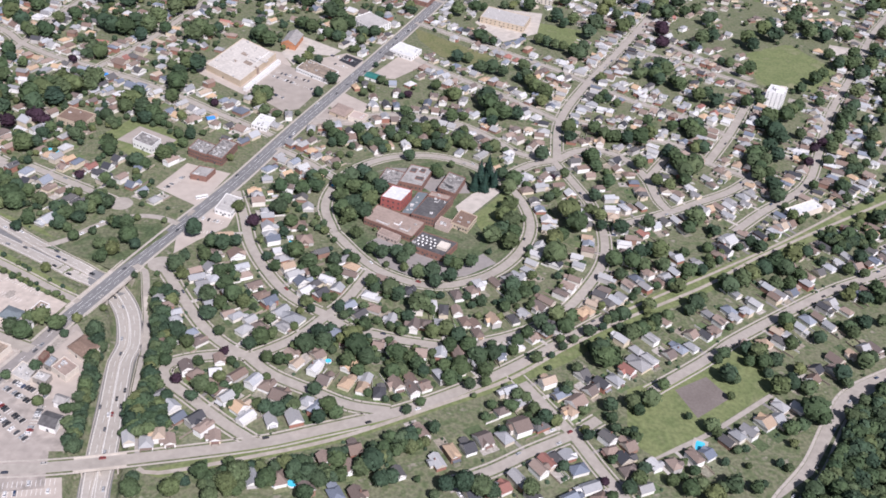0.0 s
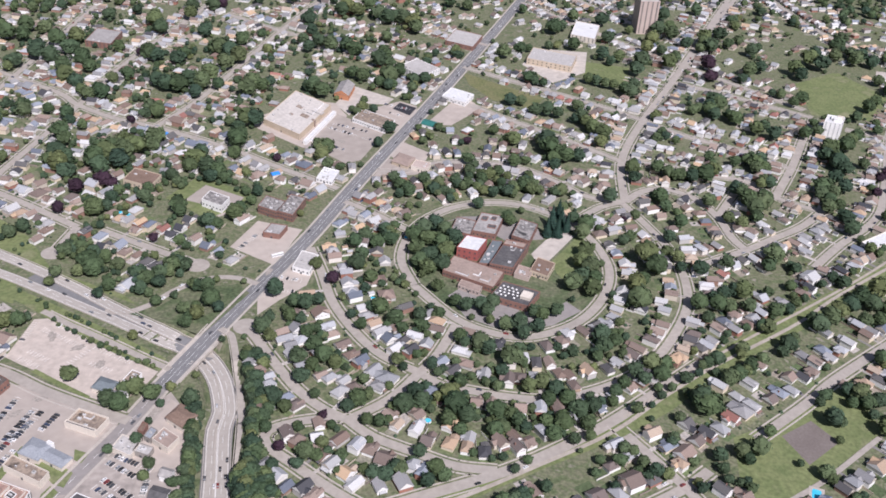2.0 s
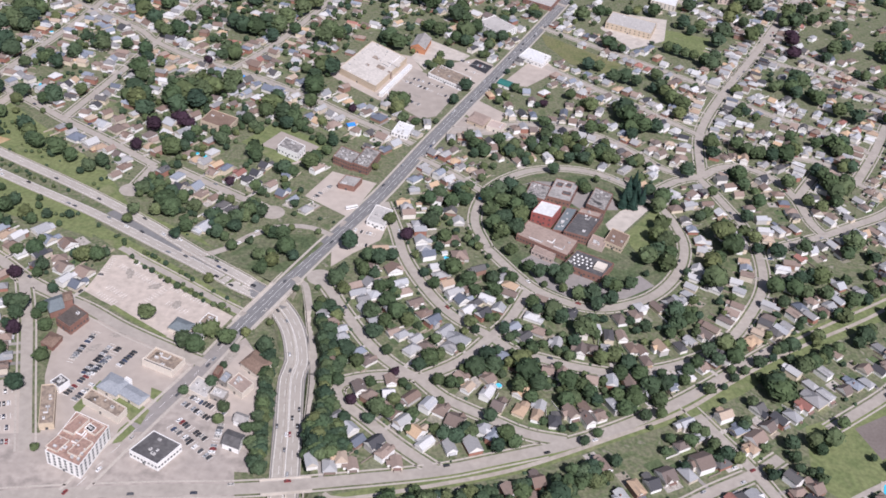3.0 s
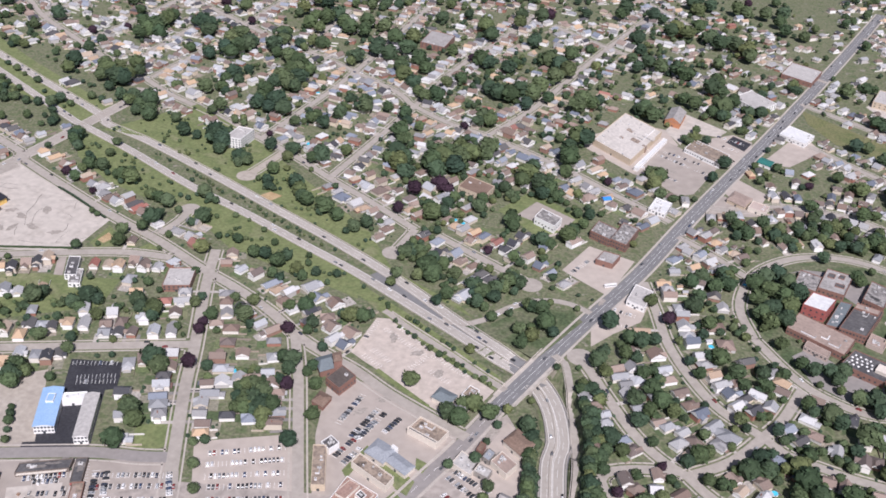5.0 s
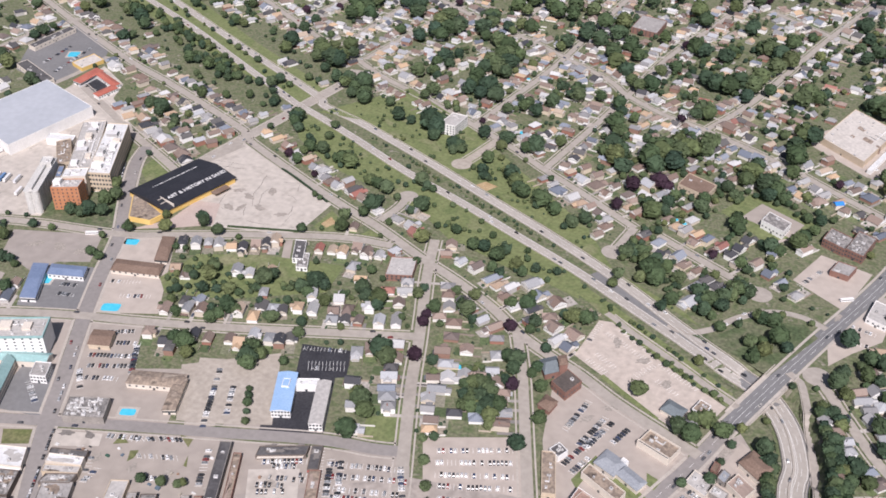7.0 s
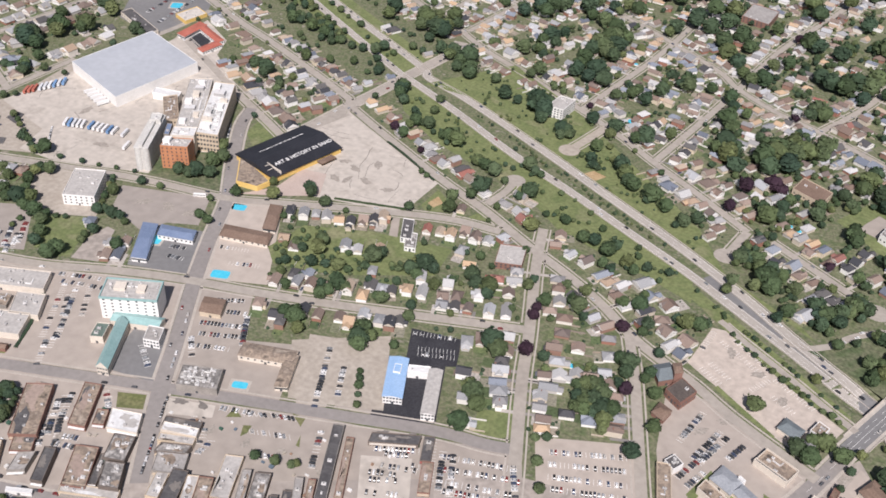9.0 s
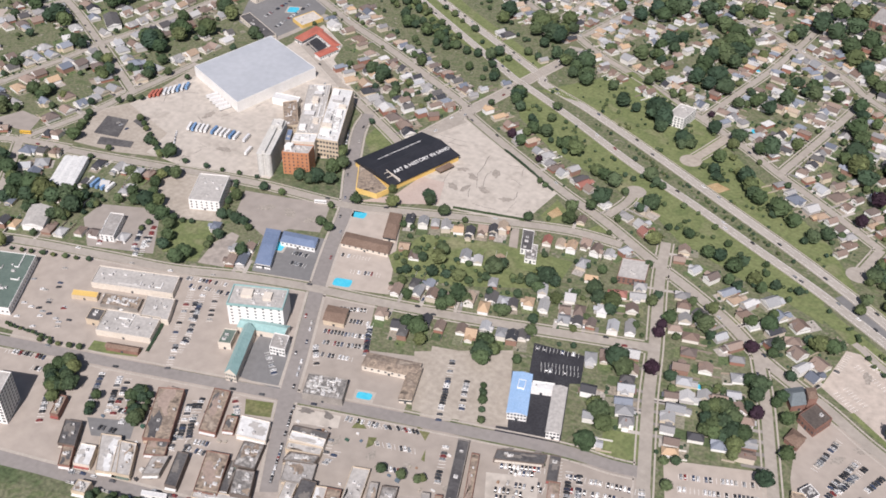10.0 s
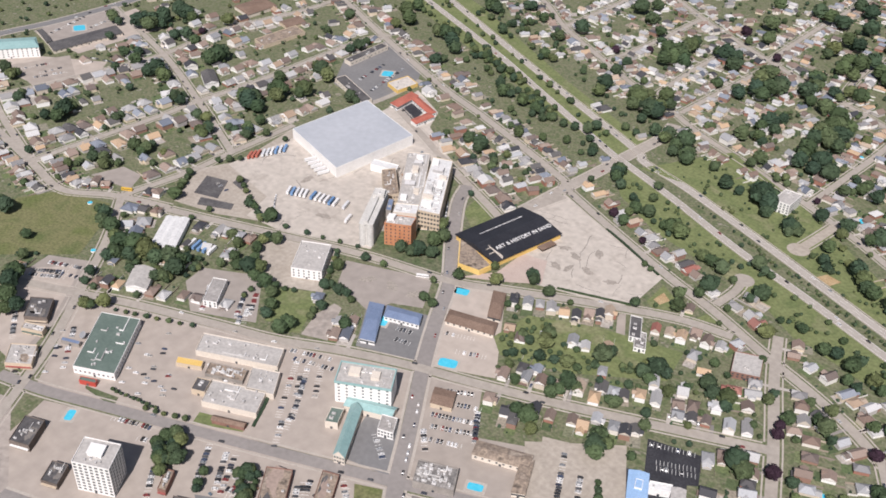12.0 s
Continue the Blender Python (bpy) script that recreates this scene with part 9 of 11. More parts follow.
stand([(155, 546, 0.9), (104, 562, 0.9), (102, 558, 0.8), (115, 539, 0.7), (134, 546, 1.2), (135, 534, 0.9), (137, 525, 0.7), (267, 588, 1.5), (278, 596, 1.3), (290, 592, 1.2), (287, 563, 1.9), (292, 558, 1.5), (275, 549, 1.1), (266, 544, 1.1), (322, 614, 1.4), (324, 605, 1.0), (346, 633, 1.4), (353, 641, 1.1), (207, 537, 1.1), (210, 532, 0.9), (289, 615, 1.0), (316, 660, 1.1), (44, 521, 0.7), (48, 534, 0.7), (66, 546, 1.0), (62, 533, 1.0), (72, 544, 0.9), (78, 533, 1.0), (74, 526, 0.7), (86, 525, 1.2)])
stand([(94, 524, 0.9), (80, 521, 0.7), (-12, 520, 0.6), (-3, 528, 0.7), (31, 552, 1.0), (79, 594, 0.8), (-8, 493, 1.0), (-2, 496, 0.8), (56, 509, 0.7), (-16, 483, 0.7), (31, 450, 1.6), (42, 449, 1.5), (20, 450, 1.1), (50, 448, 1.1), (75, 454, 1.2), (1, 455, 0.5), (13, 442, 0.7), (116, 513, 0.9), (114, 519, 0.7), (150, 516, 0.9), (149, 524, 0.7), (148, 476, 1.1), (141, 467, 1.0), (153, 487, 0.9), (171, 479, 0.9), (129, 458, 0.7)])
stand([(-170, 735, 1.1), (-198, 573, 0.6), (-151, 558, 0.7), (-176, 521, 0.9), (102, 886, 0.6), (-522, 574, 1.0), (-525, 585, 0.8), (-458, 602, 1.0), (-778, 755, 1.0), (-732, 732, 0.8), (-636, 920, 0.7), (-497, 1235, 1.1), (-441, 1450, 1.6), (-443, 1029, 0.9), (-421, 876, 1.6), (-412, 874, 1.2), (-442, 858, 1.6), (-445, 818, 1.2), (-342, 780, 0.9), (-263, 961, 0.9), (-164, 1657, 1.4), (125, 472, 0.6)], "copper")
stand([(-1549, 705, 1.8), (-1536, 704, 1.2), (-1509, 717, 2.2), (-1490, 721, 2.0), (-1504, 736, 1.8), (-1501, 753, 2.1), (-1487, 738, 1.5), (-1502, 782, 2.2), (-1488, 781, 2.1), (-1474, 780, 1.5), (-1431, 808, 1.7), (-1432, 738, 1.7), (-1410, 734, 1.4), (-1443, 727, 1.4), (-1347, 720, 2.2), (-1347, 707, 1.9), (-1348, 730, 1.9), (-1365, 642, 2.2), (-1347, 637, 1.8), (-1373, 635, 1.6), (-1294, 613, 1.5), (-1283, 613, 1.2), (-1293, 625, 1.0), (-1354, 506, 2.0), (-1348, 492, 1.5), (-1363, 487, 1.2), (-1364, 516, 1.5), (-1359, 520, 1.2), (-1301, 537, 1.2), (-1302, 545, 1.0)])
stand([(-1357, 595, 1.0), (-1416, 616, 1.1), (-1412, 643, 1.6), (-1444, 649, 1.4), (-1431, 661, 1.4), (-1503, 668, 1.1), (-1206, 581, 1.4), (-1205, 591, 1.4), (-1199, 579, 1.2), (-1241, 604, 1.2), (-1228, 607, 1.2), (-1216, 658, 2.2), (-1222, 672, 2.0), (-1237, 668, 1.5), (-1203, 660, 1.7), (-1222, 703, 1.7), (-1231, 716, 1.5), (-1168, 617, 1.2), (-1194, 611, 0.9), (-1179, 644, 1.2), (-1154, 630, 0.9), (-1231, 513, 1.4), (-1217, 517, 1.4), (-1216, 510, 1.1), (-1223, 529, 0.9), (-1503, 520, 1.6), (-1484, 516, 1.4), (-1486, 525, 1.1), (-1422, 490, 1.3), (-1433, 500, 1.0)])
stand([(-1199, 526, 0.9), (-1184, 611, 0.9), (-1307, 432, 0.9), (-1379, 552, 0.8), (-1218, 708, 2.0), (-1209, 696, 1.7), (-1247, 735, 1.5), (-1221, 782, 2.1), (-1239, 789, 1.3), (-1205, 775, 1.8), (-1196, 729, 2.0), (-1195, 719, 1.5), (-1221, 663, 2.2), (-1241, 675, 1.5), (-1206, 667, 1.4), (-1328, 940, 1.5), (-1244, 871, 1.6), (-1245, 856, 1.4), (-1249, 892, 1.1), (-1278, 1004, 2.2), (-1254, 983, 2.0), (-1281, 1032, 1.8), (-1200, 980, 1.7), (-1186, 981, 2.0), (-1162, 964, 2.2), (-1147, 952, 1.6), (-1158, 995, 1.1), (-1142, 907, 1.6), (-1140, 921, 1.1), (-1119, 942, 0.8)])
stand([(-1262, 962, 1.4), (-1206, 1107, 2.1), (-1193, 1104, 1.8), (-1143, 1051, 1.4), (-1024, 895, 1.5), (-1041, 912, 1.3), (-977, 771, 1.6), (-960, 770, 1.8), (-958, 763, 1.3), (-1008, 769, 0.9), (-1173, 621, 1.4), (-1165, 611, 1.1), (-1154, 630, 0.9), (-1129, 636, 0.7), (-1146, 756, 1.5), (-1136, 755, 1.0), (-1314, 882, 1.1), (-1114, 404, 1.6), (-1100, 397, 1.2), (-1140, 413, 1.4), (-1134, 405, 1.2), (-1153, 415, 1.0), (-1084, 393, 1.8), (-1071, 399, 1.9), (-1056, 400, 1.9), (-1063, 387, 1.5), (-1077, 381, 1.4), (-1078, 374, 1.2), (-1071, 405, 1.6), (-1043, 400, 1.5)])
stand([(-1056, 406, 1.3), (-1050, 418, 1.0), (-1034, 409, 1.7), (-1016, 401, 1.7), (-1023, 413, 1.3), (-1023, 419, 1.1), (-1017, 389, 1.1), (-1022, 384, 1.1), (-1071, 351, 1.0), (-1063, 340, 0.8), (-1023, 333, 1.3), (-1032, 320, 1.1), (-1029, 323, 0.9), (-1049, 377, 0.9), (-1025, 473, 1.0), (-1010, 468, 1.0), (-995, 451, 1.1), (-982, 444, 1.1), (-972, 448, 1.5), (-964, 455, 1.3), (-958, 443, 1.1), (-945, 444, 1.3), (-929, 437, 1.2), (-917, 426, 1.1), (-911, 415, 1.0), (-997, 487, 1.0), (-990, 474, 1.1), (-981, 463, 0.9), (-1110, 303, 1.7), (-1102, 293, 1.7)])
stand([(-1086, 281, 1.7), (-1070, 280, 1.3), (-1074, 271, 1.1), (-1217, 355, 1.7), (-1229, 358, 1.3), (-1164, 344, 1.0), (-1137, 325, 1.0), (-1055, 520, 1.0), (-1020, 518, 1.4), (-997, 437, 0.9), (-987, 496, 1.2), (-996, 493, 1.0), (-1121, 481, 1.3), (-1064, 1129, 2.0), (-1043, 1254, 2.2), (-1009, 1227, 1.8), (-1031, 1282, 1.6), (-963, 1173, 1.2), (-979, 1199, 1.5), (-958, 1075, 1.4), (-954, 1042, 1.6), (-915, 1045, 1.1), (-942, 996, 2.1), (-939, 977, 1.5), (-891, 991, 2.0), (-888, 973, 1.7), (-873, 987, 1.7), (-857, 972, 2.0), (-870, 1022, 1.8), (-855, 1004, 1.5)])
stand([(-889, 1014, 1.3), (-923, 1146, 2.2), (-919, 1125, 2.2), (-921, 1174, 2.2), (-925, 1197, 1.7), (-904, 1127, 1.9), (-889, 1193, 1.4), (-872, 1184, 2.2), (-859, 1183, 2.0), (-854, 1164, 1.7), (-843, 1103, 1.3), (-876, 1259, 1.2), (-856, 1279, 1.8), (-875, 1330, 2.2), (-900, 1413, 2.0), (-804, 1141, 2.2), (-785, 1126, 2.2), (-798, 1113, 2.1), (-781, 1151, 1.9), (-813, 1098, 1.6), (-748, 1151, 2.2), (-746, 1174, 1.9), (-751, 1193, 1.7), (-843, 1423, 2.2), (-821, 1413, 2.2), (-801, 1404, 2.2), (-771, 1348, 2.2), (-752, 1340, 2.1), (-774, 1305, 2.1), (-776, 1290, 1.5)])
stand([(-740, 1250, 2.0), (-723, 1243, 1.7), (-763, 1412, 2.2), (-787, 1478, 2.2), (-808, 1488, 2.2), (-745, 1040, 1.7), (-734, 1031, 1.5), (-732, 996, 1.2), (-748, 1008, 1.0), (-822, 938, 1.4), (-801, 920, 1.4), (-776, 900, 1.6), (-797, 907, 1.2), (-794, 993, 1.0), (-717, 957, 1.6), (-721, 944, 1.2), (-685, 996, 1.7), (-684, 979, 1.4), (-691, 1043, 1.7), (-692, 1061, 2.0), (-672, 1044, 1.7), (-683, 1089, 2.0), (-713, 1173, 1.1), (-818, 828, 1.5), (-814, 816, 1.3), (-851, 919, 0.9), (-882, 871, 0.9), (-869, 857, 0.9), (-711, 1132, 1.6)])
stand([(-1433, 764, 0.9), (-993, 1104, 1.1), (-960, 1136, 1.1), (-892, 1284, 1.5), (-822, 1232, 1.2)], "copper")
stand([(56, 1446, 2.2), (70, 1463, 1.6), (89, 1509, 1.9), (132, 1497, 2.2), (17, 1361, 1.2), (-19, 1327, 2.0), (5, 1350, 1.7), (46, 1377, 1.2), (58, 1381, 1.2), (82, 1382, 1.8), (134, 1422, 1.8), (120, 1349, 2.0), (130, 1330, 1.4), (143, 1345, 1.8), (172, 1472, 1.3), (215, 1474, 2.2), (233, 1545, 2.2), (201, 1433, 1.9), (233, 1455, 2.2), (232, 1480, 2.2), (208, 1388, 1.5), (188, 1393, 1.8), (212, 1335, 2.1), (224, 1360, 1.8), (173, 1333, 2.2), (161, 1298, 2.0), (180, 1357, 1.5), (94, 1257, 1.4), (104, 1251, 1.4), (115, 1244, 1.4)])
stand([(126, 1242, 1.4), (139, 1223, 1.9), (145, 1216, 1.9), (152, 1246, 1.6), (15, 1243, 1.6), (22, 1236, 1.3), (33, 1233, 1.2), (-11, 1164, 1.5), (3, 1165, 1.3), (20, 1135, 1.7), (34, 1139, 1.8), (47, 1134, 1.5), (73, 1159, 1.5), (74, 1125, 1.7), (80, 1111, 1.7), (86, 1096, 1.7), (98, 1084, 1.7), (93, 1060, 1.4), (67, 1123, 1.2), (30, 1043, 2.2), (33, 1029, 2.1), (24, 1049, 1.6), (-8, 1047, 1.6), (-15, 1053, 1.2), (-8, 990, 1.6), (-31, 1072, 1.2), (-58, 991, 1.3), (-51, 978, 1.1), (43, 1024, 1.6), (51, 1012, 1.8)])
stand([(64, 1016, 1.6), (36, 1008, 1.4), (-81, 1307, 1.4), (-85, 1327, 1.4), (249, 1425, 1.6), (256, 1438, 1.3), (284, 1413, 2.2), (276, 1433, 1.9), (251, 1201, 2.2), (240, 1180, 1.6), (227, 1185, 1.3), (244, 1165, 1.6), (170, 1152, 1.3), (170, 1103, 1.2), (161, 1085, 1.2), (184, 1084, 1.0), (307, 1467, 2.2), (293, 1593, 1.7), (281, 1451, 2.2), (253, 1429, 1.2), (268, 1409, 1.5), (313, 1437, 1.6), (333, 1456, 1.6), (343, 1411, 1.9), (354, 1427, 1.6), (321, 1326, 2.1), (340, 1342, 1.8), (306, 1300, 1.4), (389, 1347, 2.1), (393, 1327, 1.8)])
stand([(422, 1391, 2.2), (434, 1373, 2.2), (436, 1419, 1.9), (478, 1456, 2.2), (494, 1486, 2.2), (465, 1417, 1.9), (490, 1402, 2.2), (502, 1417, 2.2), (495, 1438, 1.6), (514, 1399, 1.9), (545, 1420, 2.0), (550, 1410, 1.6), (358, 1227, 1.4), (372, 1241, 1.7), (348, 1253, 1.4), (338, 1259, 1.1), (254, 1196, 1.9), (243, 1193, 1.6), (267, 1155, 1.8), (262, 1171, 1.3), (219, 1177, 1.3), (287, 1127, 1.8), (299, 1139, 1.6), (306, 1116, 1.8), (167, 1152, 1.0), (174, 1095, 1.0), (346, 1127, 1.6), (366, 1141, 1.3), (368, 1167, 1.1), (365, 1085, 1.8)])
stand([(354, 1067, 1.7), (363, 1047, 2.0), (367, 1033, 1.7), (388, 1099, 1.8), (399, 1118, 1.6), (409, 1128, 1.8), (348, 1008, 1.7), (354, 989, 1.6), (321, 967, 1.6), (328, 956, 1.4), (332, 990, 1.2), (335, 945, 1.4), (428, 1193, 1.4), (455, 1228, 1.7), (472, 1252, 1.5), (450, 1182, 1.1), (443, 1155, 1.4), (500, 1329, 1.5), (512, 1303, 1.8), (522, 1296, 1.8), (537, 1320, 1.5), (534, 1270, 1.5), (552, 1305, 1.8), (501, 1197, 2.0), (472, 1130, 1.6), (459, 1110, 1.3), (487, 1158, 1.4), (546, 1236, 1.8), (439, 1059, 1.3), (426, 1049, 1.3)])
stand([(395, 1055, 1.3), (384, 996, 1.0), (270, 1037, 1.9), (274, 1024, 1.4), (264, 1021, 1.4), (234, 958, 1.6), (272, 988, 1.4), (262, 986, 1.2), (217, 1030, 0.9), (163, 1001, 1.1), (175, 990, 1.4), (187, 987, 1.6), (200, 990, 1.4), (216, 1044, 1.2), (198, 936, 1.3), (252, 937, 2.2), (241, 922, 1.7), (208, 1006, 1.2), (628, 1558, 2.2), (653, 1580, 2.2), (600, 1522, 1.7)])
stand([(-60, 1041, 0.9), (268, 1300, 1.4), (268, 1341, 1.8), (271, 1364, 1.5), (262, 1296, 1.7), (403, 1022, 1.2), (387, 984, 1.2), (256, 1055, 0.7)], "copper")
stand([(523, 1263, 1.8), (537, 1283, 1.5), (547, 1239, 2.2), (563, 1254, 2.2), (565, 1236, 2.2), (545, 1212, 2.0), (559, 1208, 2.0), (561, 1191, 2.2), (559, 1174, 2.0), (547, 1162, 1.7), (571, 1186, 2.2), (568, 1165, 1.7), (462, 1112, 1.9), (452, 1089, 1.6), (472, 1120, 1.3), (437, 1050, 1.8), (424, 1027, 1.5), (411, 994, 1.2), (438, 998, 1.5), (441, 983, 1.2), (433, 980, 1.2), (483, 1066, 1.6), (471, 1041, 1.5), (469, 1024, 1.3), (514, 1123, 1.6), (519, 1069, 1.3), (516, 1051, 1.0), (520, 1025, 1.5), (511, 1023, 1.3), (609, 1379, 1.6)])
stand([(615, 1335, 1.6), (604, 1325, 1.3), (573, 1345, 1.9), (577, 1372, 1.6), (533, 1311, 1.5), (537, 1337, 1.9), (503, 1291, 1.8), (520, 1159, 0.8), (491, 1090, 1.1), (490, 1120, 1.1), (533, 1174, 1.4), (538, 1167, 1.4), (595, 1255, 1.8), (593, 1282, 1.2), (486, 1024, 0.6), (498, 1001, 1.1), (456, 1002, 1.0), (543, 1098, 1.1), (482, 1095, 0.9), (610, 1434, 2.2), (636, 1432, 2.2), (657, 1428, 2.0), (634, 1466, 2.1), (665, 1477, 2.1)])
stand([(417, 1040, 1.1)], "copper")
stand([(-383, 648, 0.44), (-377, 642, 0.36), (-368, 637, 0.40), (-361, 634, 0.48), (-352, 628, 0.36), (-344, 624, 0.56), (-335, 619, 0.56), (-327, 616, 0.40), (-318, 612, 0.48), (-310, 607, 0.36), (-301, 604, 0.44), (-294, 603, 0.56), (-288, 600, 0.40)])
stand([(-281, 707, 1.1), (-265, 687, 1.5), (-272, 667, 1.2), (-310, 681, 0.9), (-257, 679, 1.0)])
stand([(-461, 461, 0.7), (-455, 466, 0.7), (-450, 442, 0.9), (-438, 422, 0.9), (-400, 484, 1.3), (-397, 516, 1.0), (-409, 547, 1.0), (-363, 435, 0.6), (-431, 410, 0.7)])
# single trees that stand out
grove([(-528, 574), (-508, 534), (-428, 539), (-459, 603), (-169, 738), (-177, 523), (-151, 559)], 1.1, "copper")
grove([(-618, 477), (-533, 524), (-496, 534), (-437, 563), (-517, 470), (-510, 440)], 1.7)
grove([(-877, 572), (-877, 593), (-874, 605), (-889, 621), (-866, 577)], 1.35)
grove([(128, 607), (136, 596)], 1.9)
stand([(28, 863, 1.7), (23, 846, 1.4), (36, 882, 1.5), (43, 858, 1.3), (33, 846, 1.5), (38, 870, 1.4)], "conifer")
# large garden and street trees
grove([(-541, 1093), (-504, 1068), (-489, 1091), (-398, 1111), (-385, 1125), (-362, 1104), (-354, 1174), (-334, 1141), (-319, 1137), (-424, 1058), (-418, 1025), (-483, 973), (-447, 924), (-439, 934), (-433, 957), (-409, 935), (-310, 1041), (-220, 989), (-211, 962), (-262, 1007), (-395, 961), (-378, 929), (-309, 949), (-309, 994), (-361, 978), (-371, 858), (-368, 871), (-311, 855), (-279, 833)], 1.4)
grove([(-376, 743), (-378, 722), (-309, 738), (-300, 735), (-212, 708), (-178, 785), (-142, 804), (-105, 813), (-98, 799), (-82, 802), (-75, 788), (-85, 765), (-89, 851), (-117, 905), (-119, 886), (-127, 916), (-52, 935), (-70, 937), (-87, 926)], 1.4)
grove([(-216, 646), (-212, 655), (-203, 641), (-179, 622), (-171, 597), (-166, 621), (-158, 617), (-153, 623), (-218, 595), (-217, 607), (-191, 569), (-184, 562), (-180, 568), (-205, 533), (-202, 518), (-199, 498), (-189, 477), (-187, 489), (-151, 515), (-160, 511), (-155, 504), (-127, 567), (-119, 562), (-122, 554), (-89, 581), (-84, 571), (-65, 576), (-54, 569), (-49, 561), (-73, 577)], 1.4)
grove([(-30, 569), (-24, 565), (-13, 569), (-7, 562), (2, 568), (-36, 651), (-42, 640), (-20, 623), (-14, 612), (-85, 512), (-86, 505), (-63, 510), (-59, 502), (-68, 504), (-107, 505), (-101, 502), (-116, 501), (-95, 513), (-307, 553), (-297, 549), (-291, 569), (-278, 564), (-248, 561), (-117, 428), (-112, 436), (-78, 446), (-69, 444), (-36, 455), (-29, 461), (-173, 414), (-150, 418), (-61, 440)], 1.4)
grove([(15, 601), (21, 587), (42, 589), (51, 582), (36, 576), (44, 671), (68, 672), (76, 664), (61, 653), (95, 725), (101, 715), (97, 701), (105, 640), (97, 630), (86, 629), (152, 741), (145, 729), (184, 648), (190, 655), (172, 631), (197, 658), (221, 679), (272, 748), (253, 727), (284, 733), (304, 755), (318, 767), (230, 600), (224, 591), (258, 619), (263, 608), (254, 632)], 1.4)
grove([(106, 558), (72, 543), (66, 531), (80, 540), (48, 529), (88, 519), (115, 512), (142, 546), (136, 532), (152, 524), (147, 554), (144, 482), (138, 472), (199, 488), (212, 495), (212, 479), (231, 493), (189, 475), (264, 555), (279, 582), (281, 557), (295, 569), (290, 611), (295, 597), (351, 636), (359, 646), (342, 687), (365, 732), (378, 744), (272, 543)], 1.4)
grove([(-5, 860), (57, 830), (61, 844), (60, 778), (66, 792), (53, 747), (89, 920), (36, 1046), (28, 1033), (146, 928), (139, 932), (163, 883), (152, 850), (111, 805), (154, 802), (192, 806), (107, 839), (194, 934), (206, 944), (252, 938), (258, 928), (245, 919), (248, 838), (240, 827), (269, 1035), (163, 999), (175, 993), (188, 992), (234, 1179), (248, 1153), (264, 1178), (205, 1179), (291, 1135), (304, 1118)], 1.4)
grove([(369, 1047), (393, 1090), (369, 1015), (349, 983), (349, 1041), (350, 1079), (333, 895), (330, 915), (414, 1030), (409, 931), (437, 1079), (127, 1211), (143, 1226), (117, 1227), (161, 1282), (98, 1242), (319, 1312), (332, 1337), (369, 1328), (474, 1406), (495, 1424), (520, 1420), (531, 1401), (497, 1306), (516, 1234), (411, 836), (429, 872), (387, 831), (514, 1311), (381, 1290), (381, 1251)], 1.5)
grove([(-948, 824), (-992, 891), (-968, 886), (-819, 927), (-836, 935), (-876, 971), (-667, 868), (-681, 881), (-665, 880), (-709, 893), (-782, 911), (-931, 1109), (-915, 1131), (-806, 1175), (-824, 1189), (-705, 1032), (-681, 1007), (-691, 1041), (-695, 1080), (-670, 1053), (-661, 1019), (-664, 995), (-741, 1216), (-701, 1203), (-741, 1165), (-651, 984), (-667, 1096), (-583, 1009), (-590, 1042)], 1.5)
grove([(-652, 1246), (-631, 1234), (-610, 1223), (-594, 1163), (-605, 1275), (-584, 1263), (-556, 1208), (-562, 1182), (-635, 1309), (-663, 1292), (-583, 1126), (-519, 1045), (-555, 885), (-567, 894), (-541, 875), (-596, 848), (-596, 862), (-557, 821), (-547, 810), (-510, 788), (-532, 795), (-559, 987), (-512, 1106), (-489, 1081), (-487, 1121), (-479, 1033), (-491, 1202), (-445, 1126), (-438, 1150), (-433, 1110)], 1.6)
grove([(-430, 1175), (-397, 1134), (-394, 1156), (-378, 1142), (-377, 1109), (-385, 1266), (-363, 1235), (-361, 1195), (-487, 961), (-472, 938), (-473, 961), (-484, 917), (-441, 941), (-429, 929), (-433, 901), (-418, 910), (-423, 890), (-395, 958), (-404, 976), (-308, 1045), (-297, 1028), (-315, 1049), (-224, 994), (-217, 970), (-213, 990), (-260, 1010), (-261, 992), (-337, 954), (-336, 926), (-350, 932)], 1.6)
grove([(-312, 975), (-299, 946), (-268, 1384), (-250, 1370), (-285, 1449), (-275, 1495), (-216, 1280), (-231, 1281), (-236, 1440), (-219, 1438), (-201, 1412), (-180, 1270), (-189, 1279), (-152, 1479), (-167, 1578), (-135, 1612), (-110, 1613), (-229, 1157), (-238, 1170), (-185, 1182), (-165, 1184), (-376, 720), (-372, 732), (-353, 731), (-310, 734)], 1.5)
grove([(-525, 468), (-523, 476), (-509, 462), (-443, 514), (-435, 510), (-440, 500), (-439, 523), (-428, 499), (-428, 514), (-438, 567), (-439, 558), (-498, 603), (-489, 597), (-533, 521), (-525, 520), (-616, 473), (-614, 465), (-213, 710), (-217, 698), (-186, 690), (-178, 677), (-193, 703), (-170, 669), (-159, 628), (-153, 620), (-159, 610), (-205, 665), (-216, 652)], 1.35)
grove([(-1067, 386), (-1064, 400), (-1045, 394), (-1039, 406), (-1038, 418), (-1059, 415), (-1000, 460), (-968, 439), (-955, 448), (-887, 418), (-887, 408), (-715, 540), (-709, 549), (-693, 545), (-663, 563), (-627, 574), (-669, 514), (-588, 588), (-562, 573), (-670, 465), (-500, 600), (-490, 615), (-439, 620), (-431, 633), (-704, 796), (-693, 788), (-765, 838)], 1.35)
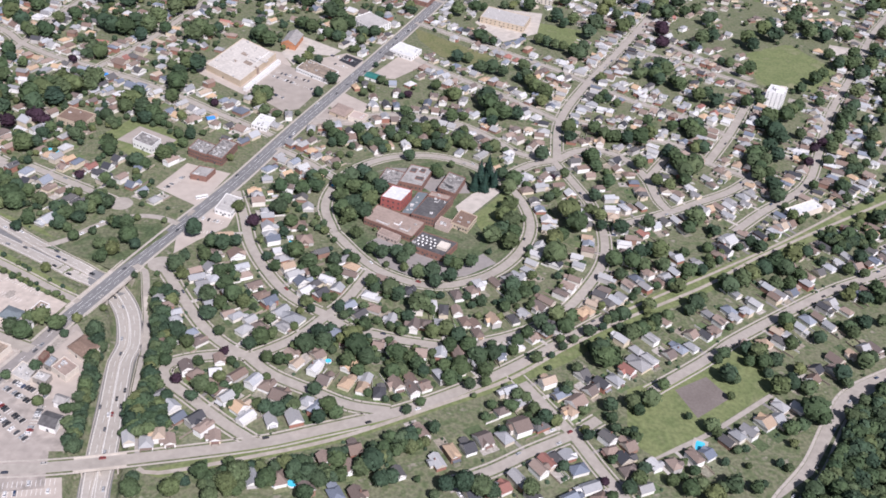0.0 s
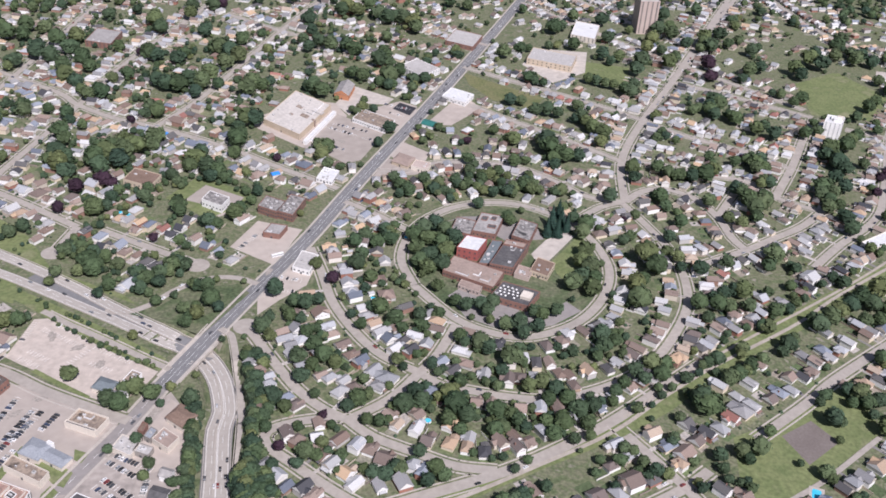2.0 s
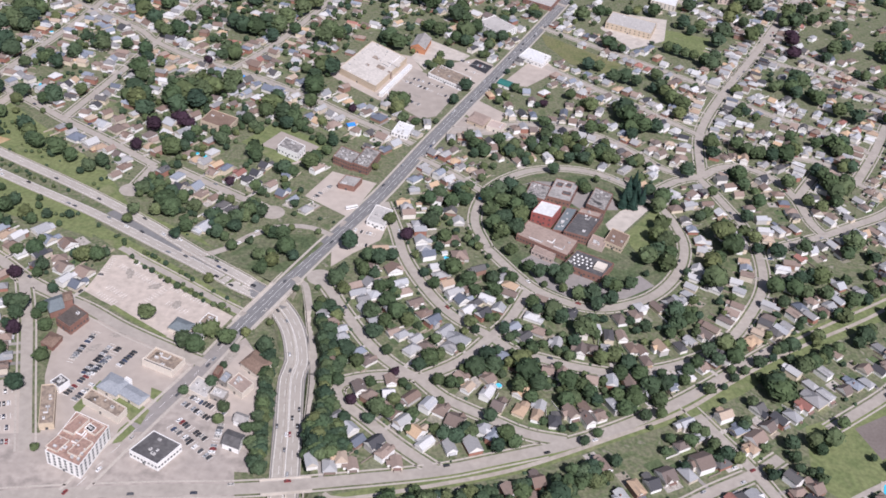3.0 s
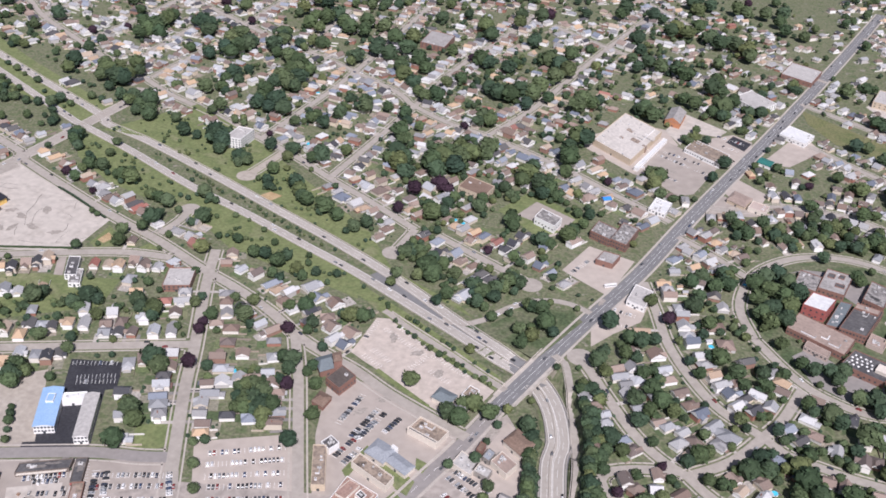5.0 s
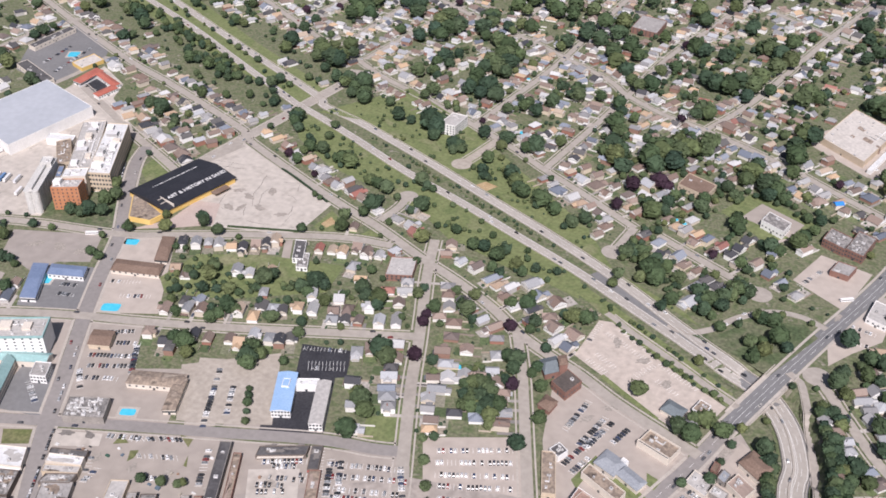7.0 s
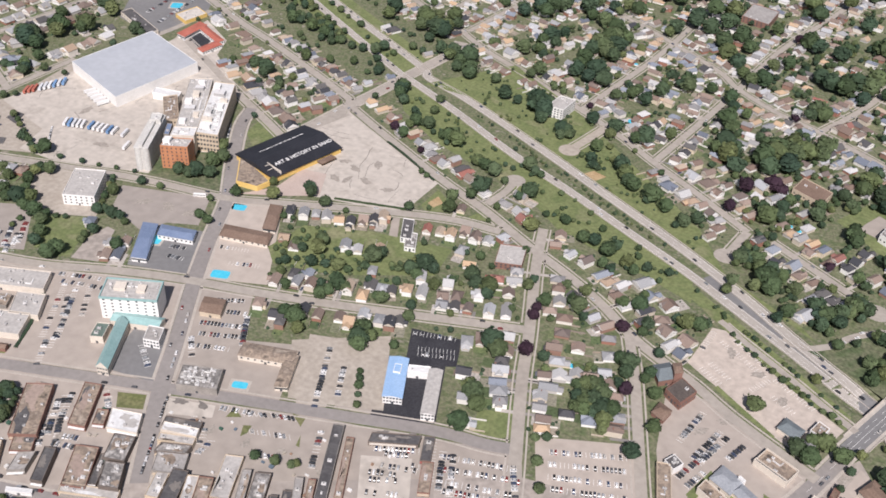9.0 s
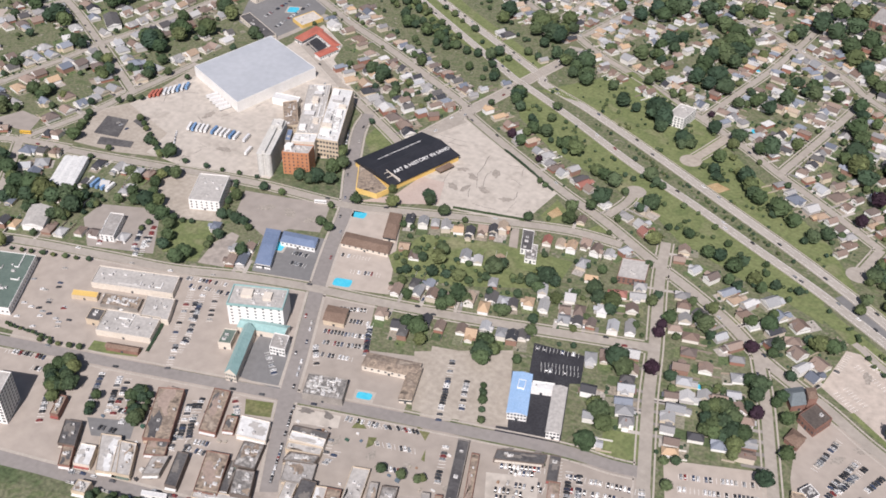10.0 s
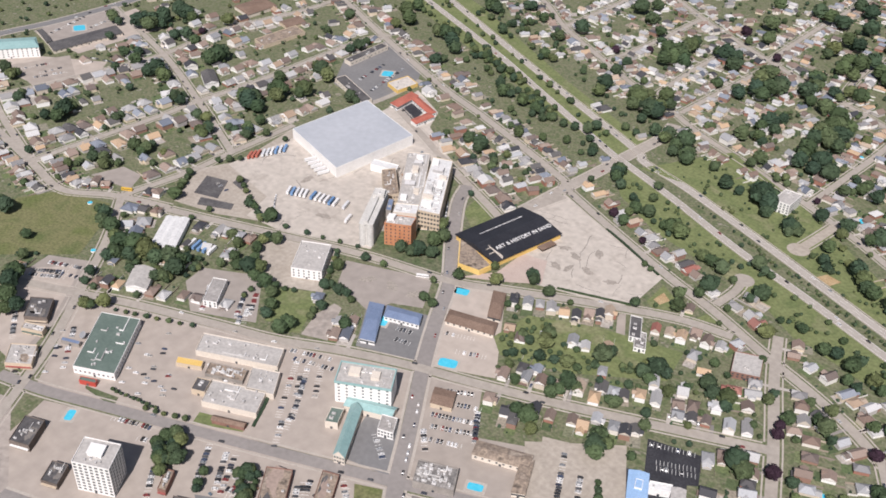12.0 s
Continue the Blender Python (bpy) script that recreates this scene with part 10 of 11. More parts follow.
grove([(-1484, 750), (-1411, 772), (-1412, 827), (-1294, 689), (-1238, 627), (-1220, 654), (-1214, 670), (-1124, 767), (-1103, 756), (-1108, 814), (-1086, 804), (-895, 886), (-892, 899), (-972, 1049), (-868, 992), (-861, 968), (-812, 947), (-899, 1096), (-900, 1119), (-901, 1168), (-822, 1124), (-814, 1155), (-790, 1154), (-735, 1163), (-707, 1047), (-723, 977), (-739, 862), (-726, 851), (-787, 1389), (-748, 1371)], 1.4)
# the wood below the winding road
wood([(250, 476), (281, 510), (307, 554), (335, 591), (357, 608), (432, 651), (350, 435), (231, 418)], 420, 1.0, 1.6, gap=0.6)
# banks of the highway
wood([(-217, 538), (-188, 544), (-168, 476), (-166, 445), (-194, 441), (-206, 492)], 90, 0.9, 1.4, gap=0.6, over=True)
wood([(-229, 624), (-207, 635), (-188, 522), (-204, 515)], 40, 0.9, 1.3, gap=0.6, over=True)
wood([(-225, 446), (-250, 532), (-241, 560), (-226, 500), (-212, 443)], 50, 0.8, 1.2, gap=0.6, over=True)
wood([(-236, 500), (-243, 550), (-230, 550), (-223, 506)], 24, 0.8, 1.2, gap=0.6, over=True)
# school grounds
grounds = [(-105, 818), (-97, 833), (-86, 842), (-76, 831), (-101, 794), (-90, 812), (-79, 806), (-96, 772), (-87, 784), (-73, 793), (-88, 761), (-76, 770), (-66, 818)]
stand([(x, y, 1.5) for x, y in grounds])
stand([(x, y, 1.6) for x, y in ((57, 845), (62, 863), (58, 813), (52, 792), (60, 784), (50, 765), (62, 763), (42, 754), (59, 747))])
stand([(x, y, 1.2) for x, y in ((-61, 714), (-52, 709), (-40, 712), (-34, 703), (-29, 717), (-18, 686), (-6, 693), (6, 707), (13, 703), (9, 686), (25, 711), (-78, 735), (-45, 891), (-62, 861), (-13, 860), (-16, 867), (41, 895), (50, 876))])
wood([(-96, 912), (-26, 981), (35, 970), (45, 916), (-14, 920), (-77, 892)], 34, 1.0, 1.5, gap=0.7)
# leafy quarter north of the highway, planted densely to stand in for cloud shade
wood([(-702, 1011), (-795, 1255), (-635, 1511), (-515, 1183), (-541, 1048), (-609, 973)], 75, 1.2, 1.8, gap=0.8)
wood([(-509, 1165), (-352, 1374), (-291, 1252), (-354, 1137), (-420, 1117), (-461, 1023)], 60, 1.2, 1.8, gap=0.8)
wood([(-351, 1600), (-115, 1573), (-122, 1270), (-247, 1299), (-339, 1434)], 75, 1.1, 1.7, gap=0.8)
wood([(-474, 788), (-518, 990), (-402, 1006), (-362, 911), (-400, 840), (-414, 752)], 14, 1.2, 1.7, gap=0.9)
wood([(-362, 911), (-325, 958), (-300, 905), (-349, 866)], 20, 1.1, 1.6, gap=0.65)
wood([(-653, 1313), (-289, 1454), (-158, 1257), (-185, 1148), (-294, 1132), (-334, 1032), (-486, 1089), (-575, 1136)], 190, 1.0, 1.6, gap=0.65)
wood([(-494, 953), (-416, 1008), (-343, 924), (-360, 841), (-404, 752)], 70, 1.0, 1.6, gap=0.65)
wood([(-409, 754), (-383, 790), (-342, 699), (-386, 705)], 16, 1.0, 1.4)
# young trees of the green belt, and the planted strip between the carriageways
wood([(-810, 858), (-747, 956), (-521, 813), (-432, 742), (-434, 720), (-622, 811), (-756, 864)], 70, 0.22, 0.5, gap=1.2, over=True)
wood([(-823, 826), (-723, 813), (-530, 730), (-445, 695), (-479, 673), (-605, 737), (-702, 781)], 34, 0.25, 0.7, gap=1.2, over=True)
wood([(-1494, 1096), (-1462, 1168), (-988, 977), (-843, 912), (-841, 860), (-1257, 1028)], 90, 0.3, 1.0, gap=0.9, over=True)
wood([(-1230, 1086), (-1246, 1202), (-936, 1028), (-808, 927), (-824, 893), (-998, 991)], 60, 0.4, 1.1, gap=0.9, over=True)
wood([(-748, 841), (-677, 816), (-547, 764), (-458, 724), (-469, 723), (-602, 776), (-737, 835)], 60, 0.25, 0.45, gap=1.2, over=True)
wood([(-433, 691), (-275, 605), (-280, 599), (-330, 620), (-430, 683)], 36, 0.35, 0.5, bits=1, gap=1.1, over=True)
# the trail's hedges
wood([(-153, 428), (-46, 475), (13, 507), (7, 489), (-42, 450), (-116, 423)], 60, 0.8, 1.3, gap=0.7, over=True)
wood([(60, 589), (156, 694), (272, 795), (472, 975), (460, 935), (332, 823), (208, 717), (105, 622)], 70, 0.6, 1.2, gap=0.7, over=True)
wood([(104, 597), (157, 647), (238, 715), (306, 778), (448, 897), (426, 828), (322, 777), (257, 710), (170, 638)], 90, 0.8, 1.3, gap=0.65)
wood([(2, 546), (-86, 576), (-76, 620), (51, 608), (56, 589)], 50, 1.0, 1.6, gap=0.65)
wood([(167, 467), (188, 514), (266, 538), (272, 511), (249, 480)], 14, 1.1, 1.6, gap=0.9)
wood([(-1085, 388), (-1065, 425), (-1013, 449), (-982, 417), (-1030, 373), (-1059, 363)], 26, 1.0, 1.5, gap=0.8)
wood([(-749, 538), (-739, 574), (-662, 580), (-585, 624), (-566, 577), (-668, 505), (-718, 496)], 45, 0.5, 1.3, gap=0.8)
wood([(-470, 546), (-442, 559), (-419, 511), (-447, 491)], 26, 1.0, 1.4, gap=0.65)
wood([(-862, 267), (-850, 284), (-818, 251), (-828, 244)], 16, 0.9, 1.3, bits=1 | 4, gap=0.65)
wood([(-792, 283), (-789, 299), (-767, 274), (-770, 266)], 10, 0.8, 1.1, bits=1 | 4, gap=0.65)
# gardens
TOWN = [(-432, 745), (-717, 1456), (-75, 1886), (844, 2044), (523, 975), (355, 603), (212, 470), (-80, 420), (-184, 413)]
wood([(-234, 659), (-149, 768), (-25, 777), (-26, 592), (-198, 513)], 50, 1.0, 1.65, gap=0.6)
wood([(-175, 716), (-123, 854), (-62, 654), (49, 693), (91, 815), (143, 786), (106, 656), (7, 593), (-91, 603), (-155, 651)], 30, 1.0, 1.7, gap=0.6)
wood(TOWN, 1250, 0.5, 1.7, gap=0.74)
WEST = [(-1279, 1176), (-717, 1561), (-321, 1833), (-21, 1308), (-167, 925), (-275, 671), (-447, 724), (-855, 980), (-1086, 1018)]
wood(WEST, 480, 0.7, 1.7, gap=0.74)
SOUTH = [(-1290, 409), (-1067, 495), (-850, 584), (-663, 679), (-443, 632), (-379, 492), (-459, 446), (-524, 559), (-729, 480), (-993, 369), (-1117, 303)]
wood(SOUTH, 90, 0.7, 1.4)
wood([(-800, 804), (-692, 763), (-617, 744), (-520, 717), (-432, 688), (-424, 664), (-468, 678), (-511, 693), (-562, 695), (-655, 739), (-733, 758)], 22, 0.4, 0.9, gap=0.9, over=True)
grove([(-417, 641), (-410, 638), (-403, 638), (-414, 646), (-299, 567), (-304, 560), (-344, 578)], 1.2)
UPPER = [(-1899, 682), (-1383, 1209), (-868, 801), (-913, 664), (-1156, 709), (-1157, 466), (-1343, 419)]
wood(UPPER, 420, 0.55, 1.25)
NORTH = [(-1383, 1209), (-880, 1897), (-546, 922), (-630, 900), (-823, 968), (-1154, 1162)]
wood(NORTH, 560, 0.6, 1.3)



def avenue_trees(pts, gap, size):
    for p in smooth(pts, gap):
        if not at_cell(p[0], p[1]) & 5:
            add_tree(p[0] + rnd.uniform(-0.6, 0.6), p[1] + rnd.uniform(-0.6, 0.6), size * rnd.uniform(0.8, 1.2))


# planted rows and hedges along streets and lots
avenue_trees([(-930, 276), (-889, 286)], 4, 0.35)
avenue_trees([(-983, 358), (-936, 378)], 5, 0.45)
avenue_trees([(-969, 241), (-942, 254)], 4, 0.35)
avenue_trees([(-692, 629), (-672, 654)], 9, 0.7)
avenue_trees([(-920, 455), (-948, 440), (-946, 421)], 7, 0.7)
avenue_trees([(-935, 523), (-906, 480)], 6, 0.6)
avenue_trees([(-1022, 514), (-978, 525), (-927, 542)], 17, 0.6)
avenue_trees([(-1121, 479), (-1152, 535), (-1133, 575)], 9, 0.8)
avenue_trees([(-1098, 546), (-1066, 530), (-1028, 512)], 10, 0.8)
avenue_trees([(-275, 517), (-267, 575)], 16, 0.9)
avenue_trees([(-290, 505), (-278, 566)], 16, 0.95)
avenue_trees([(-829, 523), (-804, 520)], 12, 0.9)
wood([(-1202, 1012), (-1131, 1015), (-847, 855), (-869, 832), (-1104, 949)], 55, 0.7, 1.3, gap=0.75, over=True)
wood([(-852, 824), (-838, 848), (-719, 800), (-643, 761), (-649, 739), (-763, 782)], 10, 0.5, 0.9, gap=0.9)
grove([(-259, 495), (-259, 483), (-238, 480), (-232, 467)], 0.9)
grove([(-810, 268), (-765, 221), (-802, 255), (-805, 259)], 0.75)
wood([(-1899, 682), (-1500, 1090), (-1175, 691), (-1175, 479), (-1343, 419)], 150, 0.8, 1.5, gap=0.8)
avenue_trees([(-752, 210), (-730, 219), (-692, 233), (-645, 252)], 9, 0.6)
avenue_trees([(-741, 210), (-692, 229), (-643, 249)], 13, 0.7)
avenue_trees([(-598, 446), (-590, 433), (-580, 416)], 7, 0.7)
avenue_trees([(-607, 340), (-582, 348), (-581, 351)], 9, 0.8)
avenue_trees([(-781, 292), (-769, 273), (-769, 267)], 5, 0.6)
avenue_trees([(-1011, 335), (-984, 347), (-947, 365)], 9, 0.5)
avenue_trees([(-919, 268), (-901, 276), (-886, 283), (-862, 293)], 7, 0.5)
grove([(-776, 613), (-750, 605), (-796, 584), (-826, 568), (-686, 645), (-666, 683), (-652, 665), (-706, 703)], 1.2)


def hedge(pts):
    s = Shape()
    line = smooth(pts, 2.5)
    for k, side in enumerate((0.55, -0.55)):
        strip(s, [p + np.array((rnd.uniform(-0.25, 0.25), rnd.uniform(-0.25, 0.25))) for p in line], side + 0.6, side - 0.6, 1.1 + 0.25 * k, 1.3)
    tagged(new("hedge", s.mesh("hedge", LEAF)), "low clipped green hedge along a lot", "hedge")


hedge([(-752, 618), (-690, 642)])
hedge([(-771, 731), (-740, 719), (-694, 698)])
hedge([(-549, 399), (-524, 412)])
hedge([(-869, 395), (-838, 353), (-821, 322)])
avenue_trees([(-865, 645), (-857, 626), (-858, 659)], 7, 0.9)
TREES.sort(key=lambda q: q[1] - 0.12 * q[0])
SINGLE_TREES = 260
WORDS = {"leafy": "green broadleaf tree with a rounded uneven crown", "copper": "dark purple copper-leaved tree beside a street", "conifer": "tall dark green conifer"}
for n, (x, y, size, kind) in enumerate(TREES[:SINGLE_TREES]):
    k = n % 7
    t = thing("tree", WORDS[kind], "tree", pose(x, y, level(x, y), 0, 0, (n * 77) % 360) @ Matrix.Diagonal((size, size, size, 1)), "trees of the town")
    if kind == "conifer":
        part("trunk", POLE_MESH, t)
        part("crown", CONIFER_MESH, t)
    else:
        part("trunk", TRUNK_MESH[k], t)
        part("crown", PURPLE_MESH if kind == "copper" else CROWN_MESH[k], t, pose(0, 0, CROWNS[0 if kind == "copper" else k][2]))
for kind in ("leafy", "copper", "conifer"):
    rest = [q for q in TREES[SINGLE_TREES:] if q[3] == kind]
    parts_ = 12 if kind == "leafy" else 1
    for g in range(parts_):
        joined("trees", [((CONIFER if kind == "conifer" else SMALL[n % 9]).v, (CONIFER if kind == "conifer" else SMALL[n % 9]).f, (CONIFER if kind == "conifer" else SMALL[n % 9]).s,
                          pose(x, y, level(x, y) + (0 if kind == "conifer" else 5.2 * size), 0, 0, n * 77 % 360) @ Matrix.Diagonal((size, size, size, 1))) for n, (x, y, size, kd) in enumerate(rest[g::parts_])],
               [SPRUCE if kind == "conifer" else PURPLE if kind == "copper" else LEAF], "distant " + WORDS[kind].replace("tree", "trees"), "trees")
print("trees", len(TREES))

# ---- vehicles ----
profile = [(-2.2, 0.35, 0.9), (2.2, 0.35, 0.9), (2.2, 0.85, 0.88), (1.75, 0.97, 0.86), (1.2, 1.5, 0.6), (-0.75, 1.5, 0.6), (-1.35, 0.99, 0.86), (-2.15, 0.82, 0.84)]
body_shape = Shape().add([(x * sx, y, z) for sx in (-1, 1) for y, z, x in profile],
                         [tuple(range(8)), tuple(range(15, 7, -1))] + [(i, 8 + i, 8 + (i + 1) % 8, (i + 1) % 8) for i in range(8)])
cabin_shape = Shape().add([(-0.86, -1.44, 0.93), (0.86, -1.44, 0.93), (0.86, 1.84, 0.93), (-0.86, 1.84, 0.93), (-0.67, -0.86, 1.44), (0.67, -0.86, 1.44), (0.67, 1.31, 1.44), (-0.67, 1.31, 1.44)],
                          [(4, 5, 6, 7), (0, 1, 5, 4), (1, 2, 6, 5), (2, 3, 7, 6), (3, 0, 4, 7), (3, 2, 1, 0)])
wheel_shape = Shape()
wheel_shape.add([(x, 0.34 * math.cos(a * 0.785), 0.34 + 0.34 * math.sin(a * 0.785)) for x in (-0.11, 0.11) for a in range(8)],
                [tuple(range(8)), tuple(range(15, 7, -1))] + [(i, 8 + i, 8 + (i + 1) % 8, (i + 1) % 8) for i in range(8)])
CAR_BODY, CAR_CABIN, CAR_WHEEL = body_shape.mesh("car_body", CARS), cabin_shape.mesh("car_cabin", GLASS), wheel_shape.mesh("car_wheel", TYRE)
CAR_PLACES = [(x, y, 0.04, rot) for x, y, rot in DRIVE_CARS]
STALLS = Shape()
cr = random.Random(31)


def parked(a, b, fill=0.6, lines=True, turn=0.0, z=0.1, deep=5.0):
    """A row of stalls from a to b, some of them taken."""
    a, b = np.array(a, float), np.array(b, float)
    n = max(1, int(np.hypot(*(b - a)) / 2.75))
    u = (b - a) / np.hypot(*(b - a))
    v = np.array((-u[1], u[0]))
    rot = math.degrees(math.atan2(u[1], u[0])) + turn
    for k in range(n + 1):
        p = a + u * 2.75 * k
        if lines:
            c, s = math.cos(radians(rot)), math.sin(radians(rot))
            d = np.array((-s, c)) * deep / 2
            w = u * 0.12
            STALLS.prism([tuple(p + w + d), tuple(p - w + d), tuple(p - w - d), tuple(p + w - d)], 0.05, z + 0.02)
        if k < n and cr.random() < fill:
            q = p + u * 1.375 + v * cr.uniform(-0.3, 0.3)
            CAR_PLACES.append((q[0], q[1], z, rot + cr.choice((0, 180)) + cr.uniform(-2, 2)))


def rows(pts, fill=0.6, **more):
    pts = list(pts)
    for a, b in zip(pts[::2], pts[1::2]):
        parked(a, b, fill, **more)


# hotel and motel lots
rows([(-707, 447), (-688, 419), (-633, 456), (-604, 398), (-612, 445), (-598, 418), (-689, 458), (-676, 462)], 0.8)
rows([(-591, 506), (-559, 519)], 0.3, z=0.12)
rows([(-578, 493), (-552, 506), (-575, 488), (-550, 500)], 0.12, z=0.12)
rows([(-865, 400), (-831, 415), (-838, 386), (-821, 365), (-815, 361), (-802, 336), (-832, 403), (-809, 373), (-810, 341), (-793, 317), (-808, 407), (-794, 384)], 0.5)
rows([(-766, 373), (-750, 347), (-749, 377), (-728, 363)], 0.5, z=0.14)
rows([(-836, 461), (-831, 445), (-820, 479), (-805, 484), (-812, 468), (-798, 472)], 0.5)
rows([(-788, 501), (-761, 513), (-764, 490), (-741, 501)], 0.4)
# mall lots
rows([(-976, 338), (-931, 288), (-964, 343), (-912, 285), (-955, 348), (-900, 286), (-944, 351), (-890, 289)], 0.08)
rows([(-1022, 292), (-992, 261), (-1021, 302), (-978, 263), (-929, 281), (-947, 305)], 0.25)
rows([(-906, 259), (-875, 272), (-875, 259), (-845, 272), (-843, 250), (-823, 228), (-831, 290), (-808, 258), (-816, 293), (-793, 263), (-809, 295), (-789, 265)], 0.65)
rows([(-764, 306), (-732, 268), (-754, 310), (-717, 267), (-792, 286), (-774, 257)], 0.6)
rows([(-984, 415), (-958, 383), (-952, 427), (-930, 398), (-1116, 337), (-1085, 352), (-1105, 329), (-1075, 342)], 0.7)
# lower town lots
rows([(-641, 367), (-625, 376), (-624, 377), (-607, 384)], 0.7, turn=35)
rows([(-629, 356), (-614, 363), (-611, 364), (-599, 369), (-610, 343), (-593, 351), (-642, 336), (-642, 320)], 0.7, turn=25)
rows([(-540, 374), (-520, 383), (-536, 369), (-517, 379), (-532, 359), (-512, 369), (-540, 393), (-523, 401), (-522, 393), (-508, 399)], 0.7)
rows([(-760, 298), (-736, 272), (-731, 281), (-714, 288), (-727, 275), (-710, 281), (-728, 326), (-717, 314), (-788, 252), (-773, 257), (-785, 267), (-771, 272)], 0.75)
rows([(-658, 362), (-631, 373), (-667, 346), (-661, 336), (-653, 342), (-646, 328)], 0.8)
rows([(-755, 305), (-734, 277), (-752, 315), (-738, 291), (-794, 282), (-782, 283), (-790, 271), (-781, 273), (-734, 329), (-725, 322), (-757, 276), (-751, 266)], 0.7)
rows([(-587, 385), (-572, 355), (-508, 417), (-493, 386), (-501, 419), (-485, 387), (-518, 420), (-500, 387)], 0.65)
rows([(-1117, 320), (-1090, 340), (-1113, 315), (-1085, 333), (-1077, 282), (-1043, 258), (-1022, 258), (-1004, 237)], 0.8)
rows([(-1016, 292), (-983, 248), (-920, 279), (-932, 303), (-956, 337), (-921, 278), (-946, 341), (-907, 278), (-927, 344), (-897, 283), (-911, 340), (-888, 287)], 0.15)
rows([(-929, 402), (-920, 390), (-936, 417), (-919, 396), (-943, 432), (-924, 407)], 0.8)
rows([(-851, 394), (-815, 341), (-840, 396), (-805, 346), (-856, 395), (-822, 407)], 0.6)
rows([(-1477, 549), (-1472, 577), (-1471, 537), (-1457, 573), (-1504, 541), (-1494, 574)], 0.5, z=0.14)
rows([(-1576, 621), (-1596, 691), (-1557, 673), (-1563, 709)], 0.4, z=0.14)
rows([(-779, 213), (-666, 257), (-767, 208), (-652, 253), (-596, 271), (-518, 302), (-696, 351), (-656, 284)], 0.5, lines=False, turn=90, z=0.3)
rows([(-1117, 529), (-1085, 524), (-1182, 808), (-1192, 870), (-1150, 795), (-1165, 873)], 0.5, lines=False, z=0.12)
rows([(-742, 433), (-727, 440), (-724, 442), (-706, 450), (-732, 421), (-697, 437), (-724, 411), (-690, 428), (-726, 405), (-710, 389), (-747, 444), (-720, 460), (-705, 444), (-692, 424), (-716, 400), (-692, 411)], 0.85)
rows([(-1087, 783), (-1070, 779)], 0.5, z=0.14)
rows([(-506, 413), (-465, 429), (-500, 404), (-459, 421), (-495, 394), (-451, 411), (-491, 388), (-448, 405), (-548, 393), (-521, 408), (-539, 382), (-512, 393), (-463, 433), (-448, 409)], 0.7)
rows([(-448, 458), (-402, 483), (-444, 448), (-397, 472), (-439, 438), (-391, 461), (-433, 430), (-386, 451), (-428, 420), (-380, 440)], 0.6)
rows([(-378, 519), (-373, 555), (-364, 509), (-356, 546), (-359, 507), (-350, 544), (-367, 487), (-354, 530), (-359, 483), (-353, 502), (-344, 522), (-338, 541)], 0.85)
rows([(-398, 620), (-397, 646), (-388, 637), (-367, 627), (-387, 608), (-369, 599), (-365, 626), (-346, 617), (-380, 645), (-345, 625), (-340, 619), (-306, 604), (-352, 598), (-343, 617), (-391, 599), (-372, 590), (-336, 600), (-318, 592)], 0.06, z=0.06)
rows([(-288, 497), (-264, 485), (-286, 481), (-262, 467), (-255, 456), (-257, 486), (-285, 504), (-255, 492), (-289, 474), (-267, 461), (-273, 463), (-253, 451)], 0.75)
rows([(-252, 412), (-222, 420), (-249, 405), (-219, 413)], 0.3)
# shops along the avenue
rows([(-237, 1066), (-187, 1041), (-236, 1021), (-194, 1001), (-180, 1037), (-155, 1029), (-218, 1069), (-176, 1054)], 0.4)
rows([(-165, 1138), (-133, 1127), (-157, 1113), (-137, 1105), (-223, 718), (-199, 717), (-217, 738), (-197, 735), (-265, 776), (-252, 808)], 0.5)
rows([(-926, 676), (-880, 610), (-1053, 554), (-1032, 531), (-1418, 637), (-1473, 617)], 0.6, lines=False, turn=90)
tagged(new("stall_lines", STALLS.mesh("stall_lines", PAINT)), "white painted stall lines on the parking lots", "road marking", kind="stuff")

# traffic, and cars at the kerb
for st in STREETS:
    line, n = st["line"], normals(st["line"])
    busy_road = st["lines"] > 0 or st["width"] > 10
    for i in range(2, len(line) - 2):
        if st["width"] > 5 and cr.random() < (0.2 if busy_road or st["width"] > 10 else 0.07):
            side = cr.choice((1, -1))
            o = side * (st["width"] * cr.choice((0.14, 0.36)) if st["width"] > 13 else st["width"] * 0.25 if busy_road else st["width"] / 2 - 1.3)
            p = line[i][:2] + n[i] * o
            t = line[i + 1] - line[i]
            CAR_PLACES.append((p[0], p[1], st["z"] + (level(*p) if st["height"] else 0.0), math.degrees(math.atan2(t[1], t[0])) + (90 if side > 0 else -90)))

CAR_PLACES = [q for q in CAR_PLACES if not at_cell(q[0], q[1]) & 4]
CAR_PLACES.sort(key=lambda q: q[1] - 0.12 * q[0])
for n, (x, y, z, rot) in enumerate(CAR_PLACES[:140]):
    c = thing("car", "parked car with dark glass on grey asphalt", "car", pose(x, y, z, 0, 0, rot), "cars of the town")
    part("body", CAR_BODY, c)
    part("cabin", CAR_CABIN, c)
    for wx in (-0.8, 0.8):
        for wy in (-1.35, 1.35):
            part("wheel", CAR_WHEEL, c, pose(wx, wy, 0))
far_cars = CAR_PLACES[140:]
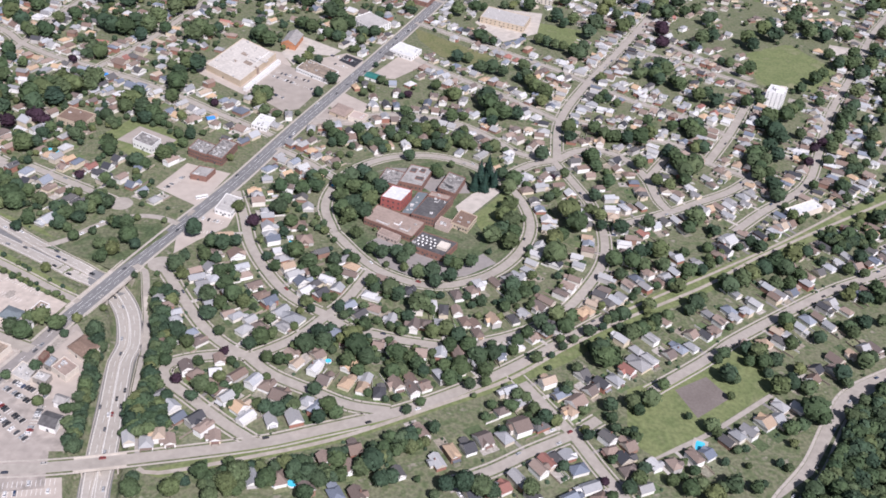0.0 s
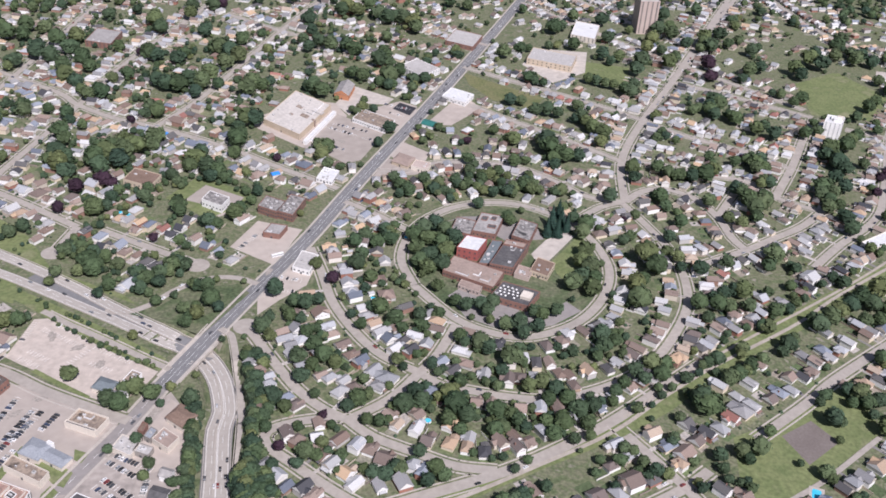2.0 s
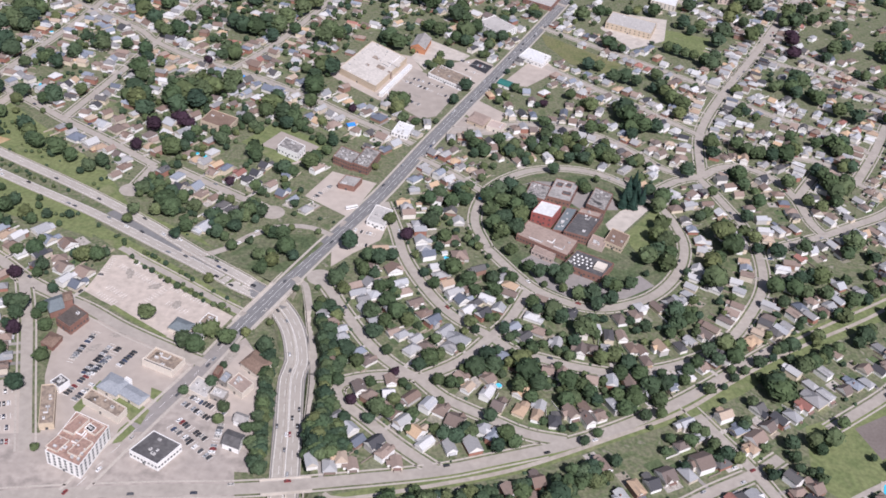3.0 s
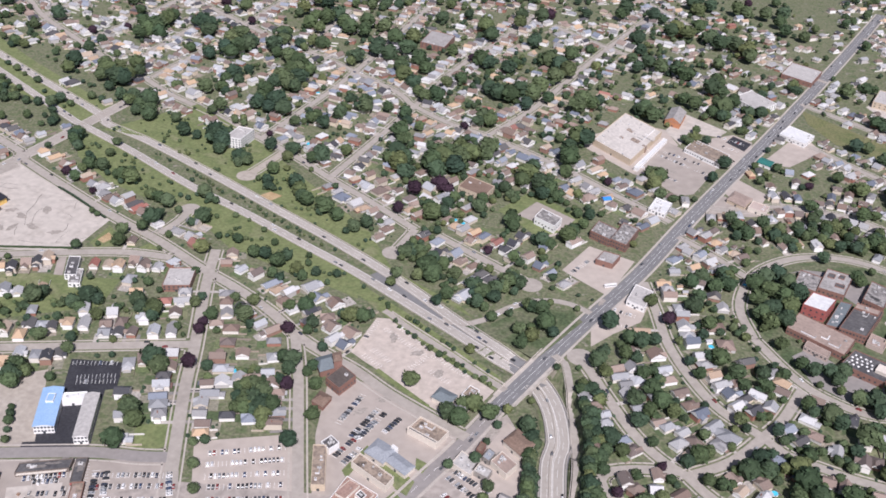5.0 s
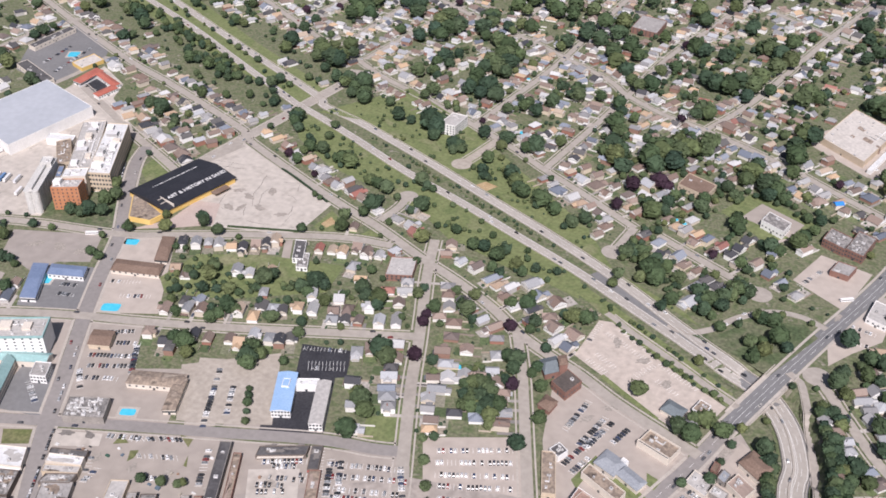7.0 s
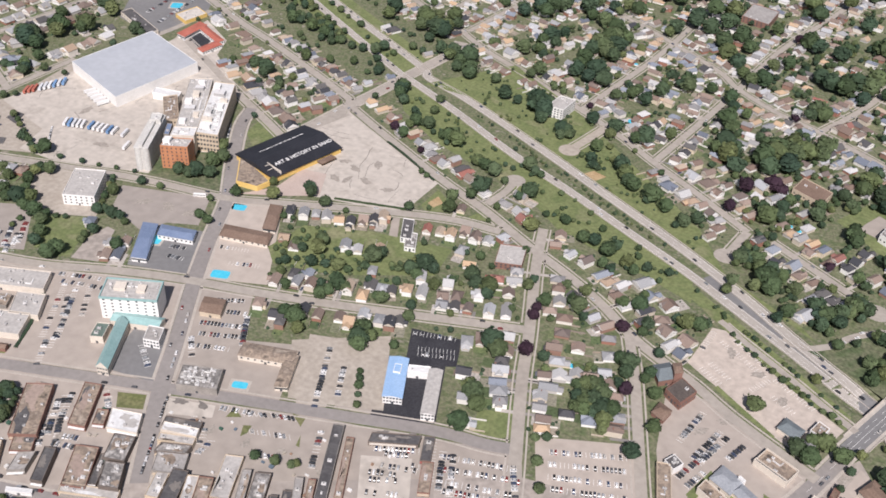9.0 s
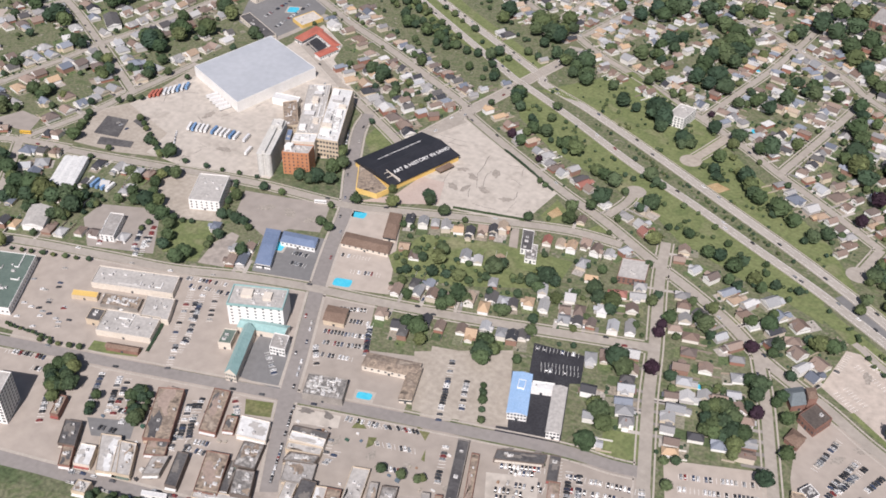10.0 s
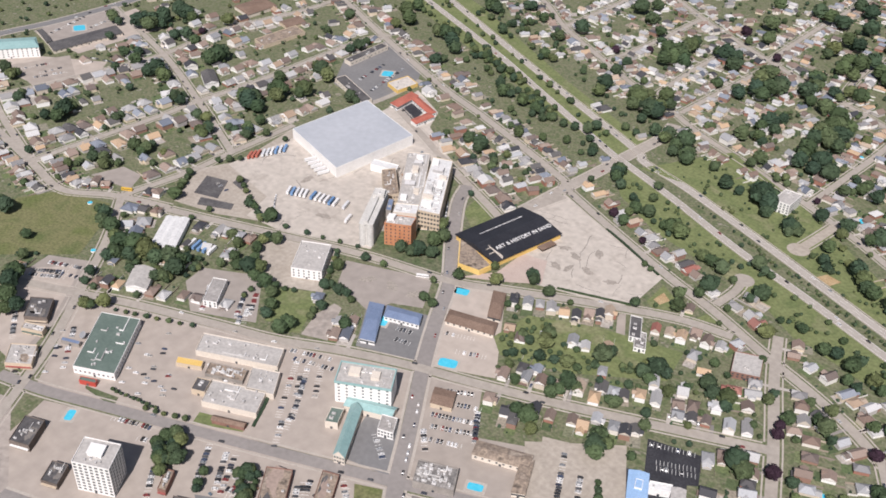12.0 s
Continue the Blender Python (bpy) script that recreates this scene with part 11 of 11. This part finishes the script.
for name, shape, m in (("far_car_bodies", body_shape, CARS), ("far_car_cabins", cabin_shape, GLASS)):
    for g in range(12):
        joined(name, [(shape.v, shape.f, shape.s, pose(x, y, z - 0.15, 0, 0, rot)) for x, y, z, rot in far_cars[g::12]], [m], "distant parked and moving cars", "cars")
print("cars", len(CAR_PLACES))

# lorry trailers in the factory yard
box_shape = Shape().box(-1.3, -6.5, 1.0, 1.3, 6.5, 4.0).mesh("trailer_box", TRAILERS)
chassis = Shape().box(-1.0, -6.2, 0.5, 1.0, 6.2, 1.0).mesh("trailer_chassis", TYRE)


def trailers(a, b, n, turn=90.0, paint=None):
    a, b = np.array(a), np.array(b)
    rot = math.degrees(math.atan2(*(b - a)[::-1])) + turn
    for k in range(n):
        p = a + (b - a) * k / max(1, n - 1)
        t = thing("trailer", "box trailer parked in a factory yard", "trailer", pose(p[0], p[1], 0.08, 0, 0, rot), "trailers in the yard")
        part("box", paint or box_shape, t)
        part("chassis", chassis, t)
        for wy in (-5.2, -4.1):
            for wx in (-0.9, 0.9):
                part("wheel", CAR_WHEEL, t, pose(wx, wy, 0))


red_box = Shape().box(-1.3, -6.5, 1.0, 1.3, 6.5, 4.0).mesh("trailer_box", ROOF_RED)
trailers((-1048, 567), (-1031, 574), 5, 8)
trailers((-1023, 577), (-997, 583), 6, 8)
trailers((-1132, 588), (-1128, 596), 3, -35, red_box)
trailers((-1125, 601), (-1116, 624), 6, -35)
trailers((-1079, 626), (-1049, 616), 5, 0)
trailers((-986, 586), (-967, 570), 2, 60)
trailers((-1044, 441), (-1021, 446), 5, 5)


def bus(x, y, rot, material, label):
    b = thing("bus", label, "bus", pose(x, y, 0.1, 0, 0, rot))
    part("body", Shape().box(-1.25, -5.8, 0.5, 1.25, 5.8, 3.0, taper=0.1).mesh("bus_body", material), b)
    part("window_band", Shape().box(-1.27, -5.4, 1.7, 1.27, 5.4, 2.4).mesh("bus_windows", GLASS), b)
    for wx in (-1.1, 1.1):
        for wy in (-3.6, 3.6):
            part("wheel", CAR_WHEEL, b, pose(wx, wy, 0))


bus(*(-1169, 458), -60, BUS, "yellow school bus on a street")
bus(*(-226, 772), -55, WHITE, "white bus on the avenue")
bus(*(-852, 549), -60, WHITE, "white bus on a street")

# bins, crates and boxes standing in the alleys
heap = Shape()
hr = random.Random(12)
for poly, n in (([(-810, 235), (-784, 290), (-635, 364), (-507, 411), (-495, 379), (-542, 332), (-601, 281), (-658, 259), (-743, 229)], 170), ([(-894, 336), (-901, 347), (-872, 361), (-858, 344)], 40), ([(-1097, 722), (-979, 724), (-882, 603), (-940, 563)], 60)):
    poly = list(poly)
    xs, ys = [q[0] for q in poly], [q[1] for q in poly]
    while n > 0:
        n -= 1
        x, y = hr.uniform(min(xs), max(xs)), hr.uniform(min(ys), max(ys))
        if bool(inside(poly, np.array([x]), np.array([y]))[0]) and not at_cell(x, y) & 5:
            a, b, c = hr.uniform(0.5, 1.6), hr.uniform(0.4, 1.2), hr.uniform(0.6, 2.0)
            heap.box(x - a, y - b, 0.0, x + a, y + b, c)
tagged(new("yard_clutter", heap.mesh("yard_clutter", HEAP)), "bins, crates and boxes behind the shops", "clutter", kind="stuff")

# ---- swimming pools, sheds and other small things ----
def pool(cx, cy, w, d, rot, skew, h, deck=2.0):
    root = thing("swimming_pool", "turquoise swimming pool with a pale concrete edge", "swimming pool", pose(cx, cy, 0, 0, 0, rot), "swimming pools")
    part("edge", Shape().box(-w / 2 - deck, -d / 2 - deck, -0.1, w / 2 + deck, d / 2 + deck, 0.16).mesh("pool_edge", WALKWAY), root)
    n = 20
    part("water", Shape().prism([(w / 2 * math.copysign(abs(math.cos(6.283 * i / n)) ** 0.4, math.cos(6.283 * i / n)), d / 2 * math.copysign(abs(math.sin(6.283 * i / n)) ** 0.4, math.sin(6.283 * i / n))) for i in range(n)], 0.0, 0.2).mesh("pool_water", POOL), root)


def tub(pts, r):
    for x, y in pts:
        root = thing("garden_pool", "round blue garden pool on a lawn", "garden pool", pose(x, y, 0), "garden pools")
        part("rim", Shape().tube(0, 0, 0, 1.1, r + 0.15, r + 0.1, 18).mesh("pool_rim", WHITE), root)
        part("water", Shape().tube(0, 0, 1.0, 1.13, r, r, 18).mesh("pool_water", POOL), root)


pool(-759.9, 474.5, 15.5, 10.2, 24.1, -0.09, 0)
pool(-661.8, 387.0, 11.4, 6.7, 24.1, -0.07, 0)
pool(-812.2, 556.6, 13.1, 9.6, 19.0, -0.14, 0)
pool(-835.3, 478.8, 8.1, 12.5, 22.8, -0.19, 0)
pool(-931.6, 240.0, 6.3, 10.9, 32.2, -0.19, 0)
pool(-1566.9, 662.9, 15.4, 19.4, 59.7, 0.19, 0)
pool(-1169.2, 845.8, 13.9, 15.8, 30.4, -0.00, 0)
pool(-585.8, 918.5, 9.9, 15.5, 11.1, 0.08, 0)
pool(147.1, 517.2, 7.2, 4.4, -15.8, 0.19, 0)
pool(197.0, 520.7, 6.5, 10.0, -16.3, 0.15, 0)
tub([(-88, 439), (-78, 441)], 3.4)
tub([(143, 514)], 4.2)
tub([(-75, 564), (-132, 716), (-112, 822), (-22, 631), (-422, 1011), (-582, 919), (-442, 781), (-473, 543), (-389, 827), (-380, 824), (-1102, 374), (-1175, 419), (-638, 1052)], 2.4)
for x, y in ((-258, 924), (-396, 997)):
    t = thing("roof_tarp", "bright blue tarpaulin over a roof", "tarpaulin", pose(x, y, 0, 0, 0, 35))
    part("sheet", Shape().roof(8, 7, 5.2, 2.0, edge=0.2).mesh("tarp", TARP), t)
    part("wall", Shape().box(-4, -3.5, -0.2, 4, 3.5, 5.0).mesh("tarp_wall", BEIGE), t)
scene["counts"] = "%d houses, %d trees, %d cars" % (len(HOUSES), len(TREES), len(CAR_PLACES))
